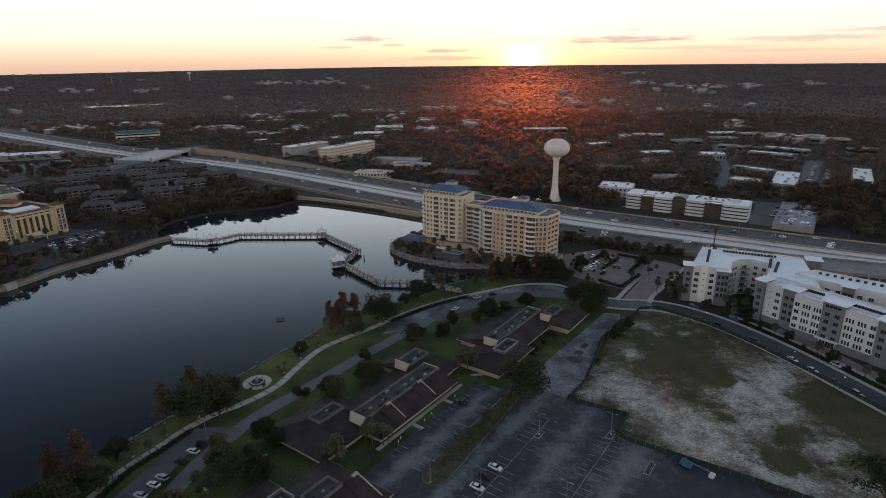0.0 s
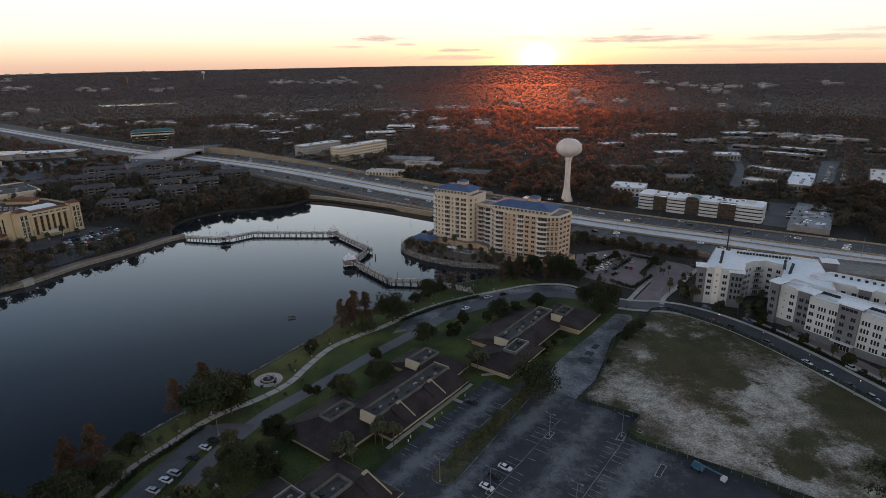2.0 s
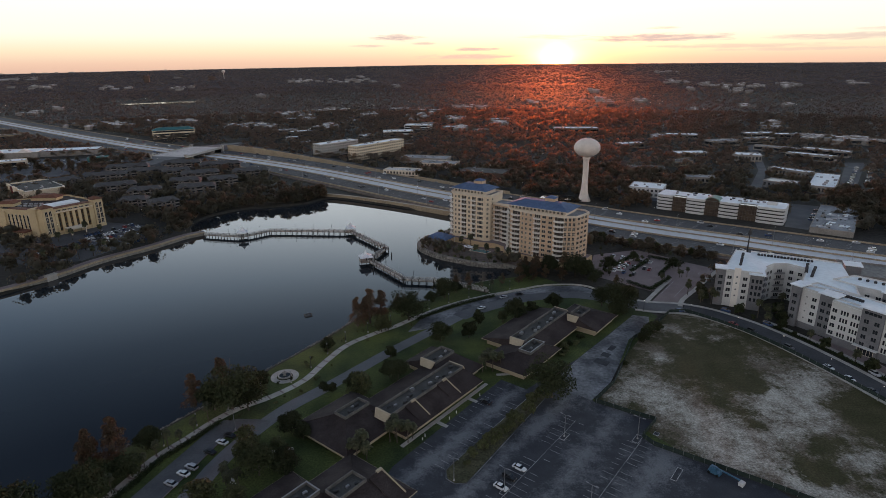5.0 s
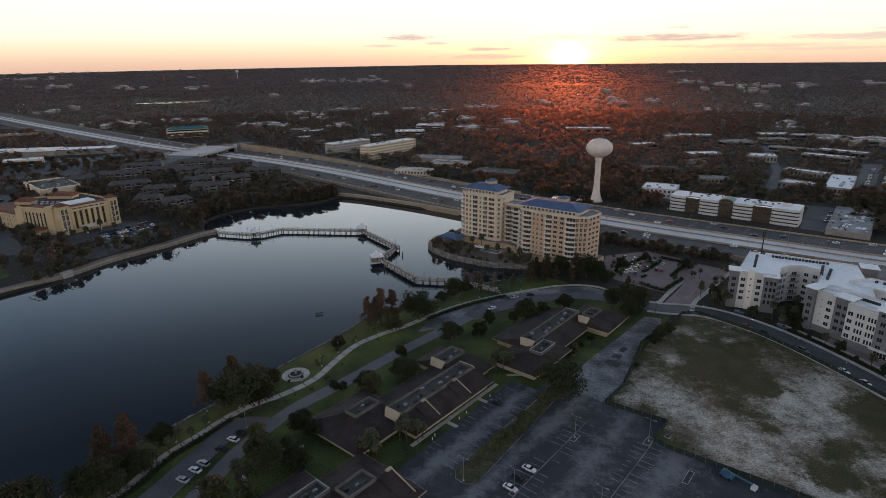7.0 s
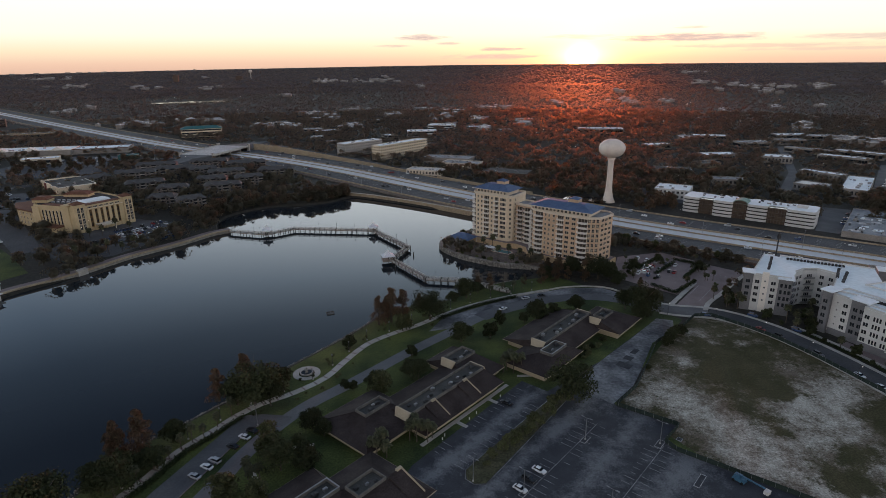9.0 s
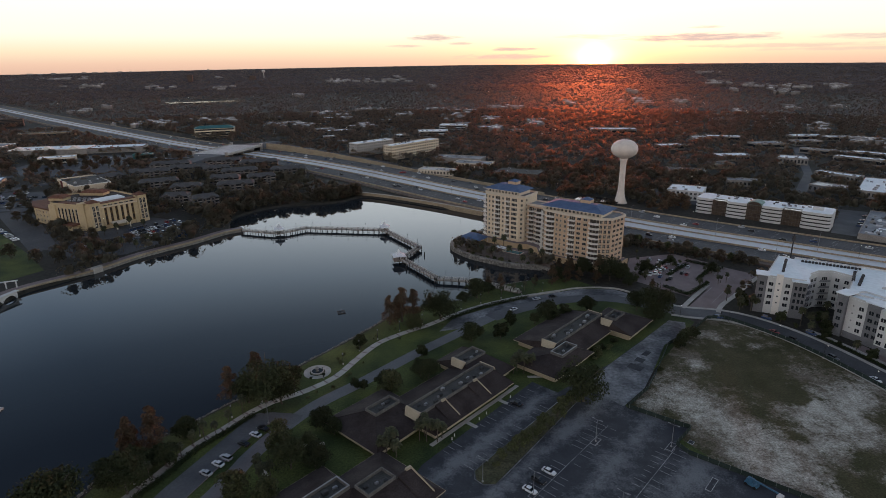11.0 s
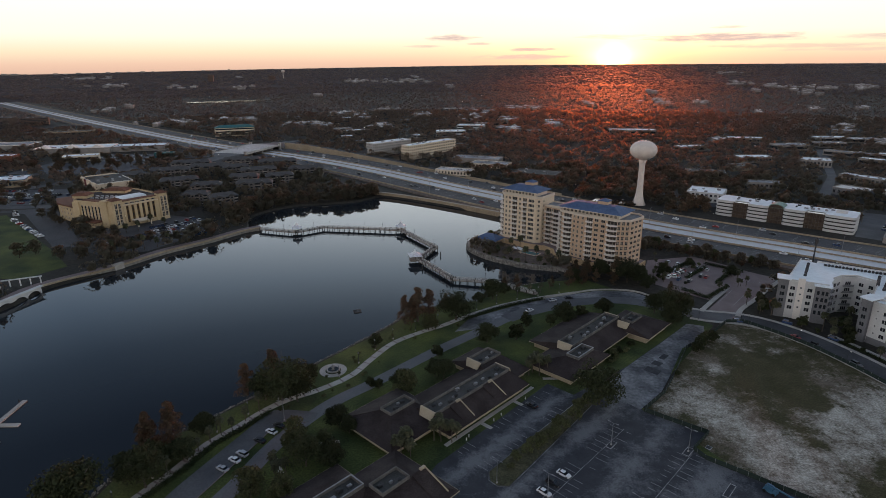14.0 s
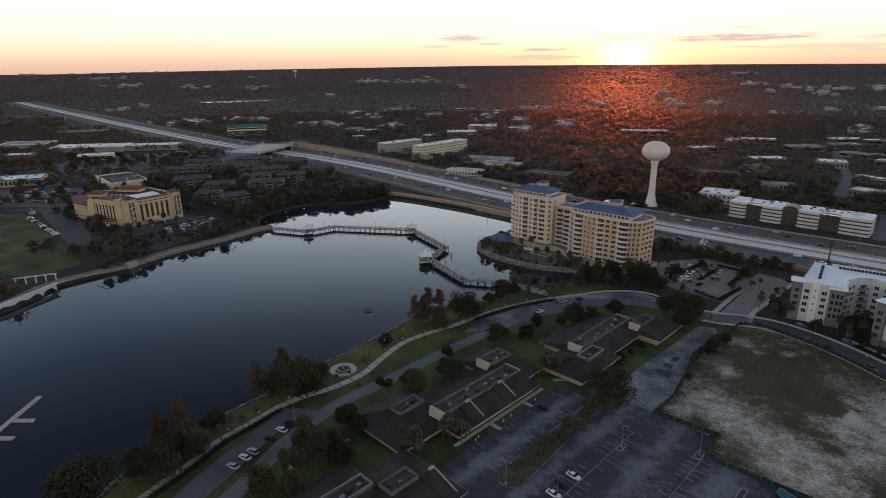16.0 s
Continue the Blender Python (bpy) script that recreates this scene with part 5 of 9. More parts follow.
    # courtyard front
    for k, (a, b) in enumerate(zip(BB[0:4], BB[1:5])):
        d = math.dist(a, b)
        for z in zs:
            bal = Shape().box(-d * 0.36, d * 0.36, -1.0, 0, z - 1.5, z - 1.3).box(-d * 0.36, d * 0.36, -1.0, -0.92, z - 1.3, z - 0.4)
            if k % 2 == 0:
                part("balcony", bal, "metal", t, m=edge_pose(a, b, d / 2, 0))
                part("window", w3, None, t, m=edge_pose(a, b, d / 2, z))
            else:
                put_windows(t, a, b, [d * 0.28, d * 0.72], [z], w2)
    # long street wing: a set-back end and a longer front that stands forward
    p0, p1 = W2[0], W2[1]
    fwd, z4 = 4.1, [5.0 + 3.5 * i for i in range(4)]
    along_x, along_y = (p1[0] - p0[0]) / math.dist(p0, p1), (p1[1] - p0[1]) / math.dist(p0, p1)

    def front(x, out):
        return (p0[0] + x * along_x + out * along_y, p0[1] + x * along_y - out * along_x)

    FR = [front(17.7, fwd), front(61, fwd), front(61, -0.2), front(17.7, -0.2)]
    part("wing_wall", Shape().prism(FR, 0, top), "white_wall", t)
    part("roof", Shape().prism(FR, top, top + 0.2), "white_roof", t, "flat white membrane roof")
    f0, f1 = FR[0], FR[1]
    s = Shape()
    for q0, q1 in ((FR[0], FR[1]), (FR[3], FR[0])):
        s.box(0, math.dist(q0, q1), 0.0, 0.35, top, top + 0.9, math.atan2(q1[1] - q0[1], q1[0] - q0[0]), q0)
    part("parapet", s, "white_wall", t)
    bay(p0, p1, -1.6, 2.4, 1.8, 20.4, "grey_wall", True)
    bay(p0, p1, 10.8, 17.6, 0.8, 20.0, "grey_wall", True)
    bay(f0, f1, 12.3, 21.0, 0.7, 21.2, "grey_wall", True)
    bay(f0, f1, 33.8, 43.2, 0.7, 20.2, "grey_wall", True)
    bay(p0, p1, 2.6, 10.6, 0.25, 3.0, "grey_wall", name="base_course")
    for x0, x1 in ((0.0, 12.2), (21.1, 33.7)):
        bay(f0, f1, x0, x1, 0.25, 3.5, "grey_wall", name="base_course")
    narrow, small = window_mesh(0.85, 2.1, "white_wall", mullions=0, t=0.05), window_mesh(0.8, 0.8, "white_wall", mullions=0)
    put_windows(t, p0, p1, [8.3], z4, w2)
    put_windows(t, p0, p1, [4.9], [z + 0.4 for z in z4], small)
    put_windows(t, p0, p1, [0.4], z4, wg, out=1.8)
    put_windows(t, p0, p1, [12.8, 15.6], z4, wg, out=0.8)
    put_windows(t, f0, f1, [c + d for c in (5.8, 10.3, 23.4, 28.0) for d in (-1.2, 0, 1.2)], z4, narrow)
    put_windows(t, f0, f1, [1.7, 32.2], z4, w2)
    put_windows(t, f0, f1, [14.7, 18.7], z4, wg, out=0.7)
    put_windows(t, f0, f1, [36.0, 40.0], z4, wg, out=0.7)
    put_windows(t, f0, f1, [16.6], [19.4], window_mesh(6.6, 1.5, "grey_wall", mullions=3), out=0.7)
    part("entrance", window_mesh(6.4, 3.3, "trim", mullions=4), None, t, "glazed entrance", m=edge_pose(f0, f1, 16.6, 1.9, 0.7))
    part("entrance_canopy", Shape().box(12.0, 21.3, -2.6, -0.6, 3.9, 4.3, math.atan2(along_y, along_x), f0), "white_wall", t)
    for a, b in ((W2[3], W2[0]), (W3[1], W3[2]), (W3[2], W3[3])):
        d = math.dist(a, b)
        put_windows(t, a, b, [3.5 + 4.4 * i for i in range(int((d - 4) / 4.4))], zs[1:], w2)
    p0, p1 = W3[1], W3[2]
    for q0, q1 in ((W3[1], W3[2]), (W3[2], W3[3])):
        for x0 in (9.5, 22.0, 32.0):
            if x0 + 5 < math.dist(q0, q1):
                bay(q0, q1, x0, x0 + 5.0, 0.9, 19.6, "grey_wall", True)
                put_windows(t, q0, q1, [x0 + 1.4, x0 + 3.6], zs[1:], wg, out=0.9)
    # roof machinery
    unit = Shape().box(-0.55, 0.55, -0.45, 0.45, 0.2, 1.2).lathe([(0.4, 1.2), (0.4, 1.32)], 8)
    um = unit.mesh("roof_unit", "dark_metal")
    rows = [((178, 297), (201, 284), 17), ((186, 262), (197, 276), 8), ((185.2, 239.0), (189.6, 231.0), 8), ((192.5, 222.4), (201.3, 206), 14), ((172, 300), (160, 280), 7), ((206, 259), (240, 222), 16), ((187, 268), (196, 281), 8)]
    for (xa, ya), (xb, yb), n in rows:
        for i in range(n):
            k = (i + 0.5) / n
            part("roof_unit", um, None, t, m=pose(xa + (xb - xa) * k - O[0], ya + (yb - ya) * k - O[1], top, 0, 0, 20 * math.sin(i * 2.3)))
    for x, y, r in ((160, 268, 16), (172, 285, 22), (190, 285, 20), (185, 262, 20), (190, 235, 22), (200, 212, 20), (215, 250, 25), (232, 245, 24)):
        clear(x, y, r)


apartments()


def garage():
    t = thing("parking_garage", 239, 279, 0, -0.47, "grey concrete parking garage behind the apartments", "garage")
    for i in range(5):
        part("deck", Shape().box(-22, 22, -12, 12, 3.4 * i, 3.4 * i + 0.5), "garage_concrete", t)
        part("spandrel", Shape().box(-22.2, 22.2, -12.3, -12.0, 3.4 * i, 3.4 * i + 1.5).box(-22.2, 22.2, 12.0, 12.3, 3.4 * i, 3.4 * i + 1.5).box(-22.3, -22.0, -12, 12, 3.4 * i, 3.4 * i + 1.5), "garage_concrete", t)
    for i in range(10):
        part("column", Shape().box(-22 + 4.8 * i, -21.4 + 4.8 * i, -12.1, -11.5, 0.5, 13.6), "concrete", t)
    part("stair_tower", Shape().box(-21, -14, -9, -2, 0.5, 18.5), "grey_wall", t)
    part("stair_roof", Shape().box(-21.6, -13.4, -9.6, -1.4, 18.5, 18.9), "white_roof", t)
    clear(239, 279, 27)


garage()


# ---- office block by the motorway ----
def rounded(x0, x1, y0, y1, r, n=5):
    """A rectangle with rounded corners, anticlockwise."""
    out = []
    for cx, cy, a0 in ((x1 - r, y0 + r, -90), (x1 - r, y1 - r, 0), (x0 + r, y1 - r, 90), (x0 + r, y0 + r, 180)):
        out += [(cx + r * math.cos(radians(a0 + 90 * i / n)), cy + r * math.sin(radians(a0 + 90 * i / n))) for i in range(n + 1)]
    return out


def office():
    p0, p1 = (191.7, 478.5), (270.4, 418.3)
    an = math.atan2(p1[1] - p0[1], p1[0] - p0[0])
    L, D = math.dist(p0, p1) - 3.0, 23.0
    t = thing("office_block", *p0, 0, an, "long white four-storey office block with dark window bands", "office block")
    pav = ((0, 13.6, 0.4), (23.6, 39.2, -0.5), (48.8, 64.2, 0.0), (76.2, L, -0.4))
    for x0, x1, o in pav:
        part("glazing", Shape().prism(rounded(x0 + 0.5, x1 - 0.5, o + 0.5, D - 0.5, 2.6), 0, 11.8), "blue_glass", t, "dark bands of windows")
        for i in range(5):
            z0 = 2.75 * i
            part("spandrel", Shape().prism(rounded(x0, x1, o, D, 3.0), z0 + 0.02, z0 + 1.75), "white_wall", t, "white spandrel band")
        part("roof", Shape().prism(rounded(x0 + 0.4, x1 - 0.4, o + 0.4, D - 0.4, 2.7), 12.76, 12.95), "white_roof", t)
    part("spine", Shape().box(8, L - 8, 7, D - 2, 0, 12.4), "white_wall", t)
    part("spine_roof", Shape().box(7.5, L - 7.5, 6.5, D - 1.5, 12.4, 12.7), "white_roof", t)
    for x0, x1, _ in ((13.2, 24.0, 0), (38.8, 49.2, 0), (63.8, 76.6, 0)):
        part("atrium", Shape().box(x0, x1, 1.0, 8, 0, 12.2), "window_brown", t, "brown glass entrance bay")
        for k in range(6):
            x = x0 + (x1 - x0) * (k + 0.5) / 6
            part("mullion", Shape().box(x - 0.09, x + 0.09, 0.85, 1.0, 0, 12.2), "rail_dark", t)
        for z in (2.6, 5.3, 8.1, 11.9):
            part("transom", Shape().box(x0, x1, 0.87, 1.0, z, z + 0.2), "rail_dark", t)
    arch = Shape()
    pts = [(44.0 + 5.6 * math.cos(a), 12.2 + 3.0 * math.sin(a)) for a in [math.pi * i / 10 for i in range(11)]]
    n = len(pts)
    arch.add([(x, 1.2, z) for x, z in pts] + [(x, 12, z) for x, z in pts], [tuple(range(n)), tuple(range(2 * n - 1, n - 1, -1))] + [(i + 1, i, n + i, n + i + 1) for i in range(n - 1)])
    part("arched_roof", arch, "green_copper", t, "green barrel roof over the entrance")
    fan = Shape()
    fan.add([(44.0, 1.1, 12.3)] + [(44.0 + 4.8 * math.cos(a), 1.1, 12.3 + 2.4 * math.sin(a)) for a in [math.pi * i / 8 for i in range(9)]], [(0, i + 1, i + 2) for i in range(8)])
    part("fanlight", fan, "window_brown", t)
    r = random.Random(5)
    for i in range(18):
        x, y = r.uniform(12, L - 14), r.uniform(8.5, D - 5)
        part("roof_unit", Shape().box(x, x + r.uniform(1.2, 2.6), y, y + r.uniform(1.0, 1.8), 12.7, 13.9), "metal" if i % 3 else "dark_metal", t)
    part("roof_house", Shape().box(82, 89, 9, 14, 12.7, 14.8), "white_wall", t)
    for k in range(5):
        clear(200 + 16 * k, 485 - 13 * k, 20)


office()


# ---- water tower ----
def water_tower():
    t = thing("water_tower", 138.5, 511.9, 0, 0, "pale water tower with a bulb tank on a slender stem", "water tower")
    prof = [(6.2, 0), (5.6, 1.2), (4.2, 4.5), (3.2, 9), (2.7, 15), (2.5, 24), (2.5, 34), (2.7, 37.5), (3.6, 39.5)]
    part("stem", Shape().lathe(prof, 28), "tank", t, soft=True)
    tank = [(3.2, 39.2)]
    for i in range(15):
        a = -math.pi / 2 + 0.28 + (math.pi - 0.28) * i / 14
        tank.append((11.4 * math.cos(a), 48.0 + 8.3 * math.sin(a)))
    part("tank", Shape().lathe(tank, 36), "tank", t, soft=True)
    part("vent", Shape().lathe([(0.7, 56.1), (0.7, 57.0), (0.2, 57.4)], 10), "metal", t)
    r = Shape()
    for i in range(16):
        a = 2 * math.pi * i / 16
        b = 2 * math.pi * (i + 1) / 16
        r.rod((2.4 * math.cos(a), 2.4 * math.sin(a), 56.9), (2.4 * math.cos(b), 2.4 * math.sin(b), 56.9), 0.06, n=4)
        r.rod((2.4 * math.cos(a), 2.4 * math.sin(a), 55.6), (2.4 * math.cos(a), 2.4 * math.sin(a), 56.9), 0.05, n=4)
    part("top_railing", r, "metal", t)
    part("antenna", Shape().rod((1.2, 0, 56), (1.2, 0, 59.5), 0.12), "metal", t)
    clear(138, 512, 14)


water_tower()


# ---- tan hotel ----
def tan_hotel():
    t = thing("tan_hotel", -283, 416, 0, 0, "tan stucco hotel with tall window bays and terracotta roofs", "hotel")
    c, r0, l0 = (0, 0), (23.5, 34.5), (-40, 12)
    poly = [c, r0, (-16, 58), (-52, 40), l0]
    top = 19.0
    part("wall", Shape().prism(poly, 0, top), "hotel_tan", t)
    inner = [(p[0] * 0.94 - 1.3, p[1] * 0.94 + 1.6) for p in poly]
    part("roof", Shape().prism(inner, top, top + 0.3), "shingle", t, "flat dark roof")
    par = Shape()
    for a, b in zip(poly, poly[1:] + poly[:1]):
        par.box(0, math.dist(a, b), 0, 0.4, top, top + 1.0, math.atan2(b[1] - a[1], b[0] - a[0]), a)
    part("parapet", par, "hotel_tan", t)
    # tall bays
    d = math.dist(c, r0)
    # amber bars stand in for the glow of lit rooms
    bayw = window_mesh(1.9, 13.5, "amber", "glass", 1, 4, t=0.3)
    put_windows(t, c, r0, [10.2 + 4.1 * i for i in range(6)], [9.8], bayw)
    clere = window_mesh(3.2, 1.2, "trim", "glass", 2)
    put_windows(t, c, r0, [10.2 + 4.1 * i for i in range(6)], [18.4], clere)
    an = math.atan2(r0[1], r0[0])
    for x in [8.1 + 4.1 * i for i in range(7)]:
        part("pilaster", Shape().box(x - 0.95, x + 0.95, -0.6, 0.1, 0, 17.2, an, c), "hotel_tan", t)
    part("window_band", Shape().box(7, d - 7, -0.3, 0.1, 16.9, 17.5, an, c), "trim", t)
    for x0, x1 in ((-0.6, 6.8), (d - 6.4, d + 0.6)):
        part("corner_tower", Shape().box(x0, x1, -0.9, 6, 0, 21.5, an, c), "hotel_tan", t)
        tw = window_mesh(1.9, 3.9, "trim", "glass", 1, 1, t=0.1)
        put_windows(t, c, r0, [x0 + 2.2, x0 + 4.9], [4.5, 8.8, 13.1, 17.4], tw, out=0.9)
        rf = Shape()
        q = Shape().box(x0 - 1, x1 + 1, -1.9, 7, 21.5, 21.9, an, c)
        cx, cy = (x0 + x1) / 2, 2.5
        ca, sa = math.cos(an), math.sin(an)
        cor = [(x0 - 1, -1.9), (x1 + 1, -1.9), (x1 + 1, 7), (x0 - 1, 7)]
        rf.add([(x * ca - y * sa, x * sa + y * ca, 21.9) for x, y in cor] + [(cx * ca - cy * sa, cx * sa + cy * ca, 24.3)], [(3, 2, 1, 0), (0, 1, 4), (1, 2, 4), (2, 3, 4), (3, 0, 4)])
        part("tower_roof", rf, "terracotta", t, "terracotta tiled hip roof")
    part("roof_edge", Shape().box(6.8, d - 6.4, 0.5, 6.5, top + 0.3, top + 1.5, an, c, taper=0.9), "terracotta", t, "dark red tiled roof edge")
    part("skylight", Shape().box(9, d - 10, 11, 22, top + 0.3, top + 1.7, an, c, taper=0.92), "white_roof", t, "pale glazed skylight")
    # long side
    d2 = math.dist(l0, c)
    put_windows(t, l0, c, [8.5 + 3.6 * i for i in range(6)], [9.8], window_mesh(1.8, 13.0, "trim", "glass", 0, 4))
    an2 = math.atan2(-l0[1], -l0[0])
    for x0, x1, z in ((-1, 6, 18.5), (d2 - 13, d2 - 6, 21.3)):
        part("corner_tower", Shape().box(x0, x1, -1.0, 7, 0, z, an2, l0), "hotel_tan", t)
    part("roof_edge", Shape().box(7, d2 - 13, 0.5, 6.0, top + 0.3, top + 1.4, an2, l0, taper=0.9), "terracotta", t, "dark red tiled roof edge")
    part("porch", Shape().box(6, d2 - 14, -6, 0, 0, 4.6, an2, l0), "hotel_tan", t)
    pr = Shape().box(5, d2 - 13, -7, 0.2, 4.6, 5.6, an2, l0, taper=0.9)
    part("porch_roof", pr, "terracotta", t)
    part("wing_wall", Shape().prism([(-78, 44), (-66, 28), (-40, 14), (-46, 40), (-62, 58)], 0, 12.5), "hotel_tan", t)
    part("wing_roof", Shape().prism([(-79, 44), (-66, 26.8), (-40.5, 13), (-46, 41), (-62, 59)], 12.5, 13.6), "terracotta", t)
    ww = window_mesh(1.6, 2.0, "trim")
    put_windows(t, (-66, 28), (-40, 14), [4, 9, 14, 19, 24], [3, 6.6, 10.2], ww)
    part("entrance_canopy", Shape().box(12, 24, -9, -0.9, 4.2, 5.2, an, c), "trim", t)
    for x in (13, 23):
        part("canopy_column", Shape().box(x - 0.4, x + 0.4, -8.6, -7.8, 0, 4.2, an, c), "trim", t)
    for x, y, w, dd in ((-24, 44, 20, 9), (-40, 24, 12, 9)):
        hp = Shape().box(x - w / 2, x + w / 2, y - dd / 2, y + dd / 2, top + 0.3, top + 2.6)
        part("penthouse", hp, "hotel_tan", t)
        part("penthouse_roof", Shape().box(x - w / 2 - 1, x + w / 2 + 1, y - dd / 2 - 1, y + dd / 2 + 1, top + 2.6, top + 4.6, taper=0.5), "terracotta", t)
    for i in range(10):
        x, y = -30 + 4 * (i % 5), 18 + 7 * (i // 5)
        part("roof_unit", Shape().box(x, x + 2.2, y, y + 1.6, top + 0.3, top + 1.5), "metal", t)
    for x, y in ((-283, 425), (-270, 445), (-300, 440), (-320, 440), (-335, 450), (-295, 460)):
        clear(x, y, 22)


tan_hotel()


# ---- plain flat-roofed blocks further off ----
def block(name, x, y, w, d, h, turn, wall, roof, label, category, storeys=0, hip=False, trim=None):
    t = thing(name, x, y, rise(x, y), turn, label, category)
    part("wall", Shape().box(-w / 2, w / 2, -d / 2, d / 2, 0, h), wall, t)
    if hip:
        e, k = 0.8, min(w, d) * 0.42
        s = Shape()
        s.add([(-w / 2 - e, -d / 2 - e, h), (w / 2 + e, -d / 2 - e, h), (w / 2 + e, d / 2 + e, h), (-w / 2 - e, d / 2 + e, h), (-w / 2 + k, -d / 2 + k, h + k * 0.5), (w / 2 - k, -d / 2 + k, h + k * 0.5), (w / 2 - k, d / 2 - k, h + k * 0.5), (-w / 2 + k, d / 2 - k, h + k * 0.5)],
              [(3, 2, 1, 0), (0, 1, 5, 4), (1, 2, 6, 5), (2, 3, 7, 6), (3, 0, 4, 7), (4, 5, 6, 7)])
        part("roof", s, roof, t)
    else:
        part("roof", Shape().box(-w / 2 + 0.3, w / 2 - 0.3, -d / 2 + 0.3, d / 2 - 0.3, h, h + 0.2), roof, t)
        p = Shape()
        for q in ((-w / 2 - .1, w / 2 + .1, -d / 2 - .1, -d / 2 + 0.3), (-w / 2 - .1, w / 2 + .1, d / 2 - 0.3, d / 2 + .1), (-w / 2 - .1, -w / 2 + 0.3, -d / 2 + .3, d / 2 - .3), (w / 2 - 0.3, w / 2 + .1, -d / 2 + .3, d / 2 - .3)):
            p.box(*q, h, h + 0.8)
        part("parapet", p, trim or wall, t)
        r = random.Random(int(x * 7 + y))
        for i in range(min(7, 2 + int(w * d / 260))):
            a, b, k = r.uniform(-w * 0.4, w * 0.4), r.uniform(-d * 0.35, d * 0.35), r.uniform(0.8, 1.6)
            part("roof_unit", Shape().box(a - k, a + k, b - k * 0.7, b + k * 0.7, h + 0.2, h + 0.2 + k), "metal", t)
    if storeys and math.hypot(x, y) > 850:
        sh = h / storeys
        for k in range(storeys):
            part("window_band", Shape().box(-w / 2 + 1, w / 2 - 1, -d / 2 - 0.05, -d / 2 + 0.1, sh * (k + 0.3), sh * (k + 0.78)), "glass", t, "dark band of windows")
            part("window_band", Shape().box(-w / 2 - 0.05, -w / 2 + 0.1, -d / 2 + 1, d / 2 - 1, sh * (k + 0.3), sh * (k + 0.78)), "glass", t, "dark band of windows")
    elif storeys:
        sh = h / storeys
        n = int(w / 3.6)
        wm = window_mesh(2.2, sh * 0.55, trim or wall)
        put_windows(t, (-w / 2, -d / 2), (w / 2, -d / 2), [w * (i + 0.5) / n for i in range(n)], [sh * (k + 0.55) for k in range(storeys)], wm)
        n = int(d / 3.8)
        if n:
            put_windows(t, (-w / 2, d / 2), (-w / 2, -d / 2), [d * (i + 0.5) / n for i in range(n)], [sh * (k + 0.55) for k in range(storeys)], wm)
    clear_block(x, y, w, d, turn)
    return t


# white hotels beyond the motorway
block("roadside_hotel", -130, 806, 66, 17, 17, 0.85, "concrete", "white_roof", "grey and white hotel of five storeys", "hotel", 5, trim="white_wall")
block("roadside_hotel", -72, 788, 92, 16, 18, 0.9, "condo_pale", "white_roof", "pale yellow five-storey hotel with flat roof", "hotel", 5, trim="trim")
block("shop_block", -55, 1005, 50, 24, 9, 0.1, "white_wall", "white_roof", "white flat-roofed shop block", "shop", 2)
block("shop_block", 10, 700, 46, 22, 5, -0.35, "trim", "grey_roof", "low cream shop with dark roof beside the motorway", "shop", 1)
block("shop_block", -6, 735, 60, 24, 6, -0.3, "flat_wall", "grey_roof", "low cream shop with dark roof beside the motorway", "shop", 0)
block("brick_store", 60, 640, 50, 30, 5, -0.4, "dull_brick", "grey_shingle", "low red-brown store with a flat dark roof", "shop", 0)
block("warehouse", -22, 1110, 50, 26, 8, -0.15, "white_wall", "white_roof", "white warehouse with flat roof", "warehouse", 2)
block("long_block", -742, 1015, 86, 20, 7, 0.45, "tan_wall", "grey_shingle", "long low brown building among trees", "building", 1)
block("teal_hotel", -440, 1018, 66, 20, 14, 0.4, "condo_pale", "teal", "long low hotel with a teal roof", "hotel", 3, True)
block("shop_block", -226, 1034, 36, 16, 7, 0.4, "flat_wall", "white_roof", "white flat-roofed shop block", "shop", 2)
block("shop_block", -31, 654, 42, 18, 5, -0.35, "trim", "pale_concrete", "low cream store with a pale flat roof", "shop", 1)
block("brick_store", -35, 848, 18, 14, 8, 0.4, "dull_brick", "grey_shingle", "small red-brown building behind the hotels", "building", 0)
# beyond the motorway, by the tower
block("clinic", 205, 535, 30, 26, 8, -0.5, "white_wall", "white_roof", "white two-storey clinic with flat roof", "clinic", 2)
fs = block("flat_store", 313, 427, 27, 84, 3.6, -0.66, "flat_wall", "grey_roof", "low store with a pale cluttered roof", "shop")
rf = random.Random(4)
for i in range(34):
    a, b, k = rf.uniform(-12, 11), rf.uniform(-40, 39), rf.uniform(0.4, 1.3)
    part("roof_unit", Shape().box(a, a + k * 1.6, b, b + k * 2.2, 3.8, 3.9 + k), rf.choice(("white_roof", "dark_metal", "metal", "flat_wall")), fs)
for i in range(9):
    a, b = rf.uniform(-11, 4), -36 + 8.4 * i
    part("roof_patch", Shape().box(a, a + rf.uniform(4, 8), b, b + rf.uniform(3, 7), 3.8, 3.83 + 0.01 * i), rf.choice(("white_roof", "pale_concrete")), fs, "pale patch of roof membrane")
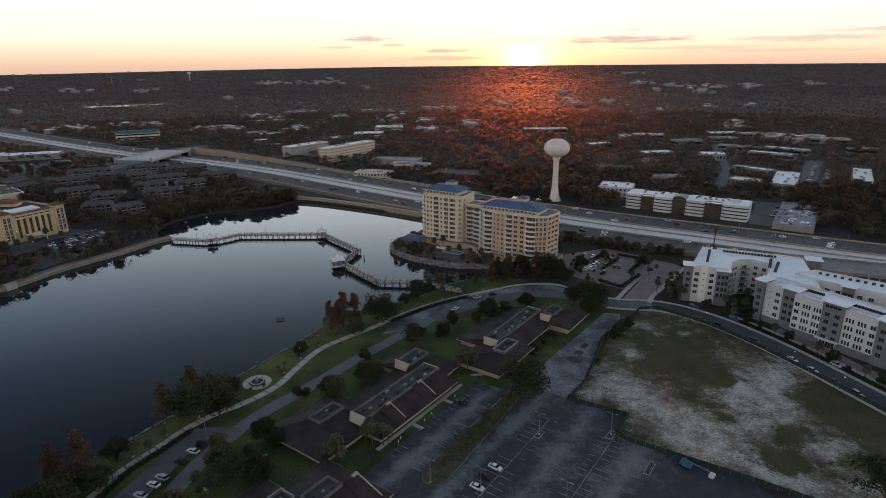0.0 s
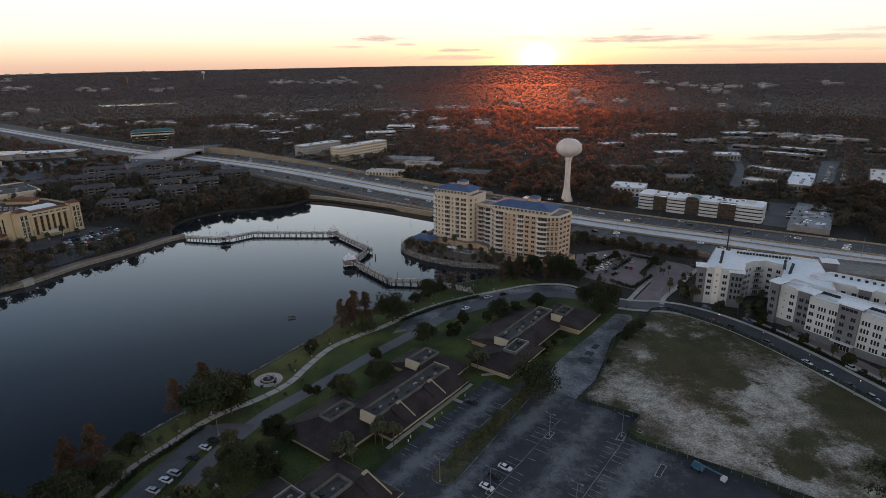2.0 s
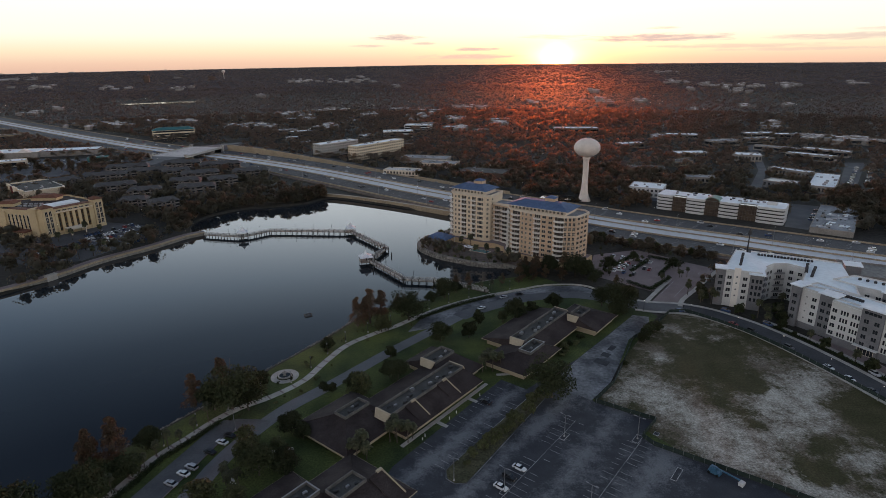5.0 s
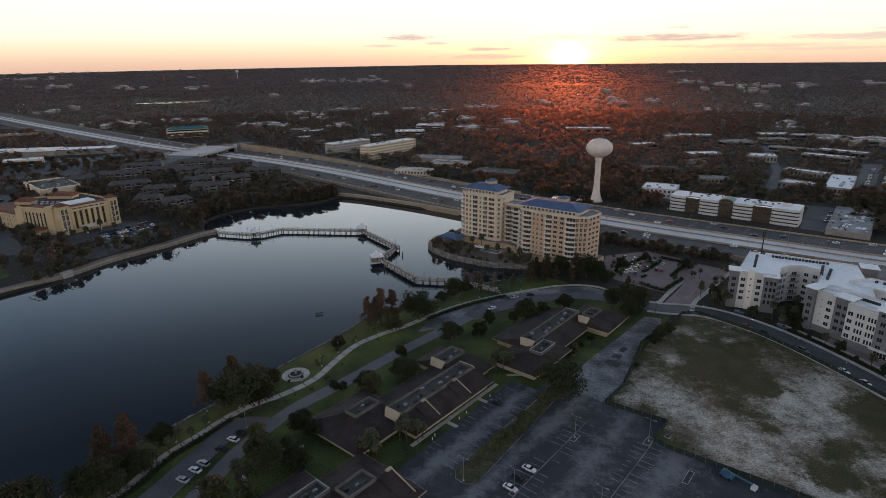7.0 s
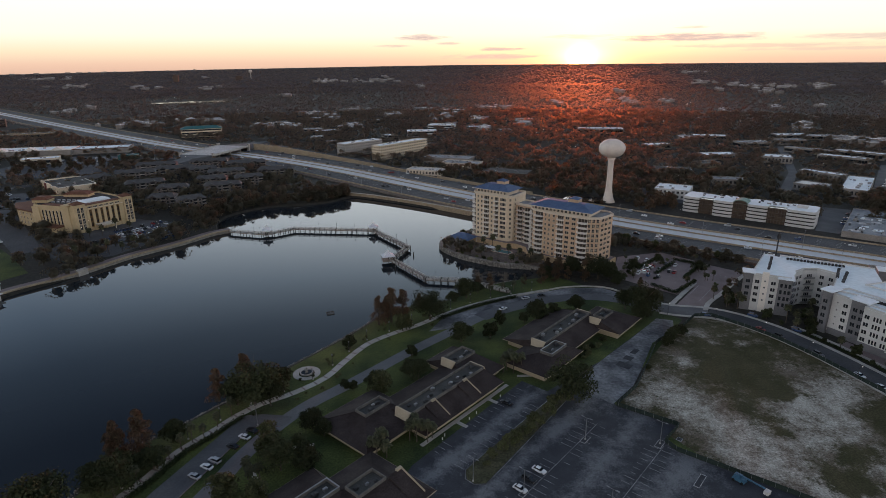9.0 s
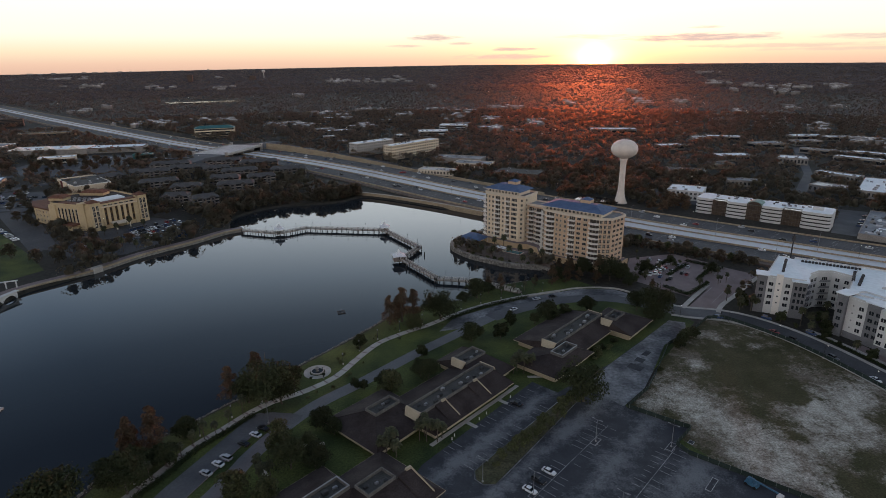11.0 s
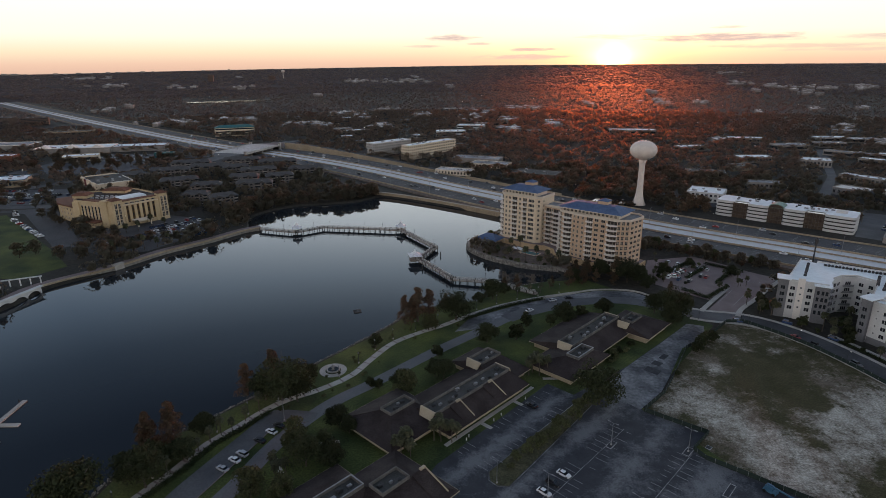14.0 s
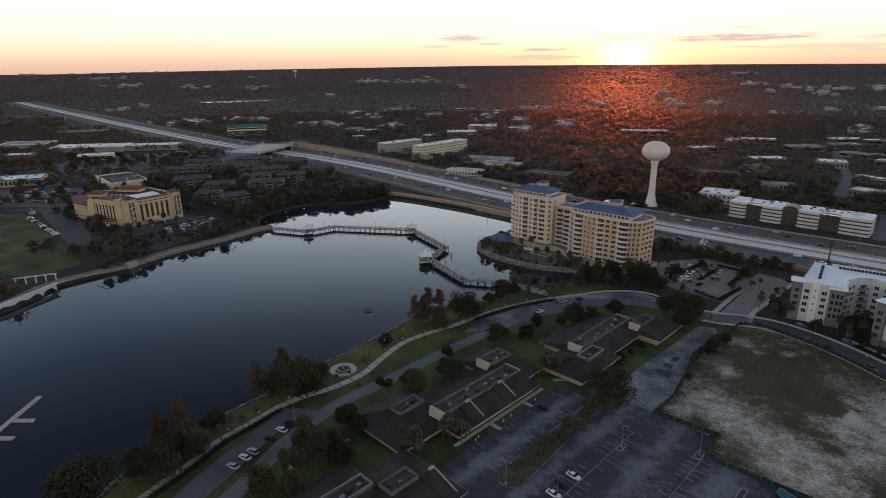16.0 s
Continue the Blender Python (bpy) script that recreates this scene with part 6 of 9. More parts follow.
for x, y, w, d, h, a, m, rf in ((474, 712, 54, 14, 7, -0.84, "white_wall", "white_roof"), (517, 748, 54, 14, 7, -0.86, "white_wall", "white_roof"), (475, 783, 62, 12, 6, -0.86, "concrete", "grey_roof"), (391, 616, 42, 13, 6, -0.95, "white_wall", "white_roof"),
                               (346, 556, 28, 20, 6, -0.9, "grey_wall", "metal"), (390, 558, 22, 78, 6, -0.65, "white_wall", "white_roof"), (244, 649, 40, 18, 5, -0.3, "cream", "grey_shingle"), (337, 747, 42, 22, 6, 0.1, "concrete", "white_roof"),
                               (396, 720, 34, 24, 7, -0.4, "white_wall", "white_roof"), (405, 936, 50, 20, 6, -0.2, "concrete", "white_roof"), (430, 850, 44, 24, 7, 0.2, "concrete", "grey_roof"), (535, 942, 50, 20, 6, 0.0, "concrete", "white_roof"),
                               (572, 925, 44, 16, 6, -0.2, "white_wall", "white_roof"), (255, 1028, 76, 22, 8, -0.1, "white_wall", "white_roof"), (640, 840, 60, 22, 7, -0.5, "concrete", "grey_roof"), (596, 900, 60, 16, 7, -0.5, "concrete", "grey_roof"),
                               (470, 555, 17, 98, 7, -0.66, "white_wall", "metal"), (492, 530, 16, 98, 6, -0.66, "concrete", "metal"), (620, 738, 40, 14, 6, -0.3, "concrete", "teal"), (655, 730, 30, 14, 6, -0.3, "concrete", "teal"),
                               (300, 690, 26, 16, 5, 0.3, "cream", "grey_shingle"), (280, 590, 30, 16, 5, -0.3, "white_wall", "grey_roof"), (290, 840, 36, 18, 6, 0.2, "concrete", "white_roof"), (500, 880, 40, 18, 6, 0.1, "concrete", "grey_roof")):
    block("low_block", x, y, w, d, h * 1.05, a, "flat_wall" if m in ("white_wall", "concrete") else m, rf, "low flat-roofed commercial block among trees", "building", 1 if m != "teal" else 0, trim="flat_wall")
for x, y, w, d, h, a, rf in ((-354, 1185, 82, 20, 9, 0.6, "grey_roof"), (-255, 1060, 67, 22, 9, 0.29, "grey_roof"), (-331, 1434, 78, 24, 9, 0.5, "white_roof"), (-204, 1171, 50, 18, 8, 0.5, "grey_roof"), (-161, 1224, 41, 18, 8, 0.0, "white_roof"), (-104, 962, 39, 24, 9, 0.56, "white_roof"),
                              (-4, 1160, 48, 20, 8, 0.3, "grey_roof"), (40, 1085, 59, 20, 8, 0.5, "white_roof"), (145, 1225, 80, 22, 8, 0.3, "white_roof"), (-85, 1527, 63, 24, 9, 0.3, "white_roof"), (13, 1462, 57, 22, 9, 0.2, "white_roof"), (91, 1044, 43, 18, 7, 0.28, "grey_roof"),
                              (-190, 905, 34, 16, 6, 0.4, "grey_roof"), (-225, 960, 40, 18, 7, 0.3, "white_roof"), (-300, 1290, 44, 18, 7, 0.4, "white_roof"), (-420, 1300, 56, 20, 8, 0.5, "grey_roof")):
    block("low_block", x, y, w * 0.5, d * 0.8, h * 0.8, a, "flat_wall", rf, "low flat-roofed commercial block among trees", "building", 2, trim="flat_wall")
# shopping strip and stores on the west side
rest = block("restaurant", -387, 568, 53, 34, 9, -0.745, "condo_pale", "grey_shingle", "cream restaurant with red entrance and dark flat roof", "restaurant", 1, trim="rail")
for x0, x1 in ((-27.5, -17), (-6, 5), (17, 27.5)):
    part("front_bay", Shape().box(x0, x1, -18.2, -16.5, 0, 10.4), "condo_pale", rest)
part("entrance_bay", Shape().box(-15, -8, -18.0, -16.6, 0, 9.6), "maroon", rest, "dark red entrance front")
part("side_bay", Shape().box(-28, -26, -14, 15, 0, 10.2), "condo_pale", rest)
bx = block("supermarket", -590, 812, 100, 38, 8, 0.24, "flat_wall", "white_roof", "long pale shopping strip with gabled fronts", "shop", 0, trim="rail")
for k in (-36, 0, 34):
    g = Shape()
    g.add([(k - 9, -21, 8), (k + 9, -21, 8), (k, -21, 13), (k - 9, -12, 8), (k + 9, -12, 8), (k, -12, 13)], [(0, 1, 2), (5, 4, 3), (0, 2, 5, 3), (1, 4, 5, 2)])
    part("front_gable", g, "rail", bx)
block("supermarket", -512, 838, 78, 34, 7, 0.28, "flat_wall", "white_roof", "pale store with a red band", "shop", 0, trim="terracotta")
block("store", -532, 737, 42, 20, 7, 0.5, "trim", "white_roof", "cream store with pale roof", "shop", 1)
block("store", -508, 574, 48, 32, 7, 0.45, "cream", "white_roof", "yellow store with blue band", "shop", 1, trim="blue_paint")
block("store", -634, 726, 34, 22, 8, 0.22, "terracotta", "white_roof", "red-fronted store with pale flat roof", "shop", 0)
block("store", -712, 838, 66, 40, 8, 0.22, "flat_wall", "grey_roof", "broad low store with a dark grey roof", "shop", 0, trim="rail")
block("fuel_station", -437, 772, 24, 12, 5.5, 0.3, "teal", "teal", "small fuel station canopy with teal band", "fuel station")
block("brick_block", -1022, 1198, 64, 20, 15, -0.38, "dull_brick", "grey_shingle", "dull brown office slab with window bands above the woods", "building", 6)
block("brick_block", -946, 1190, 50, 20, 15, 0.55, "dull_brick", "grey_shingle", "red-brown office slab with window bands above the woods", "building", 5)
# grey-roofed flats by the lake
def garden_flats(x, y, w, d, turn):
    """Three-storey flats: dark shingle gable roof, pale stucco bays and deep dark balconies between them."""
    t = thing("garden_flats", x, y, rise(x, y), turn, "three-storey block of flats with grey shingle roof", "apartment block", "flats by the lake")
    part("wall", Shape().box(-w / 2, w / 2, -d / 2 + 1.2, d / 2, 0, 8.6), "flats_stucco", t)
    n = max(3, int(w / 9))
    st = w / n
    for i in range(n):
        x0 = -w / 2 + st * i
        part("bay", Shape().box(x0, x0 + st * 0.52, -d / 2, -d / 2 + 1.4, 0, 8.6), "flats_stucco", t)
        for z in (0.3, 3.1, 5.9):
            part("balcony_opening", Shape().box(x0 + st * 0.54, x0 + st * 0.98, -d / 2 + 1.0, -d / 2 + 1.3, z, z + 2.5), "glass", t, "dark recessed balcony door")
            part("balcony_rail", Shape().box(x0 + st * 0.52, x0 + st, -d / 2 + 0.1, -d / 2 + 0.2, z - 0.2, z + 0.9), "flat_wall", t)
            part("window", Shape().box(x0 + st * 0.16, x0 + st * 0.36, -d / 2 - 0.04, -d / 2 + 0.1, z + 0.6, z + 2.0), "glass", t)
    s = Shape()
    e, r = 0.9, 3.0
    s.add([(-w / 2 - e, -d / 2 - e, 8.6), (w / 2 + e, -d / 2 - e, 8.6), (w / 2 + e, d / 2 + e, 8.6), (-w / 2 - e, d / 2 + e, 8.6), (-w / 2 + 2.5, 0, 8.6 + r), (w / 2 - 2.5, 0, 8.6 + r)],
          [(3, 2, 1, 0), (0, 1, 5, 4), (1, 2, 5), (2, 3, 4, 5), (3, 0, 4)])
    part("roof", s, "flats_shingle", t)
    for k in (-0.28, 0.22):
        g = Shape()
        c = w * k
        g.add([(c - 4, -d / 2 - 1.2, 8.5), (c + 4, -d / 2 - 1.2, 8.5), (c, -d / 2 - 1.2, 10.7), (c, -1.0, 10.7), (c - 4, -1.0, 8.7), (c + 4, -1.0, 8.7)], [(0, 1, 2), (0, 2, 3, 4), (1, 5, 3, 2), (4, 3, 5), (0, 4, 5, 1)])
        part("gable", g, "flats_shingle", t)
    clear_block(x, y, w, d, turn)


for x, y, w, d, a in ((-351, 628, 40, 14, 0.35), (-318, 655, 44, 14, 0.25), (-285, 650, 28, 14, 0.5), (-252, 634, 38, 14, 0.4), (-312, 572, 36, 14, 0.5), (-272, 548, 28, 14, 0.3), (-228, 560, 34, 14, 0.3), (-262, 506, 22, 14, 0.2), (-233, 498, 22, 14, 0.7),
                      (-379, 599, 26, 14, 0.9), (-353, 680, 44, 14, 0.3), (-300, 704, 44, 14, 0.2), (-216, 600, 28, 14, 0.4), (-252, 592, 30, 14, 0.2), (-200, 644, 38, 14, 0.2), (-250, 692, 44, 14, 0.3)):
    garden_flats(x, y, w, d, a)


# ---- motorway ----
MW = smooth([(-2346, 2241), (-1913, 2036), (-1639, 1869), (-1354, 1640), (-1030, 1375), (-472, 905), (-285, 778), (-149, 672), (9, 523), (135, 419), (199, 374), (266, 327), (420, 225), (600, 100)], 30.0)


def mz(dz):
    return lambda p: 1.5 + dz + rise(*p)


setting("embankment", Shape().ribbon(MW, 57, -33, -0.5, mz(-0.25)), "mulch", "bare earthy motorway embankment", "embankment")
setting("motorway", Shape().ribbon(MW, 51, 24, 0.5, mz(0.0)), "highway", "dark asphalt motorway lanes", "road")
setting("motorway", Shape().ribbon(MW, 23, -2.6, 0.5, mz(0.02)), "new_concrete", "pale new concrete motorway lanes, sky reflection in their colour", "road")
setting("motorway", Shape().ribbon(MW, -3.4, -27, 0.5, mz(0.04)), "highway", "dark asphalt motorway lanes", "road")
for o, h in ((51.4, 1.0), (23.5, 1.1), (12.0, 0.9), (-3.0, 1.1), (-27.4, 1.0)):
    setting("barrier", Shape().ribbon(MW, o + 0.35, o - 0.35, 0.5, mz(h)), "tan_wall", "tan concrete motorway barrier", "barrier")
lines = Shape()
for o in (46, 42.3, 38.6, 34.9, 31.2, 27.5, -7.2, -10.9, -14.6, -18.3):
    for x, y, a in along(offset([p for p in MW if -500 < p[0] < 330], o), 12.0):
        lines.box(-1.6, 1.6, -0.09, 0.09, 1.53, 1.56, a, (x, y))
tagged(part("lane_lines", lines, "paint"), "white dashed lane lines on the motorway", "lane line", kind="stuff")
lake_side = smooth([(-128, 556), (-112, 548), (-98, 542), (-76.2, 532.5), (-26.9, 501), (16, 468), (40, 448), (75, 424)], 10)
setting("retaining_wall", Shape().ribbon(lake_side, 2.5, -0.4, -2.6, 2.6), "tan_wall", "tan retaining wall between motorway and lake", "wall")
setting("wall_cap", Shape().ribbon(lake_side, 0.5, -0.7, 2.6, 2.9), "concrete", "pale coping of the retaining wall", "wall")
setting("retaining_wall", Shape().ribbon([p for p in MW if -75 < p[0] < 40], 57.5, 56.5, -0.5, 3.0), "tan_wall", "tan noise wall along the motorway", "wall")


def overpass():
    t = thing("overpass", -330, 797, 0, math.radians(79), "broad concrete road bridge over the motorway", "bridge")
    part("deck", Shape().box(-44, 44, -26, 22, 6.4, 7.8), "pale_concrete", t)
    part("railing", Shape().box(-44, 44, -26.4, -26.0, 6.2, 8.8).box(-44, 44, 22.0, 22.4, 6.2, 8.8), "concrete", t)
    for x in (-26, 0, 26):
        part("pier", Shape().box(x - 0.8, x + 0.8, -24, 20, 0, 6.4), "concrete", t)
    for s in (-1, 1):
        a, b, c, d = (s * 44, -26, 22, 7.8), (s * 62, -15, 11, 6.9), (s * 95, -9, 7, 4.4), (s * 150, -7, 6, 0.3)
        vs = []
        for x, y0, y1, z in (a, b, c, d):
            vs += [(x, y0, z), (x, y1, z), (x, y1 + 4, -0.3), (x, y0 - 4, -0.3)]
        part("ramp", Shape().add(vs, [(4 * k + i, 4 * k + (i + 1) % 4, 4 * k + 4 + (i + 1) % 4, 4 * k + 4 + i) for k in range(3) for i in (0, 1, 3)]), "asphalt", t)
    for x, y in ((-44, -26), (44, -26), (-44, 22), (44, 22)):
        part("pylon", Shape().box(x - 1.5, x + 1.5, y - 1.5, y + 1.5, 0, 10).box(x - 2, x + 2, y - 2, y + 2, 10, 10.8), "concrete", t)
    for k in range(-4, 5):
        clear(-330 + 0.19 * 36 * k, 797 + 0.98 * 36 * k, 36 if abs(k) < 3 else 18)


overpass()
ramp_line = [p for p in MW if -330 < p[0] < -70]


def ramp_z(p):
    return 1.7 + 6.0 * max(0.0, min(1.0, (-90 - p[0]) / 190)) ** 1.3


setting("slip_road", Shape().ribbon(ramp_line, 70, 58.5, -0.5, ramp_z), "highway", "slip road climbing to the bridge", "road")
setting("retaining_wall", Shape().ribbon(ramp_line, 58.4, 57.6, -0.5, lambda p: ramp_z(p) + 1.0), "tan_wall", "tan retaining wall of the slip road", "wall")
setting("road", Shape().ribbon([(-470, 560), (-430, 640), (-400, 690), (-385, 720)], 7, -7, -0.2, 0.1), "asphalt", "asphalt road by the shops", "road")
# seawall along the west shore
WEST = smooth([(-172, 425), (-182.7, 416.8), (-198, 390), (-217.8, 362.7), (-234, 328), (-256.1, 296), (-262, 262), (-290, 205)], 6)
setting("seawall", Shape().ribbon(WEST, 4.0, 1.2, -2.5, 0.5), "rock", "dark stained seawall on the far shore", "wall")
setting("wall_cap", Shape().ribbon(WEST, 4.3, 2.2, 0.2, 0.95), "tan_wall", "tan coping along the far seawall", "wall")
cap = thing("seawall_pier", -229, 331, 0, 1.1, "square concrete pier on the far seawall", "pier")
part("block", Shape().box(-3, 3, -1.5, 1.5, -2.4, 1.8), "concrete", cap)
part("cap", Shape().box(-3.3, 3.3, -1.8, 1.8, 1.8, 2.1), "concrete", cap)


def arches():
    """The arcaded stage wall on the far shore."""
    t = thing("arcade_wall", -254, 268, 0, math.radians(78), "white curved waterside wall with low arches", "wall")
    for i in range(5):
        x = -22 + 9 * i
        s = Shape()
        n = 8
        pts = [(x + 4.5 - 3.8 * math.cos(math.pi * k / n), -1.5 + 2.4 * math.sin(math.pi * k / n)) for k in range(n + 1)]
        out = [(x, -1.5), (x, 2.2), (x + 9, 2.2), (x + 9, -1.5)]
        ring = [(x, -1.5), (x, 2.4), (x + 9, 2.4), (x + 9, -1.5)] + pts[::-1]
        m = len(ring)
        off = 1.2 * abs(i - 2) ** 1.5
        s.add([(a, -1.0 - off * -0.3, b) for a, b in ring] + [(a, 0.2 + off * 0.3, b) for a, b in ring], [tuple(range(m)), tuple(range(2 * m - 1, m - 1, -1))] + [(k, m + k, m + (k + 1) % m, (k + 1) % m) for k in range(m)])
        part("arch", s, "white_wall", t)
    part("coping", Shape().box(-22.5, 23.5, -1.4, 1.4, 2.4, 2.75), "white_wall", t)
    clear(-258, 300, 26)
    p = thing("pergola", -266, 296, 0.2, math.radians(28), "white pergola beside the lake", "pergola")
    for k in range(5):
        part("column", Shape().box(-10 + 5 * k - 0.3, -10 + 5 * k + 0.3, -0.3, 0.3, 0, 4), "white_wall", p)
    part("beam", Shape().box(-11, 11, -0.5, 0.5, 4, 4.5), "white_wall", p)


arches()


# ---- boardwalk over the lake ----
DECK_Z = 0.7
WALKWAY = [(-169, 418), (-150, 413), (-139, 410.5), (-131.5, 417), (-122.4, 425), (-61.1, 419.5), (-31.4, 377), (-40.5, 352), (-16.3, 317), (5.1, 313.7), (29.6, 298)]


def boardwalk():
    t = thing("boardwalk", -61, 419, 0, 0, "long zigzag timber boardwalk on piles over the lake", "boardwalk")
    for a, b in zip(WALKWAY, WALKWAY[1:]):
        L = math.dist(a, b)
        an = math.atan2(b[1] - a[1], b[0] - a[0])
        c, s = math.cos(an), math.sin(an)
        o = (a[0] + 61, a[1] - 419)
        part("deck", Shape().box(-1.2, L + 1.2, -1.7, 1.7, DECK_Z - 0.5, DECK_Z, an, o), "wood", t)
        rails = Shape()
        for sd in (-1.65, 1.65):
            rails.box(0, L, sd - 0.07, sd + 0.07, DECK_Z + 1.05, DECK_Z + 1.19, an, o)
            rails.box(0, L, sd - 0.03, sd + 0.03, DECK_Z + 0.62, DECK_Z + 0.70, an, o)
            rails.box(0, L, sd - 0.04, sd + 0.04, DECK_Z + 0.16, DECK_Z + 0.32, an, o)
            k = 0.0
            while k < L:
                rails.box(k, k + 0.10, sd - 0.04, sd + 0.04, DECK_Z, DECK_Z + 1.1, an, o)
                k += 0.5
        part("railing", rails, "pale_wood", t, "pale timber railing")
        n = max(2, int(L / 4))
        pm = Shape().lathe([(0.24, -3.4), (0.22, DECK_Z + 1.35)], 7).mesh("post", "pile")
        for i in range(n + 1):
            for sd in (-1.75, 1.75):
                x, y = L * i / n, sd
                part("post", pm, None, t, m=pose(o[0] + x * c - y * s, o[1] + x * s + y * c, 0))
        for x, y, _ in along([a, b], 14.0, 5.0):
            lp = Shape().rod((x + 61 - 1.5 * s * 1.1, y - 419 + 1.5 * c * 1.1, DECK_Z), (x + 61 - 1.5 * s * 1.1, y - 419 + 1.5 * c * 1.1, DECK_Z + 4.2), 0.07)
            lp.box(-0.22, 0.22, -0.22, 0.22, DECK_Z + 4.2, DECK_Z + 4.6, 0, (x + 61 - 1.65 * s, y - 419 + 1.65 * c))
            part("lamp_post", lp, "dark_metal", t)


boardwalk()


def gazebo(x, y, w=6.5):
    t = thing("gazebo", x, y, DECK_Z, 0.3, "small boardwalk shelter with peaked white canvas roof", "gazebo", "boardwalk shelters")
    part("platform", Shape().box(-w / 2, w / 2, -w / 2, w / 2, -0.45, 0.04), "wood", t)
    for sx in (-1, 1):
        for sy in (-1, 1):
            part("post", Shape().lathe([(0.11, -3.6), (0.09, 2.8)], 6, (sx * w * 0.46, sy * w * 0.46)), "pile", t)
    r = Shape()
    k = w * 0.55
    prof = [(1.0, 2.7), (0.62, 3.4), (0.30, 4.6), (0.06, 6.4)]
    vs, n = [], 8
    for s_, z in prof:
        for i in range(n):
            a = 2 * math.pi * i / n + math.pi / 4
            q = (1.42 if i % 2 == 0 else 1.0) * k * s_
            vs.append((q * math.cos(a), q * math.sin(a), z if i % 2 == 0 else z + 0.15))
    r.add(vs, [(j * n + i, j * n + (i + 1) % n, (j + 1) * n + (i + 1) % n, (j + 1) * n + i) for j in range(3) for i in range(n)] + [tuple(range(3 * n, 4 * n)), tuple(range(n - 1, -1, -1))])
    part("canopy", r, "canvas", t, "white canvas peak")
    rl = Shape()
    for sx in (-1, 1):
        rl.box(sx * w * 0.47 - 0.04, sx * w * 0.47 + 0.04, -w / 2, w / 2, 0.95, 1.05).box(-w / 2, w / 2, sx * w * 0.47 - 0.04, sx * w * 0.47 + 0.04, 0.95, 1.05)
    part("railing", rl, "wood", t)


gazebo(-139.5, 413.5)
gazebo(-61, 420.5)
gazebo(-42.5, 352, 7.5)


# ---- fountain ring, float and dock ----
def fountain():
    t = thing("fountain", -60.8, 210.2, 0.06, 0, "round stone fountain with a dark basin and paved ring", "fountain")
    ring = Shape().lathe([(3.2, 0.0), (3.2, 0.14), (5.6, 0.14), (5.6, 0.0)], 40, cap=False)
    part("paved_ring", ring, "concrete", t)
    part("basin", Shape().lathe([(2.7, 0.0), (2.7, 0.75), (2.3, 0.75), (2.3, 0.3)], 32, cap=False), "concrete", t)
    part("basin_water", Shape().lathe([(2.35, 0.3), (2.3, 0.52)], 32), "water", t)
    part("pedestal", Shape().lathe([(0.7, 0.3), (0.5, 0.8), (0.3, 1.4), (0.9, 1.7), (0.95, 1.85), (0.2, 1.9), (0.15, 2.5), (0.05, 2.9)], 16), "rock", t)
    bed = Shape().lathe([(2.75, 0.0), (2.95, 0.35), (3.15, 0.0)], 40, cap=False)
    part("hedge_ring", bed, "hedge", t)


fountain()
fl = thing("float", -63.9, 273.2, WATER_Z, 0.35, "dark square fountain float moored on the lake", "float")
part("frame", Shape().box(-1.9, 1.9, -1.9, -1.5, -0.1, 0.3).box(-1.9, 1.9, 1.5, 1.9, -0.1, 0.3).box(-1.9, -1.5, -1.5, 1.5, -0.1, 0.3).box(1.5, 1.9, -1.5, 1.5, -0.1, 0.3), "pile", fl)
part("grating", Shape().box(-1.5, 1.5, -1.5, 1.5, -0.05, 0.14), "dark_metal", fl)
part("nozzle", Shape().rod((0, 0, 0.1), (0, 0, 1.6), 0.07), "metal", fl)
dk = thing("floating_dock", -173.5, 168, WATER_Z, math.radians(95), "pale floating dock with a short side finger", "dock")
part("walkway", Shape().box(-22, 15.5, -0.9, 0.9, -0.2, 0.5), "concrete", dk)
part("finger", Shape().box(-1.5, 0.3, -8.5, -0.9, -0.2, 0.48), "concrete", dk)
part("finger", Shape().box(-12, -10.2, -8.5, -0.9, -0.2, 0.48), "concrete", dk)
for k in (-9, 3, 14):
    part("post", Shape().lathe([(0.2, -2), (0.18, 1.6)], 7, (k, 1.2)), "pile", dk)
for x, y in ((-36.5, 338), (-27, 366)):
    mk = thing("mooring_post", x, y, WATER_Z - 1, 0, "dark timber mooring post standing in the lake", "post", "mooring posts")
    part("shaft", Shape().lathe([(0.35, 0), (0.32, 3.6)], 8), "pile", mk)
    part("cap", Shape().lathe([(0.36, 3.6), (0.05, 3.9)], 8), "metal", mk)


# ---- fence round the field ----
def fence():
    t = thing("fence", 78.3, 174.5, 0, 0, "dark green screened site fence round the field", "fence")
    o = (78.3, 174.5)
    for line in (FENCE, FENCE_N):
        for a, b in zip(line, line[1:]):
            L, an = math.dist(a, b), math.atan2(b[1] - a[1], b[0] - a[0])
            part("screen", Shape().box(0, L, -0.03, 0.03, 0.05, 1.85, an, (a[0] - o[0], a[1] - o[1])), "fence", t)
        pm = Shape().lathe([(0.05, 0), (0.05, 2.0)], 6).mesh("post", "metal")
        for x, y, _ in along(line, 3.2):
            part("post", pm, None, t, m=pose(x - o[0], y - o[1], 0))


fence()


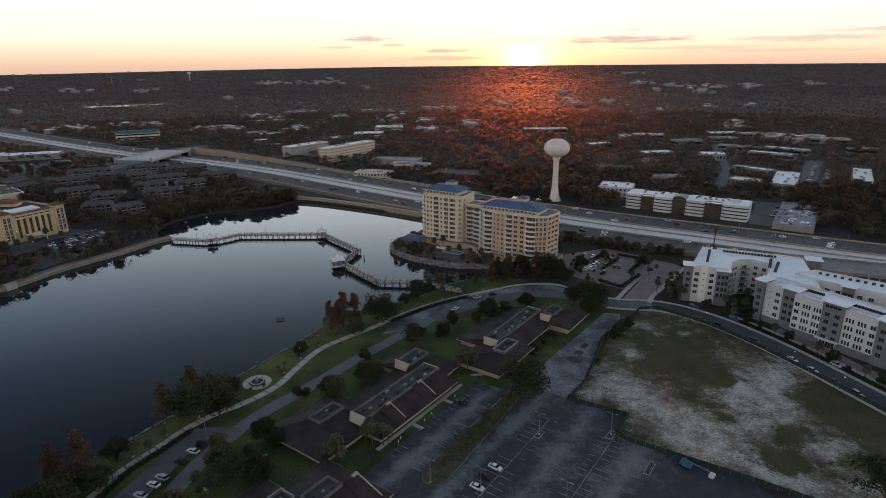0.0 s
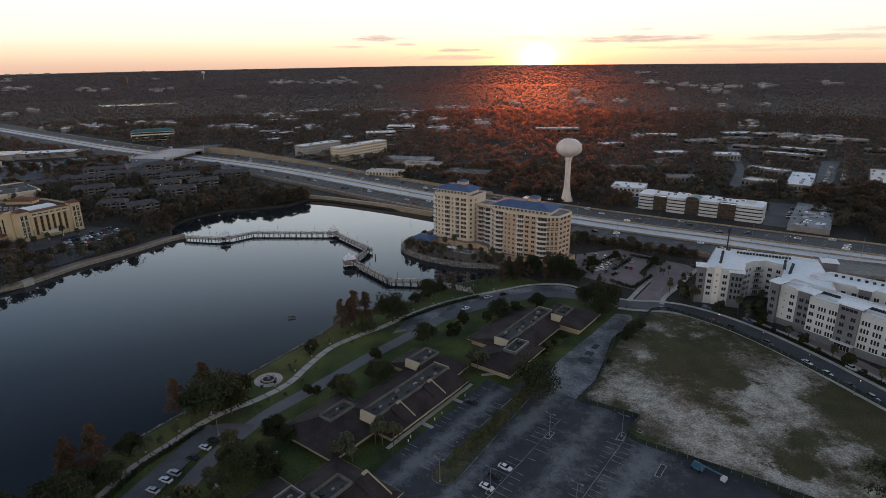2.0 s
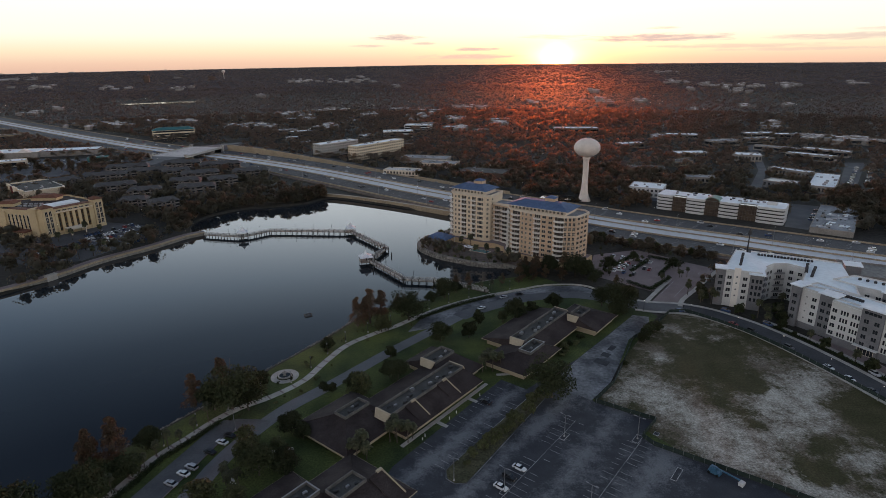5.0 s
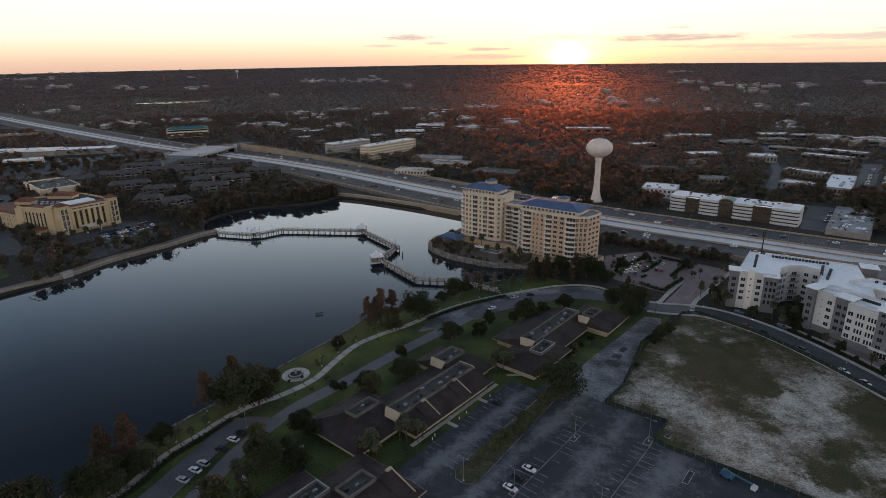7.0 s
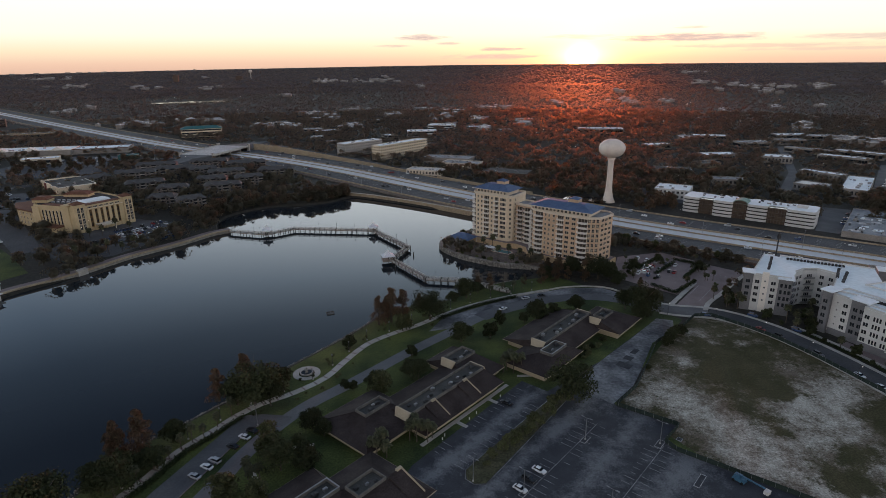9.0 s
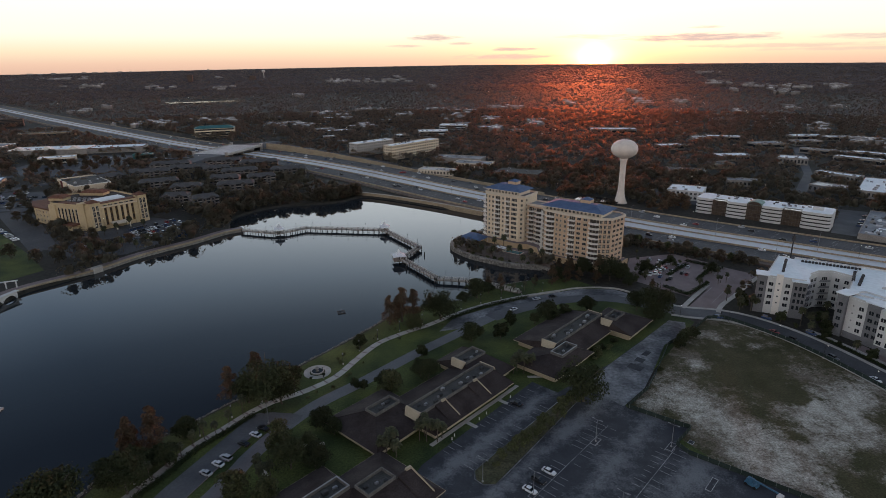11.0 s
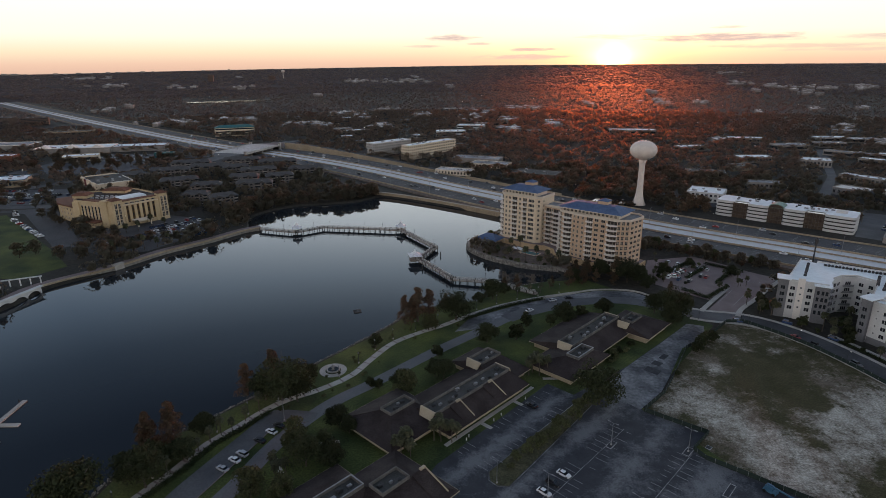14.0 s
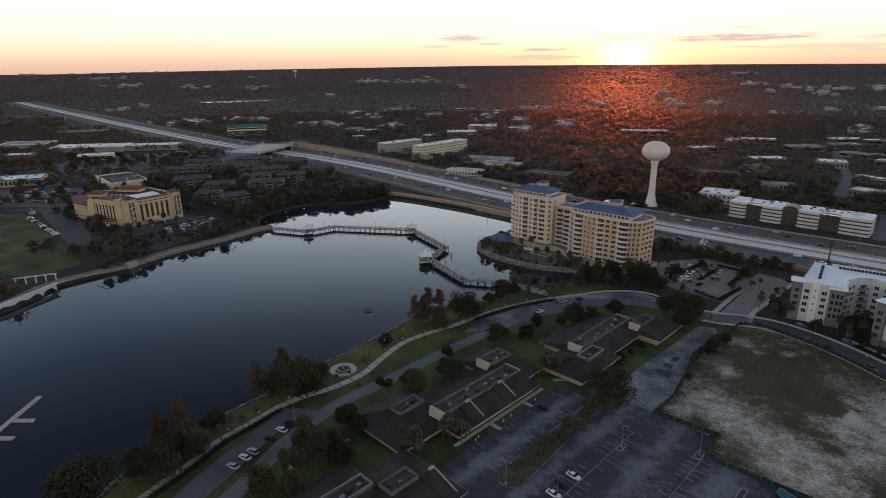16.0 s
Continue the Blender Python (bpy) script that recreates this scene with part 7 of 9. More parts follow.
# ---- parking lines ----
def stall_lines():
    me = Shape().box(-2.4, 2.4, -0.06, 0.06, 0.0, 0.012).mesh("stall_line", "paint")
    t = thing("stall_lines", *uv(0, -41), 0.112, UA, "faded white parking lines on the asphalt", "parking line", kind="structure")
    def put(u, v, a=90, k=1.0):
        part("stall_line", me, None, t, m=pose(u, v + 41, 0, 0, 0, a) @ Matrix.Diagonal((k, 1, 1, 1)))
    r = random.Random(3)
    for i in range(25):
        for v in (-38.9, -43.7):
            if r.random() < 0.85:
                put(-38 + 2.75 * i, v, 90, r.uniform(0.35, 1.0))
    put(-4.5, -41.3, 0, 14)
    for i in range(22):
        for v in (-61.4, -66.2):
            if r.random() < 0.8:
                put(-26 + 2.75 * i, v, 90, r.uniform(0.3, 1.0))
    put(3, -63.8, 0, 12)
    for i in range(20):
        if r.random() < 0.8:
            put(-22 + 2.75 * i, -8.2, 90, r.uniform(0.4, 0.9))
        if r.random() < 0.7:
            put(-20 + 2.75 * i, -18.4, 90, r.uniform(0.4, 0.9))
    for i in range(16):
        put(-35 + 2.75 * i, -84, 90, r.uniform(0.4, 1.0))


stall_lines()
for u, v, a, b in ((18, -42.3, 2.2, 1.0), (31.8, -62.4, 2.4, 1.1), (38.5, -66.5, 1.0, 0.9), (-17, -40.6, 1.6, 0.9), (22, -78.5, 3.4, 0.9)):
    isle = thing("lamp_island", *uv(u, v), 0.1, UA, "small painted traffic island on the asphalt", "traffic island", "car park islands")
    part("kerb", Shape().box(-a, a, -b, -b + 0.16, 0, 0.16).box(-a, a, b - 0.16, b, 0, 0.16).box(-a, -a + 0.16, -b + 0.16, b - 0.16, 0, 0.16).box(a - 0.16, a, -b + 0.16, b - 0.16, 0, 0.16), "paint", isle)
    part("filling", Shape().box(-a + 0.16, a - 0.16, -b + 0.16, b - 0.16, 0, 0.1), "lot", isle)
pl = thing("street_lines", 140, 305, 0.1, math.radians(52), "white lane lines on the brick side street", "lane line", kind="structure")
for v in (-4, 3):
    part("lane_line", Shape().box(-22, 2, v - 0.08, v + 0.08, 0.0, 0.015), "paint", pl)
for i in range(12):
    part("lane_line", Shape().box(22 + 0.01 * i, 26, -13 + 2.6 * i, -12.85 + 2.6 * i, 0.0, 0.015), "paint", pl)


# ---- cars ----
CAR_COLOURS = {"white": (0.72, 0.73, 0.74), "silver": (0.42, 0.43, 0.45), "black": (0.012, 0.012, 0.014), "grey": (0.10, 0.105, 0.115), "blue": (0.03, 0.06, 0.14), "red": (0.25, 0.02, 0.02)}
for k, c in CAR_COLOURS.items():
    M["car_" + k] = material("car_paint_" + k, c, tuple(v * 0.92 for v in c), 0.3, 0.8, 6.0, 0.0, 0.1, spec=0.6, detail=0.03)


def car(colour, suv=False, near=True):
    h = 1.75 if suv else 1.45
    t = thing("car", 0, -60, 0, 0, f"parked {colour} {'sport utility car' if suv else 'saloon car'} on asphalt", "car")
    b = Shape()
    sec = [(-2.3, 0.45, 0.75, 0.78), (-2.1, 0.30, 0.95, 0.88), (-0.9, 0.25, 0.98, 0.91), (0.9, 0.25, 0.95, 0.91), (1.9, 0.28, 0.86, 0.86), (2.3, 0.42, 0.66, 0.72)]
    vs = []
    for x, z0, z1, w in sec:
        z0 = z0 if near else 0.0
        z1 += 0.12 if suv else 0
        vs += [(x, -w, z0), (x, w, z0), (x, w, z1 - 0.1), (x, w - 0.12, z1), (x, -w + 0.12, z1), (x, -w, z1 - 0.1)]
    n = len(sec)
    b.add(vs, [(5, 4, 3, 2, 1, 0), tuple(6 * (n - 1) + i for i in range(6))] + [(6 * k + i, 6 * k + (i + 1) % 6, 6 * k + 6 + (i + 1) % 6, 6 * k + 6 + i) for k in range(n - 1) for i in range(6)])
    part("body", b, "car_" + colour, t)
    zb = 1.06 if suv else 0.94
    x0, x1, x2, x3 = ((-2.15, -1.75, 0.35, 1.05) if suv else (-1.75, -1.0, 0.35, 1.1))
    g = Shape()
    g.add([(x0, -0.78, zb), (x0, 0.78, zb), (x3, 0.78, zb), (x3, -0.78, zb), (x1, -0.62, h - 0.06), (x1, 0.62, h - 0.06), (x2, 0.62, h - 0.06), (x2, -0.62, h - 0.06)],
          [(0, 1, 2, 3), (4, 7, 6, 5), (0, 4, 5, 1), (1, 5, 6, 2), (2, 6, 7, 3), (3, 7, 4, 0)])
    part("cabin", g, "car_glass", t, "dark car windows")
    part("roof", Shape().box(x1 - 0.05, x2 + 0.05, -0.64, 0.64, h - 0.07, h, taper=0.95), "car_" + colour, t)
    wheel = Shape()
    wheel.rod((0, -0.11, 0), (0, 0.11, 0), 0.33, n=12)
    hub = Shape().rod((0, -0.13, 0), (0, 0.13, 0), 0.19, n=8).mesh("rim", "metal")
    wm = wheel.mesh("wheel", "tyre")
    for x in (-1.4, 1.4) if near else ():
        for y in (-0.82, 0.82):
            w = part("wheel", wm, None, t, m=pose(x, y, 0.33))
            if near:
                part("rim", hub, None, w)
    for y in (-0.6, 0.6) if near else ():
        part("headlight", Shape().box(2.2, 2.32, y - 0.16, y + 0.16, 0.52, 0.66), "trim", t)
        part("tail_light", Shape().box(-2.32, -2.2, y - 0.16, y + 0.16, 0.55, 0.72), "red", t)
    return t


CARS = {(c, s): car(c, s) for c, s in (("white", False), ("white", True), ("silver", False), ("silver", True), ("black", True), ("black", False), ("grey", True), ("grey", False), ("blue", True), ("red", False))}


FAR_CARS = {k: car(*k, False) for k in CARS}


FAR_SPOTS = {k: [] for k in CARS}


def place_car(key, x, y, turn, z=0.12, group=""):
    if math.hypot(x, y) > 560:
        FAR_SPOTS[key].append(pose(x, y, z, 0, 0, math.degrees(turn)))
        return
    c = copy_thing((CARS if math.hypot(x, y) < 300 else FAR_CARS)[key], pose(x, y, z, 0, 0, math.degrees(turn)))
    if group:
        c["group"] = group


def joined_copies(name, label, category, pairs):
    """Many far copies of models, given as (model, matrices), joined into one mesh."""
    vs, fs, ids, mats, n = [], [], [], [], 0
    for model, places in pairs:
        for piece in model.children:
            co = np.empty(len(piece.data.vertices) * 3)
            piece.data.vertices.foreach_get("co", co)
            co = np.c_[co.reshape(-1, 3), np.ones(len(co) // 3)]
            faces = [tuple(p.vertices) for p in piece.data.polygons]
            mat = piece.data.materials[0]
            if mat not in mats:
                mats.append(mat)
            for m in places:
                vs.append((co @ np.array(m).T)[:, :3])
                fs += [tuple(i + n for i in f) for f in faces]
                ids += [mats.index(mat)] * len(faces)
                n += len(co)
    me = bpy.data.meshes.new(name)
    me.from_pydata(np.concatenate(vs), [], fs)
    for mat in mats:
        me.materials.append(mat)
    me.polygons.foreach_set("material_index", ids)
    me.update()
    tagged(new(name, me), label, category, kind="stuff")


V90 = UA + math.pi / 2
for key, (u, v) in zip((("white", False), ("black", True), ("white", False)), ((-5.6, -38.9), (-11.2, -38.6), (-16.4, -39.0))):
    place_car(key, *uv(u, v), V90 + math.pi, group="cars in the large car park")
place_car(("black", False), *uv(18.6, -9.6), V90)
for key, x, y in ((("white", False), -71.6, 167), (("black", False), -73.9, 162), (("silver", True), -77.0, 154.6), (("white", False), -78.3, 151.6), (("silver", False), -80.3, 147.2), (("black", False), -70.2, 170.6)):
    place_car(key, x, y, math.radians(155), group="cars beside the promenade")
street_a = along([p for p in STREET if p[0] > 20 and p[0] < 80], 9.0, 4)
for i, (x, y, a) in enumerate(street_a):
    if i in (0, 2, 3):
        n = offset([(x, y), (x + math.cos(a), y + math.sin(a))], 5.5 if i else 0.0)[0]
        place_car((("white", False), ("grey", False), ("silver", False), ("black", False))[i], *n, a, group="cars on the street")
keys = list(CARS)
rc = random.Random(11)
for x, y, a in along([p for p in STREET if p[0] > 118], 9.5, 3):
    if rc.random() < 0.62:
        n = offset([(x, y), (x + math.cos(a), y + math.sin(a))], -4.0)[0]
        place_car(rc.choice(keys), *n, a, group="cars parked along the curved street")
    if rc.random() < 0.3:
        n = offset([(x, y), (x + math.cos(a), y + math.sin(a))], 9.0)[0]
        place_car(rc.choice(keys), *n, a, 0.12, group="cars by the apartments")
for o, n in ((48, 9), (40.5, 12), (36.5, 12), (29, 12), (-5, 9), (-9, 9), (-13, 9), (-17, 10)):
    line = offset([p for p in MW if -560 < p[0] < 360], o)
    for x, y, a in along(line, 70.0 + 13 * (n % 4), rc.uniform(0, 60)):
        k = rc.uniform(0, 30)
        place_car(rc.choice(keys), x + k * math.cos(a), y + k * math.sin(a), a + (math.pi if o > 0 else 0), 1.56, "motorway traffic")


def rows_of_cars(x, y, turn, rows, n, fill, gap=16.0, group="cars in a distant car park"):
    c, s = math.cos(turn), math.sin(turn)
    for r in range(rows):
        for i in range(n):
            if rc.random() < fill:
                a, b = 2.9 * (i - n / 2), gap * (r - rows / 2)
                place_car(rc.choice(keys), x + a * c - b * s, y + a * s + b * c, turn + math.pi / 2, 0.12, group)


flat("car_park", [(-292, 372), (-252, 350), (-228, 362), (-205, 418), (-222, 446), (-262, 458), (-300, 410)], 0.08, "highway", "hotel car park beside the lake", "car park")
rows_of_cars(-240, 428, 0.95, 4, 14, 0.75, 9)
rows_of_cars(-258, 392, 0.95, 2, 11, 0.6, 13)
rows_of_cars(-222, 405, 0.95, 1, 9, 0.7)
setting("promenade", Shape().ribbon(WEST, 1.2, -4.2, -0.2, 0.35), "brick_paving", "broad paved promenade on the far shore", "pavement")
flat("car_park", [(-428, 462), (-382, 482), (-284, 376), (-296, 364), (-392, 458)], 0.09, "highway", "narrow car lot between lawn and hotel", "car park")
rows_of_cars(-395, 464, -0.83, 1, 9, 0.6)
rows_of_cars(-350, 420, -0.66, 1, 26, 0.5)
flat("road", [(-560, 470), (-380, 492), (-340, 500), (-340, 490), (-382, 480), (-560, 456)], 0.1, "asphalt", "street between the stores and the lawn", "road")
flat("car_park", [(-500, 545), (-410, 556), (-368, 500), (-460, 480)], 0.075, "asphalt", "store car park with trees", "car park")
rows_of_cars(-436, 518, 0.05, 4, 24, 0.62, 12)
setting("road", Shape().ribbon(smooth([(-523, 629), (-512, 665), (-488, 689), (-464, 707), (-435, 738), (-406, 767), (-366, 779)], 15), 6, -6, -0.1, 0.125), "asphalt", "pale asphalt road past the shops", "road")
setting("road", Shape().ribbon(smooth([(-640, 640), (-550, 680), (-480, 745), (-435, 795), (-400, 830)], 15), 9, -9, -0.1, 0.12), "asphalt", "broad road leading to the bridge", "road")
flat("car_park", [(97, 318), (121, 294), (142, 311), (161, 339), (150, 353), (137, 367), (106, 358), (99, 338)], 0.07, "brick_paving", "condominium car park with planting strips", "car park")
rows_of_cars(126, 340, -0.6, 3, 10, 0.5, 13)
rows_of_cars(112, 340, 0.9, 1, 6, 0.9)
flat("car_park", [(160, 560), (215, 580), (250, 540), (225, 500), (180, 510)], 0.07, "asphalt", "car park behind the motorway", "car park")
flat("car_park", [(268, 418), (316, 489), (334, 479), (280, 408)], 0.07, "asphalt", "office car park", "car park")
rows_of_cars(305, 455, 0.9, 1, 14, 0.35)
flat("car_park", [(-560, 640), (-420, 640), (-420, 800), (-560, 790)], 0.07, "asphalt", "shopping strip car park", "car park")
rows_of_cars(-490, 760, 0.1, 4, 20, 0.45)
flat("car_park", [(-560, 500), (-420, 500), (-420, 560), (-560, 540)], 0.07, "asphalt", "store car park", "car park")
rows_of_cars(-455, 540, 0.1, 3, 16, 0.5)
flat("lawn", [(-440, 442), (-404, 453), (-294, 360), (-262, 330), (-275, 305), (-420, 330)], 0.07, "lawn", "open green lawn by the far shore", "lawn")
flat("car_park", [(387, 534), (396, 523), (527, 689), (505, 692)], 0.07, "asphalt", "yard between low blocks", "car park")
rows_of_cars(458, 612, 0.9, 2, 40, 0.42, 14)
flat("road", [(300, 533), (312, 532), (383, 648), (480, 850), (468, 852), (374, 649)], 0.08, "asphalt", "street among the low blocks", "road")


# ---- poles and lamps ----
def street_lamp(h=8.0, arms=1, lit=False, mat="metal", label="grey steel street lamp with a flat head"):
    t = thing("street_lamp", 0, -70, 0, 0, label, "street lamp")
    part("pole", Shape().lathe([(0.16, 0), (0.13, 0.4), (0.10, h * 0.6), (0.07, h)], 8), mat, t)
    part("base", Shape().lathe([(0.3, 0), (0.3, 0.5), (0.2, 0.6)], 10), "concrete", t)
    for i in range(arms):
        s = 1 if i == 0 else -1
        part("arm", Shape().rod((0, 0, h - 0.05), (s * 1.5, 0, h + 0.1), 0.05), mat, t)
        k = 0.10 if lit else 0.45
        part("head", Shape().box(s * 1.5 - k, s * 1.5 + k, -0.13, 0.13, h + 0.02, h + 0.2), "lamp_white" if lit else mat, t)
    return t


LAMP2, LAMP1, LAMPP = street_lamp(8.5, 2), street_lamp(5.5, 1, True, "dark_metal", "dark street lamp with a lit head"), street_lamp(4.6, 0, mat="dark_metal", label="dark post lamp beside the promenade")
part("lantern", Shape().lathe([(0.12, 4.6), (0.26, 4.75), (0.22, 5.2), (0.04, 5.4)], 10), "metal", LAMPP)
tall = street_lamp(13, 1)
for u, v in ((18, -42.3), (-17, -40.6), (-50, -42), (31.8, -62.4), (-8, -63.8), (-22.5, -26)):
    copy_thing(LAMP2, pose(*uv(u, v), 0.1, 0, 0, math.degrees(UA) + 90))
copy_thing(LAMP2, pose(-69.5, 174.2, 0.1, 0, 0, 20))
for x, y, a in along(offset(PATH, 3.0), 13.0, 12.0):
    copy_thing(LAMPP, pose(x, y, 0.05, 0, 0, 0))
for x, y, a in along(offset([p for p in STREET if p[0] > 105], -7.5), 22.0, 4.0):
    copy_thing(LAMP1, pose(x, y, 0.1, 0, 0, math.degrees(a) + 90))
for x, y, a in along(offset([p for p in MW if -420 < p[0] < 340], -27.6), 62.0, 20.0):
    copy_thing(tall, pose(x, y, 1.5, 0, 0, math.degrees(a) + 90))
for x, y, a in along(offset([p for p in MW if -420 < p[0] < 340], 12.0), 62.0, 40.0):
    copy_thing(tall, pose(x, y, 1.5, 0, 0, math.degrees(a) + 90))
mast = thing("sign_mast", 189, 326, 0, 0.4, "dark steel mast with fittings beside the motorway", "mast")
part("pole", Shape().lathe([(0.45, 0), (0.35, 26)], 10), "dark_metal", mast)
part("fitting", Shape().box(-0.9, 0.9, -0.5, 0.5, 22, 25), "dark_metal", mast)
lift = thing("boom_lift", *uv(29.5, -87.5), 0.1, math.radians(-52), "blue boom lift parked beside the site fence", "machine")
part("chassis", Shape().box(-1.9, 1.9, -1.1, 1.1, 0.5, 1.3, taper=0.9), "blue_paint", lift)
part("turret", Shape().box(-1.6, 0.6, -0.9, 0.9, 1.3, 2.3, taper=0.85), "blue_paint", lift)
part("boom", Shape().box(-1.0, 7.5, -0.2, 0.2, 2.1, 2.5), "blue_paint", lift)
part("basket", Shape().box(7.4, 8.8, -0.9, 0.9, 0.9, 2.0), "white_wall", lift)
for x in (-1.3, 1.3):
    for y in (-1.1, 1.1):
        part("wheel", Shape().rod((x, y - 0.15, 0.45), (x, y + 0.15, 0.45), 0.45, n=12), "tyre", lift)


# ---- trees ----
def cards(centres, normals, sizes, rng):
    """Small leaf cards at the centres, turned about their normals. Returns vertices and quads."""
    n = len(centres)
    nn = normals / np.linalg.norm(normals, axis=1)[:, None]
    ref = rng.normal(size=(n, 3))
    a = np.cross(nn, ref)
    a /= np.linalg.norm(a, axis=1)[:, None]
    b = np.cross(nn, a)
    s = sizes[:, None]
    k = rng.uniform(0.55, 1.0, (n, 1))
    v = np.stack([centres - a * s * 0.5 - b * s * k * 0.3, centres + a * s * 0.15 - b * s * k * 0.5, centres + a * s * 0.5 + b * s * k * 0.1, centres - a * s * 0.1 + b * s * k * 0.5], 1)
    return v.reshape(-1, 3)


def card_mesh(name, v, mat):
    n = len(v) // 4
    me = bpy.data.meshes.new(name)
    me.vertices.add(4 * n)
    me.vertices.foreach_set("co", v.astype(np.float32).ravel())
    me.loops.add(4 * n)
    me.loops.foreach_set("vertex_index", np.arange(4 * n, dtype=np.int32))
    me.polygons.add(n)
    me.polygons.foreach_set("loop_start", np.arange(0, 4 * n, 4, dtype=np.int32))
    me.update(calc_edges=True)
    me.validate()
    me.materials.append(M[mat])
    return me


def crown(rng, lumps, per, size, height, radius, base, shape="round"):
    """Leaf cards round a few lumps that make up an uneven crown."""
    out = []
    for i in range(lumps):
        if shape == "cone":
            h = rng.uniform(0, 1) ** 0.8
            r = radius * (1 - h) ** 0.6 * rng.uniform(0.2, 0.9)
            z = base + h * height
            lr = radius * (0.19 + 0.25 * (1 - h)) * rng.uniform(0.8, 1.15)
        else:
            h = rng.uniform(0.12, 0.92)
            r = radius * math.sqrt(max(0.05, 1 - (2 * h - 0.9) ** 2)) * rng.uniform(0.25, 0.78)
            z = base + h * height
            lr = radius * rng.uniform(0.30, 0.46)
        a = rng.uniform(0, 2 * math.pi)
        c = np.array([r * math.cos(a), r * math.sin(a), z])
        d = rng.normal(size=(per, 3))
        d /= np.linalg.norm(d, axis=1)[:, None]
        d[:, 2] = np.where(d[:, 2] < -0.35, -d[:, 2], d[:, 2])
        p = c + d * lr * rng.uniform(0.6, 1.06, (per, 1)) * np.array([1, 1, 0.85])
        out.append(cards(p, d + rng.normal(size=(per, 3)) * 0.6, rng.uniform(0.6, 1.3, per) * size, rng))
    return np.concatenate(out)


def trunk_shape(rng, h, r, reach):
    s = Shape()
    x = y = 0.0
    pts = [(0, 0, 0)]
    for i in range(3):
        x, y = x + rng.uniform(-0.3, 0.3), y + rng.uniform(-0.3, 0.3)
        pts.append((x, y, h * (i + 1) / 3))
    for i, (a, b) in enumerate(zip(pts, pts[1:])):
        s.rod(a, b, r * (1 - 0.22 * i), r * (1 - 0.22 * (i + 1)), 8)
    for k in range(6):
        an = 2 * math.pi * k / 6 + rng.uniform(-0.4, 0.4)
        st = pts[1 + k % 3]
        en = (st[0] + reach * 0.6 * math.cos(an), st[1] + reach * 0.6 * math.sin(an), st[2] + reach * rng.uniform(0.5, 0.9))
        s.rod(st, en, r * 0.42, r * 0.12, 5)
    return s


def tree(name, seed, h, radius, mat, label, shape="round", size=0.64, lumps=32, per=118, base_k=0.12):
    rng = np.random.default_rng(seed)
    t = thing(name, 0, -80, 0, 0, label, "tree")
    part("trunk", trunk_shape(rng, h * (0.55 if shape == "round" else 0.75), 0.035 * h, radius * (1.0 if shape == "round" else 0.3)), "bark", t)
    part("crown", card_mesh("crown", crown(rng, lumps, per, size, h * (1 - base_k), radius, h * base_k, shape), mat), None, t)
    return t


def palm(seed, h):
    rng = np.random.default_rng(seed)
    t = thing("palm_tree", 0, -80, 0, 0, "slender palm with a tuft of drooping fronds", "palm tree")
    s = Shape()
    bend = rng.uniform(-0.4, 0.4)
    for i in range(4):
        s.rod((bend * (i / 4) ** 2, 0, h * i / 4), (bend * ((i + 1) / 4) ** 2, 0, h * (i + 1) / 4), 0.20 - 0.02 * i, 0.18 - 0.02 * i, 7)
    part("trunk", s, "bark", t)
    f = Shape()
    for i in range(84):
        a, up = rng.uniform(0, 2 * math.pi), rng.uniform(-1.0, 1.4)
        L = rng.uniform(1.4, 2.3)
        d = Vector((math.cos(a), math.sin(a), 0))
        side = Vector((-d.y, d.x, 0))
        p = Vector((bend, 0, h))
        prev = None
        for k in range(5):
            q = k / 4
            c = p + d * L * q * math.cos(up * 0.8) + Vector((0, 0, L * (q * math.sin(up) - 0.55 * q * q)))
            w = 0.52 * math.sin(math.pi * (0.15 + 0.8 * q)) + 0.03
            cur = (c - side * w + Vector((0, 0, -0.12 * w / 0.3)), c, c + side * w + Vector((0, 0, -0.12 * w / 0.3)))
            if prev:
                f.add([tuple(v) for v in (*prev, *cur)], [(0, 1, 4, 3), (1, 2, 5, 4)])
            prev = cur
    part("fronds", f, "frond", t)
    return t


OAKS = [tree("oak_tree", 21 + i, h, r, m, l, size=0.70, lumps=34 if r > 6 else 26, per=136 if r > 6 else 96) for i, (h, r, m, l) in enumerate(((12.5, 8.6, "leaf", "broad dark green oak on the lawn"), (10.5, 6.6, "leaf", "round dark green oak beside the car park"), (13.5, 9.6, "leaf", "large spreading oak with dark leaves"),
                                                                           (9.0, 5.6, "leaf_light", "light green leafy tree on the grass"), (6.5, 3.0, "leaf", "small round clipped tree")))]
CYPRESS = [tree("cypress_tree", 41 + i, h, r, m, l, "cone", 0.52, 38, 92, 0.05) for i, (h, r, m, l) in enumerate(((16, 4.9, "leaf_rust", "tall rust-coloured bald cypress by the water"), (13.5, 4.6, "leaf_rust", "rust-brown bald cypress on the shore"), (13, 4.2, "leaf", "narrow green cypress by the water")))]
PALMS = [palm(61 + i, h) for i, h in enumerate((7.0, 8.5, 5.8))]
SHRUB = [tree("shrub", 71 + i, h, r, m, l, size=0.42, lumps=9, per=70, base_k=0.05) for i, (h, r, m, l) in enumerate(((3.0, 2.3, "leaf_shrub", "leafy light green shrub in the planting"), (2.2, 1.9, "leaf", "low dark green shrub")))]
FAR_OAK = tree("oak_tree", 91, 11.0, 7.0, "canopy", "round dark green tree seen far off", size=1.35, lumps=18, per=32)
FAR_RUST = tree("cypress_tree", 92, 12.0, 5.6, "leaf_rust", "rust-brown tree seen far off", "round", 1.05, 16, 42, 0.06)
rt = random.Random(77)


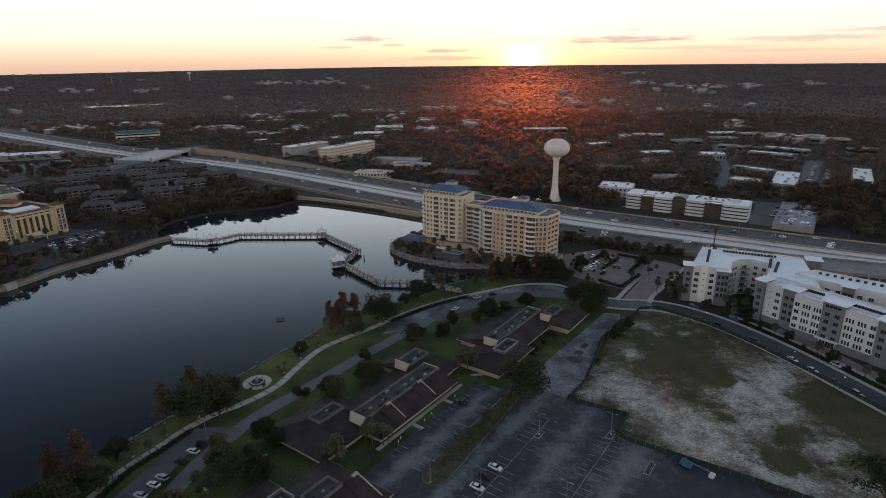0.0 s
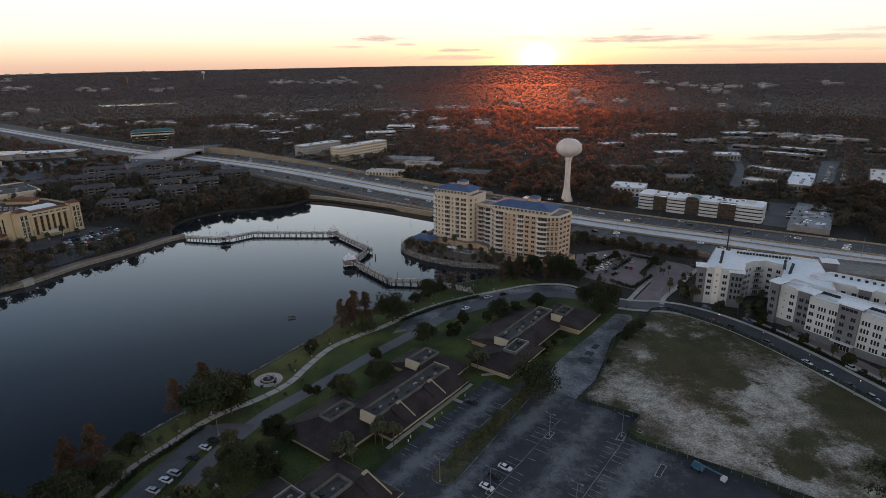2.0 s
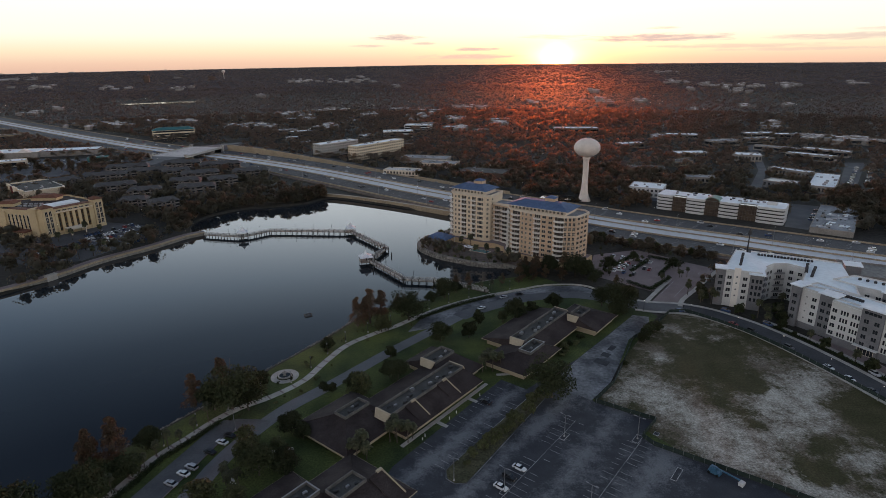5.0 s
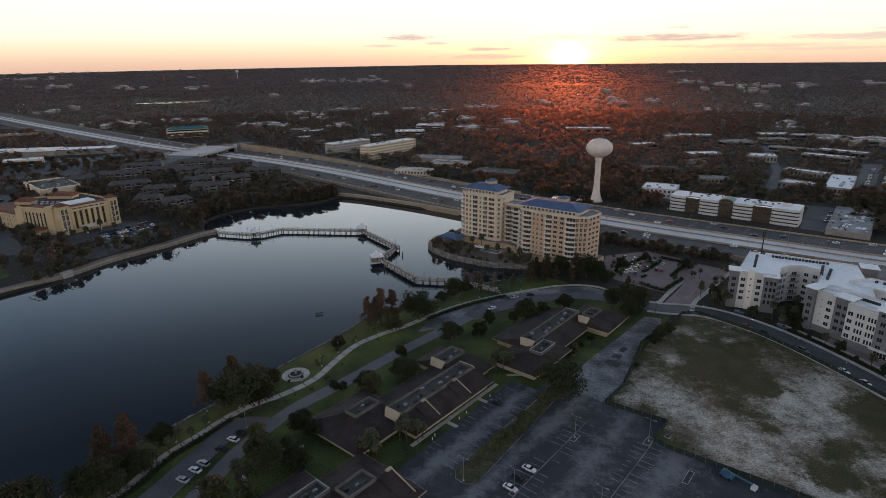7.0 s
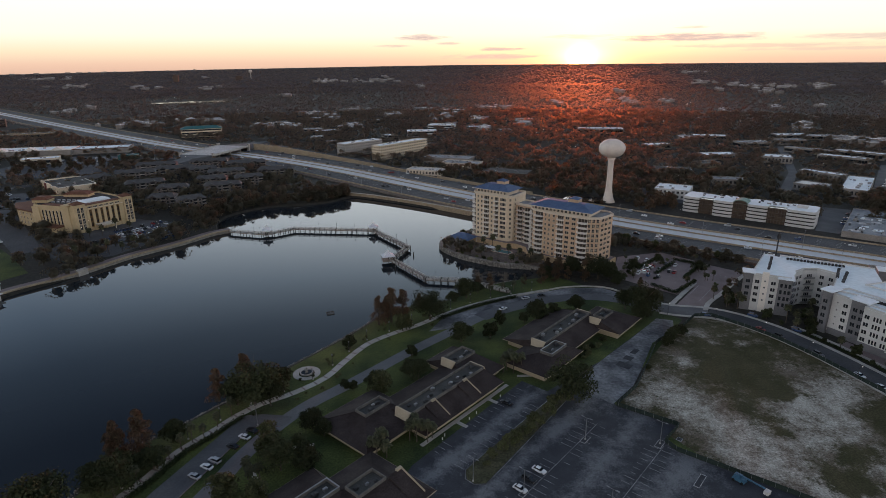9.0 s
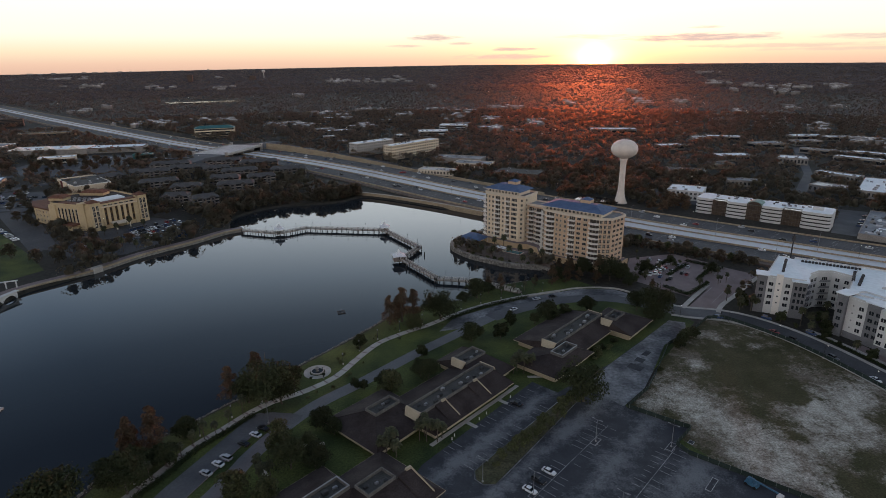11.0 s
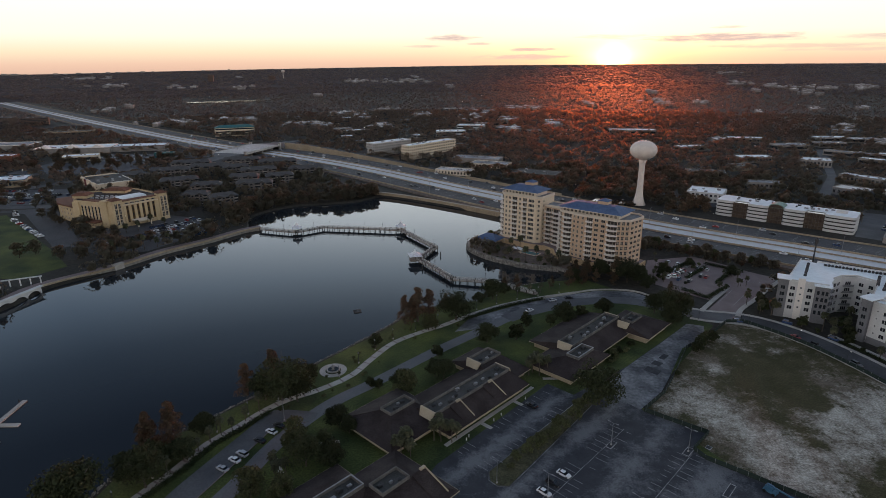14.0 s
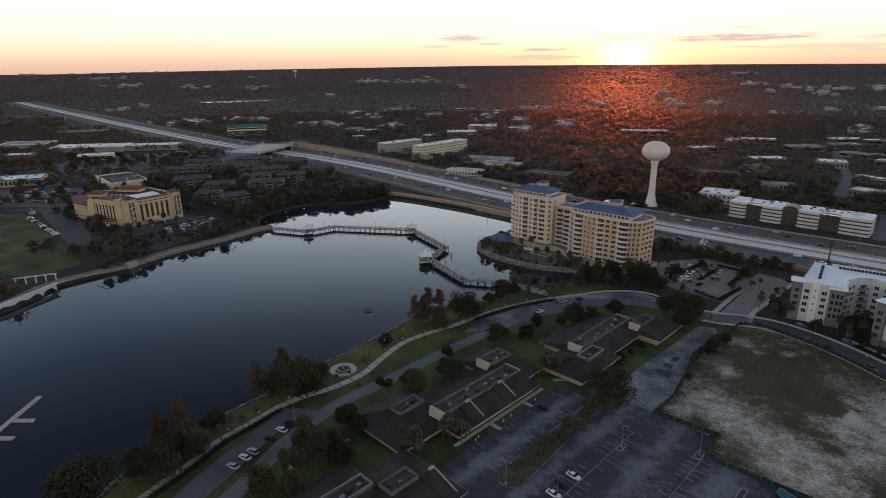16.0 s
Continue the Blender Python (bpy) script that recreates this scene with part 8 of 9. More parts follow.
def plant(kind, x, y, k=1.0, z=0.05, group=""):
    c = copy_thing(kind, pose(x, y, z, 0, 0, rt.uniform(0, 360)) @ Matrix.Scale(k * rt.uniform(0.92, 1.08), 4))
    if group:
        c["group"] = group
    return c


def plant_at(kinds, places, group="", k=1.0):
    for i, p in enumerate(places):
        plant(kinds[i % len(kinds)], p[0], p[1], k * (p[2] if len(p) > 2 else 1.0), group=group)


def grow(kind, radius, places, group):
    """Plants one kind at places given with the crown's radius there."""
    for x, y, r in places:
        plant(kind, x, y, 1.15 * r / radius, group=group)


# lakeside clumps
grow(CYPRESS[0], 6.2, [(-36.6, 256.3, 5.4), (-30.8, 259.4, 6.0), (-25.5, 262.5, 5.6), (-89, 189.5, 4.8), (-82, 198.5, 5.2), (-102, 158.3, 5.6), (-107, 153, 5.2)], "rusty cypresses")
grow(CYPRESS[1], 5.6, [(20, 305, 3.0), (13, 302, 2.8), (-107.9, 153.5, 4.6), (49.8, 311, 4.2), (-33, 263, 4.8), (58, 314, 4)], "rusty cypresses")
grow(OAKS[2], 9.6, [(-12, 262, 8.6), (-74.5, 187, 9.6), (44.5, 191, 8.6), (95, 268, 8.6)], "large park oaks")
grow(OAKS[0], 8.6, [(-81, 187, 5.6), (-14.5, 204.7, 5.0), (-54.6, 150.6, 5.4), (-68.5, 186.5, 6.4), (-100.2, 138.1, 6.6), (87.7, 275.3, 5.8), (101, 277, 6.0), (134.8, 126.8, 7.3), (-113.4, 125.7, 8.4)], "park oaks")
grow(OAKS[1], 6.6, [(-49.6, 172.6, 4.2), (-68.6, 203.1, 3.3), (-47, 151.5, 4.4), (-44.6, 168.5, 3.4), (-95.1, 151.2, 4.4), (-94.8, 165.2, 3.8), (-107, 141, 4.6), (-18, 208, 3.6), (3.2, 238.9, 4.9), (40.5, 261.8, 5.6), (62.1, 274.4, 4.4), (-31.2, 198.7, 3.3), (-102, 147, 4.4), (92, 262, 5.0)], "park trees")
grow(OAKS[4], 3.0, [(16.4, 242, 3.1), (21.9, 256.4, 3.0), (49.6, 265.7, 3.2), (-18.3, 223.9, 2.4), (-46.7, 231.6, 2.8), (-42.8, 198.1, 1.8), (-39.2, 197.2, 1.7), (34, 258, 2.6)], "small round trees")
grow(OAKS[3], 5.6, [(-24.5, 249.9, 4.0), (-28.3, 194.7, 4.8), (-66.8, 135.8, 4.5), (-62.4, 165.4, 3.6), (-59.5, 156, 4.6), (-51.5, 162, 2.8), (-57, 136, 4.2)], "light green trees")
grow(SHRUB[0], 2.1, [(15.4, 160.2, 2.0), (17.5, 163.1, 2.4), (20.2, 166, 2.7), (22.9, 169.1, 2.1), (25.6, 170.7, 2.5), (29.5, 174.8, 2.6), (33.4, 180.6, 2.5), (36.3, 186, 2.7), (12.3, 156.8, 2.0), (10.3, 153.2, 1.4), (27.8, 177.2, 2.5), (40, 188.9, 2.8)], "island shrubs")
grow(SHRUB[1], 1.9, [(105.3, 246.4, 2.9), (99.8, 240.7, 3.4), (94.6, 236.0, 3.2), (101.5, 246, 3.0), (80.4, 214.3, 1.5)], "scrub beside the field fence")
plant_at(PALMS, [(-25.1, 157.3), (-23.1, 159.6), (-27.1, 159), (-15.1, 165.9), (-12.7, 165.3), (-11, 168), (21.6, 213.1, 1.1), (24.2, 210.7, 1.1), (26.2, 214.4), (23, 216), (-9, 165), (-22, 157), (-24.5, 161), (-13.5, 168.5), (-7.6, 167.5), (20, 211), (27.5, 211.8)], "palms by the park offices")
plant_at(PALMS, [(-90.7, 161), (-88.4, 164.5), (-86.1, 168.1), (-83.3, 173.2), (-80.5, 179.2), (-92.4, 156), (-94, 151.5), (-96.5, 144), (27, 299), (33, 300, 0.9), (38, 303, 0.9), (20, 295, 0.9)], "promenade palms", 0.8)
plant_at(PALMS, [(-61.5, 144), (-63.5, 146.5), (-60, 147)], "palms on the verge", 0.9)
plant_at(SHRUB, [uv(60 + rt.uniform(0, 30), -13.5 + rt.uniform(-3, 2)) + (rt.uniform(0.6, 1.1),) for i in range(14)], "shrubs by the offices")
for x, y, a in along(PATH, 2.0, 70):
    if rt.random() < 0.5 and x < 0:
        o = offset([(x, y), (x + math.cos(a), y + math.sin(a))], rt.choice((-4.5, -6, 4.5, 6.5)))[0]
        plant(SHRUB[rt.randrange(2)], *o, rt.uniform(0.25, 0.55), group="promenade shrubs")
# round the condominium and the apartments
plant_at([CYPRESS[1], OAKS[1], CYPRESS[1], OAKS[2]], [(62, 330, 0.75), (70, 325, 1.0), (78, 320, 1.05), (84, 318, 1.0), (56, 328, 0.7), (54, 318, 0.7), (66, 317, 0.6), (90, 318, 0.6), (62, 322, 0.85), (92, 324, 0.8), (75, 313, 0.55), (96, 314, 0.45), (104, 304, 0.5), (92, 309, 0.5)], "trees below the tower")
plant_at(PALMS, [(20, 378), (26, 374), (36, 363), (42, 352), (48, 345), (11, 365), (18, 358), (28, 350), (36, 343)], "terrace palms", 1.1)
plant_at(SHRUB, [(x + rt.uniform(0.5, 3), y + rt.uniform(0.5, 3), rt.uniform(0.6, 1.2)) for x, y, _ in along(sea, 5.5, 12) if x > 0], "terrace shrubs")
plant_at([OAKS[1], PALMS[1], PALMS[0]], [(rt.uniform(106, 150), rt.uniform(312, 362), rt.uniform(0.4, 0.7)) for i in range(9)], "car park trees")
plant_at([PALMS[0], OAKS[4], PALMS[1]], [(140 + i * 2.4, 277 + 2.6 * math.sin(i * 1.9)) for i in range(5)] + [(142, 284), (138, 288), (145, 288), (160, 258), (163, 256)] + [(172, 262), (176, 266), (170, 257), (168, 252)], "apartment garden palms", 1.0)
plant_at([OAKS[4], SHRUB[1], PALMS[2]], [(x, y) for x, y, _ in along(offset([p for p in STREET if p[0] > 140], 10.0), 7.0, 3.0)], "front garden planting", 0.9)


plant_at([FAR_OAK, OAKS[3], FAR_OAK], [(x + rt.uniform(-2, 2), y + rt.uniform(-2, 2), rt.uniform(0.5, 0.8)) for x, y, _ in along(offset([p for p in MW if 85 < p[0] < 200], -37), 6.5)], "verge trees")

WEST_GROVE = [(-213, 401, 4.5), (-208, 413, 4), (-197, 434, 5), (-200, 457, 5.5), (-204, 479, 5), (-276, 343, 4.5), (-261, 343, 4), (-250, 351, 4), (-354, 461, 4)]
grow(FAR_OAK, 7.0, [(-366, 445, 4), (-354, 440, 4), (-361, 452, 3.6), (-368, 468, 4.5), (-376, 474, 4), (-345, 432, 3.6), (-336, 426, 3.4), (-399, 480, 4), (-321, 420, 3), (-285, 389, 4), (-280, 393, 4.4), (-273, 398, 4), (-267, 390, 3.5),
                    (-242, 378, 4), (-237, 383, 4), (-231, 390, 3), (-213, 416, 4), (-210, 421, 4), (-300, 352, 5), (-306, 345, 5)], "trees round the hotel")


rv = random.Random(5)
spots = []
for x0, x1, y0, y1, n in ((-560, -400, 505, 560, 14), (-560, -420, 645, 720, 46), (-560, -430, 725, 800, 16), (-470, -380, 560, 640, 20), (-440, -330, 690, 790, 34), (-620, -560, 560, 760, 40)):
    spots += [pose(rv.uniform(x0, x1), rv.uniform(y0, y1), 0.05, 0, 0, rv.uniform(0, 360)) @ Matrix.Scale(rv.uniform(0.45, 0.85), 4) for _ in range(n)]
joined_copies("grove", "dark trees scattered among the western car parks", "trees", [(FAR_OAK, spots)])
grow(FAR_OAK, 7.0, WEST_GROVE, "dark trees on the far shore")
grow(FAR_OAK, 7.0, [(-420, 520, 3.5), (-440, 512, 3.5), (-462, 520, 4), (-400, 530, 3.5), (-430, 500, 3.5), (-470, 500, 4), (-410, 498, 4), (-480, 540, 4), (-520, 700, 4), (-500, 716, 4), (-530, 690, 4), (-470, 740, 4)], "car park trees by the stores")
plant_at(PALMS, [(-236, 360), (-232, 366), (-226, 372), (-222, 380), (-245, 352), (-268, 404), (-262, 410), (-256, 418), (-250, 426)], "palms by the hotel", 1.2)

grow(FAR_RUST, 5.6, [(-140, 531, 4), (-129, 532, 4.5), (-118, 529, 4.2), (-110, 534, 4.5), (-101, 538, 4), (-120, 540, 4.5), (-134, 542, 4.5), (-108, 545, 4)], "brown shore trees by the motorway")
shore_line = [p for p in LAKE if -195 < p[0] < -95 and p[1] > 440]
for k, (x, y, a) in enumerate(along(shore_line, 5.0, 2.0)):
    for off, r in ((-4.0, 4.2), (-10.0, 5.4)):
        o = offset([(x, y), (x + math.cos(a), y + math.sin(a))], off)[0]
        kind = FAR_RUST if (k + int(-off)) % 4 == 0 else FAR_OAK
        plant(kind, o[0] + rt.uniform(-2, 2), o[1] + rt.uniform(-2, 2), r / 6.5 * rt.uniform(0.75, 1.2), group="trees along the north shore")
for x, y, a in along(offset([p for p in MW if 80 < p[0] < 205], -41), 5.0):
    plant(FAR_OAK if rt.random() < 0.7 else FAR_RUST, x + rt.uniform(-2, 2), y + rt.uniform(-2.5, 2.5), rt.uniform(0.35, 0.6), group="verge trees")
plant_at([SHRUB[1], PALMS[0], SHRUB[0], PALMS[1]], [(rt.uniform(100, 118), rt.uniform(312, 350), rt.uniform(0.6, 0.9)) for _ in range(10)] + [(rt.uniform(120, 150), rt.uniform(300, 350), rt.uniform(0.6, 0.9)) for _ in range(12)], "condominium car park planting")
rw = random.Random(19)
for i in range(60):
    x, y = rw.uniform(322, 440), rw.uniform(392, 530)
    if abs((x - 380) * 0.79 - (y - 462) * 0.61) < 42 and not (y > 455 and x < 345):
        plant(FAR_OAK, x, y, rw.uniform(0.75, 1.2), group="trees beyond the low store")
grow(OAKS[1], 6.6, [(6.5, 290, 6.0), (13, 297, 3.2), (-1, 284, 3.0)], "trees at the boardwalk landing")
grow(CYPRESS[1], 5.6, [(40, 309, 2.4), (-18, 276, 3.0)], "rusty trees at the landing")
setting("pond", Shape().prism([(98, 516), (112, 508), (134, 506), (142, 514), (130, 524), (106, 530)], 0.6, 1.75), "water", "small pond glinting beside the water tower", "water")
OPEN_POND = (120, 517, 15)
clear(*OPEN_POND)
grow(FAR_RUST, 5.6, [(165, 478, 4.5), (158, 484, 4.2), (172, 486, 4.5), (180, 492, 4.8), (186, 482, 4.2), (176, 500, 4.5), (190, 500, 4.2), (108, 506, 2.2), (114, 503, 2.4), (122, 502, 2.2), (130, 500, 2.4), (127, 506, 1.8), (118, 506, 1.9), (104, 511, 2.0)], "brown trees by the water tower")
grow(FAR_OAK, 7.0, [(150, 520, 5), (160, 528, 5.5), (170, 534, 5), (152, 540, 5.5), (140, 535, 5), (166, 512, 4.5), (185, 516, 4.5), (195, 510, 4.5), (98, 538, 5), (88, 530, 5)], "trees by the water tower")

# ---- hedges ----
def hedge(line, w, h, name="hedge"):
    rng = np.random.default_rng(5)
    pts = along(line, 0.35)
    c = np.array([(x, y, 0) for x, y, _ in pts for _ in range(24)])
    c = c + np.stack([rng.uniform(-w, w, len(c)), rng.uniform(-w, w, len(c)), rng.uniform(0.1, h, len(c))], 1)
    ob = new(name, card_mesh(name, cards(c, rng.normal(size=(len(c), 3)) + np.array([0, 0, 0.8]), rng.uniform(0.3, 0.6, len(c)), rng), "hedge"))
    return tagged(ob, "clipped dark green hedge beside the promenade", "hedge", kind="stuff")


hedge(offset([p for p in PATH if p[1] < 182], -2.9), 0.95, 1.5)
for line in ([(112, 308), (121, 296), (138, 313)], [(112, 335), (128, 352)], [(120, 326), (138, 346)], [(134, 318), (152, 341)], [(140, 352), (157, 338)]):
    hedge(line, 1.2, 1.6)
hedge(offset([p for p in PATH if p[1] > 262 and p[0] < 36], -2.9), 0.9, 1.6)

hedge(offset([p for p in STREET if p[0] > 152], 9.6), 0.8, 0.9)


# ---- shore stones ----
def stones():
    rng = np.random.default_rng(9)
    s = Shape()
    for x, y, a in along([p for p in SHORE], 0.6):
        for _ in range(3):
            r = rng.uniform(0.2, 0.5)
            q = (x + rng.uniform(-1.2, 0.6), y + rng.uniform(-0.6, 0.6))
            s.lathe([(r * 0.9, -1.7), (r * 1.1, -0.55 + r * 0.2), (r * 0.6, -0.3 + r * 0.8)], 6, q, rng.uniform(0.6, 1.0))
    for x, y, a in along(sea, 0.55):
        for z in (-1.7, -0.9, -0.1, 0.7):
            r = rng.uniform(0.45, 0.75)
            q = (x + rng.uniform(-0.3, 0.3) + 1.15 * math.cos(a + math.pi / 2), y + rng.uniform(-0.3, 0.3) + 1.15 * math.sin(a + math.pi / 2))
            s.lathe([(r * 0.7, z - 0.5), (r, z), (r * 0.6, z + 0.5 + rng.uniform(0, 0.3))], 6, q, rng.uniform(0.7, 1.0))
    tagged(part("shore_stones", s, "rock"), "grey stones along the lake shore", "stones", kind="stuff")


stones()


# ---- woods and suburbs to the horizon ----
def near_line(px, py, line, d):
    """Which of the points lie within d of a line."""
    hit = np.zeros(len(px), bool)
    for (ax, ay), (bx, by) in zip(line, line[1:]):
        ux, uy = bx - ax, by - ay
        k = np.clip(((px - ax) * ux + (py - ay) * uy) / (ux * ux + uy * uy), 0, 1)
        hit |= (px - ax - k * ux) ** 2 + (py - ay - k * uy) ** 2 < d * d
    return hit


def in_poly(px, py, poly):
    hit = np.zeros(len(px), bool)
    for (xi, yi), (xj, yj) in zip(poly, poly[-1:] + poly[:-1]):
        hit ^= ((yi > py) != (yj > py)) & (px < (xj - xi) * (py - yi) / ((yj - yi) or 1e-9) + xi)
    return hit


OPEN = [[(-120, 90), (-116, 145), (-40, 262), (40, 330), (110, 372), (165, 345), (150, 300), (260, 300), (260, 90)], [(-262, 372), (-222, 388), (-200, 432), (-240, 468), (-266, 430)], [(-435, 462), (-380, 486), (-284, 376), (-246, 318), (-262, 300), (-420, 330)], [(-300, 408), (-262, 460), (-222, 448), (-205, 420), (-228, 366), (-250, 375)], [(-500, 545), (-410, 556), (-372, 492), (-455, 482)], [(-560, 660), (-560, 690), (-430, 805), (-415, 795), (-440, 740)],
        [(-560, 640), (-415, 640), (-415, 800), (-560, 800)], [(-570, 500), (-415, 500), (-415, 562), (-570, 545)], [(385, 530), (400, 520), (530, 690), (502, 695)], [(295, 530), (318, 528), (388, 648), (486, 850), (460, 856), (368, 652)], [(265, 418), (316, 492), (338, 480), (282, 405)],
        [(100, 380), (200, 300), (260, 300), (330, 380), (180, 490), (60, 560)]]


def scatter(seed, r0, r1, spacing, patchy):
    rng = np.random.default_rng(seed)
    half = radians(46)
    n = int(half * 2 * (r1 * r1 - r0 * r0) / 2 / (spacing * spacing))
    r = np.sqrt(rng.uniform(r0 * r0, r1 * r1, n))
    a = rng.uniform(-half, half, n) + radians(-0.5)
    x, y = r * np.sin(a), r * np.cos(a)
    bad = in_poly(x, y, LAKE) | near_line(x, y, offset(MW, 12), 50) | near_line(x, y, [p for p in MW if -115 < p[0] < 90], 62)
    for p in OPEN:
        bad |= in_poly(x, y, p)
    for cx, cy, cr in CLEAR:
        bad |= (x - cx) ** 2 + (y - cy) ** 2 < cr * cr
    pat = np.array([noise.noise((px * 0.004, py * 0.004, 3.0)) for px, py in zip(x, y)])
    bad |= pat < patchy
    return rng, x[~bad], y[~bad]


def woods(name, seed, r0, r1, spacing, per, size, mat, hmin, hmax, patchy=-0.25, lie=0.0, soft=0.35, clumps=0, wide=1.0):
    rng, x, y = scatter(seed, r0, r1, spacing, patchy)
    n = len(x)
    h = rng.uniform(hmin, hmax, n)
    rad = h * rng.uniform(0.42, 0.6, n) * wide
    z = np.array([rise(a, b) for a, b in zip(x, y)])
    d = rng.normal(size=(n, per, 3))
    d /= np.linalg.norm(d, axis=2)[:, :, None]
    d[..., 2] = np.abs(d[..., 2]) * 1.1 - 0.25
    lob = 1 + 0.28 * np.sin(3 * np.arctan2(d[..., 1], d[..., 0]) + rng.uniform(0, 6, (n, 1))) * np.cos(2.2 * d[..., 2] + rng.uniform(0, 6, (n, 1)))
    c = np.stack([x[:, None] + d[..., 0] * rad[:, None] * lob, y[:, None] + d[..., 1] * rad[:, None] * lob, z[:, None] + h[:, None] * (0.55 + 0.45 * d[..., 2] * lob)], 2).reshape(-1, 3)
    nn = d.reshape(-1, 3) * (1 - lie) + rng.normal(size=(n * per, 3)) * soft * (1 - 0.5 * lie) + np.array([0, 0, lie])
    v = cards(c, nn, rng.uniform(0.7, 1.3, n * per) * size, rng)
    ob = new(name, card_mesh(name, v, mat))
    if clumps:
        # rounded boughs under the leaves
        m = n * clumps
        tx, ty, tz, th, tr = (np.repeat(q, clumps) for q in (x, y, z, h, rad))
        an, off = rng.uniform(0, 2 * np.pi, m), rng.uniform(0.15, 0.72, m)
        br = tr * rng.uniform(0.28, 0.5, m)
        up = th * rng.uniform(0.35, 0.72, m) + 0.18 * th * (0.72 - off)
        cen = np.stack([tx + tr * off * np.cos(an), ty + tr * off * np.sin(an), tz + up], 1)
        k = 6 if per > 50 else 5
        ang = 2 * np.pi * np.arange(k) / k
        ring = lambda r, zz, s: np.stack([r * np.cos(ang + s), r * np.sin(ang + s), np.full(k, zz)], 1)
        levels = [ring(0.62, 0.72, 0.0), ring(1.0, 0.12, 0.45), ring(0.82, -0.6, 0.0)][:3 if per > 50 else 2]
        unit = np.concatenate([[[0, 0, 0.95]], *levels])
        vv = cen[:, None, :] + unit[None] * br[:, None, None] * rng.uniform(0.78, 1.2, (m, len(unit), 1))
        tri = [(0, 1 + i, 1 + (i + 1) % k) for i in range(k)]
        for a in [1 + k * j for j in range(len(levels) - 1)]:
            for i in range(k):
                p, q, r2, s2 = a + i, a + (i + 1) % k, a + k + i, a + k + (i + 1) % k
                tri += [(p, r2, q), (q, r2, s2)]
        tri = np.array(tri)
        idx = (tri[None] + (np.arange(m) * len(unit))[:, None, None]).reshape(-1, 3)
        me = bpy.data.meshes.new("boughs")
        me.vertices.add(len(unit) * m)
        me.vertices.foreach_set("co", vv.astype(np.float32).ravel())
        me.loops.add(idx.size)
        me.loops.foreach_set("vertex_index", idx.astype(np.int32).ravel())
        me.polygons.add(len(idx))
        me.polygons.foreach_set("loop_start", np.arange(0, idx.size, 3, dtype=np.int32))
        me.polygons.foreach_set("use_smooth", np.ones(len(idx), bool))
        me.update(calc_edges=True)
        me.materials.append(M[mat])
        part("boughs", me, None, ob)
    return tagged(ob, "dense dark woodland of mixed crowns", "woodland", kind="stuff")


def districts(seed, name, label, groups):
    """Pale roofs of stores and houses in loose groups: azimuth, distance, half width, half depth, count. Far too many to pick apart."""
    rng = np.random.default_rng(seed)
    s, dark = Shape(), Shape()
    for az, dist, hw, hd, n in groups:
        for _ in range(n):
            a, r = radians(az) + rng.normal() * 0.55 * hw / dist, dist + rng.uniform(-hd, hd)
            x, y = r * math.sin(a), r * math.cos(a)
            k = 0.55 + dist / 2600
            w, d, h = rng.uniform(6, 17) * k, rng.uniform(6, 12) * k, rng.uniform(5, 8) + 3.5 * (dist > 1900)
            t = -a + rng.choice((0.0, 0.35, -0.4)) + rng.uniform(-0.15, 0.15)
            z = rise(x, y)
            dark.box(-w / 2, w / 2, -d / 2, d / 2, z, z + h - 0.5, t, (x, y))
            s.box(-w / 2 - 0.4, w / 2 + 0.4, -d / 2 - 0.4, d / 2 + 0.4, z + h - 0.5, z + h, t, (x, y))
            if rng.random() < 0.5:
                s.box(-w * 0.2, w * 0.25, -d * 0.2, d * 0.3, z + h, z + h + 1.6, t, (x, y), taper=0.8)
            OPEN_SPOTS.append((x - 9 * math.sin(a), y - 9 * math.cos(a), 0.55 * max(w, d)))
    tagged(part(name, joined(name, (s, "far_roof"), (dark, "flat_wall")), None), label, "roofs", kind="stuff")


POND = [(-820 + (112 + 14 * math.sin(5 * a)) * math.cos(a), 1870 + 50 * math.cos(a) + (46 + 9 * math.sin(7 * a)) * math.sin(a)) for a in [2 * math.pi * i / 30 for i in range(30)]]
OPEN.append(POND)
OPEN.append([(x * 0.965, y * 0.965) for x, y in POND])
setting("far_lake", Shape().prism(POND, 2.0, rise(-820, 1870) + 1.2), "water", "far lake shining through the woods", "water")
clear(24, 445, 34)
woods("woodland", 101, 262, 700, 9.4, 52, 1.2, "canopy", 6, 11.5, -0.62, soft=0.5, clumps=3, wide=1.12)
OPEN_SPOTS = []
districts(31, "far_roofs", "pale roofs of far stores and houses in the western woods", [(-27.2, 2925, 61, 141, 13), (-22.5, 2732, 39, 103, 8), (-22.6, 3803, 22, 98, 4), (-32.8, 3191, 85, 127, 14), (-34.0, 4082, 175, 150, 22), (-33.5, 1822, 23, 42, 8), (-31.7, 1907, 8, 46, 4), (-24.4, 1387, 17, 33, 9), (-22.1, 1371, 20, 33, 10), (-28.5, 1384, 57, 52, 22), (-11.7, 3158, 98, 160, 20), (-7.0, 3074, 132, 160, 22), (-6.5, 3365, 16, 124, 4), (-15.6, 2146, 11, 67, 5), (-3.3, 2618, 11, 102, 4)])
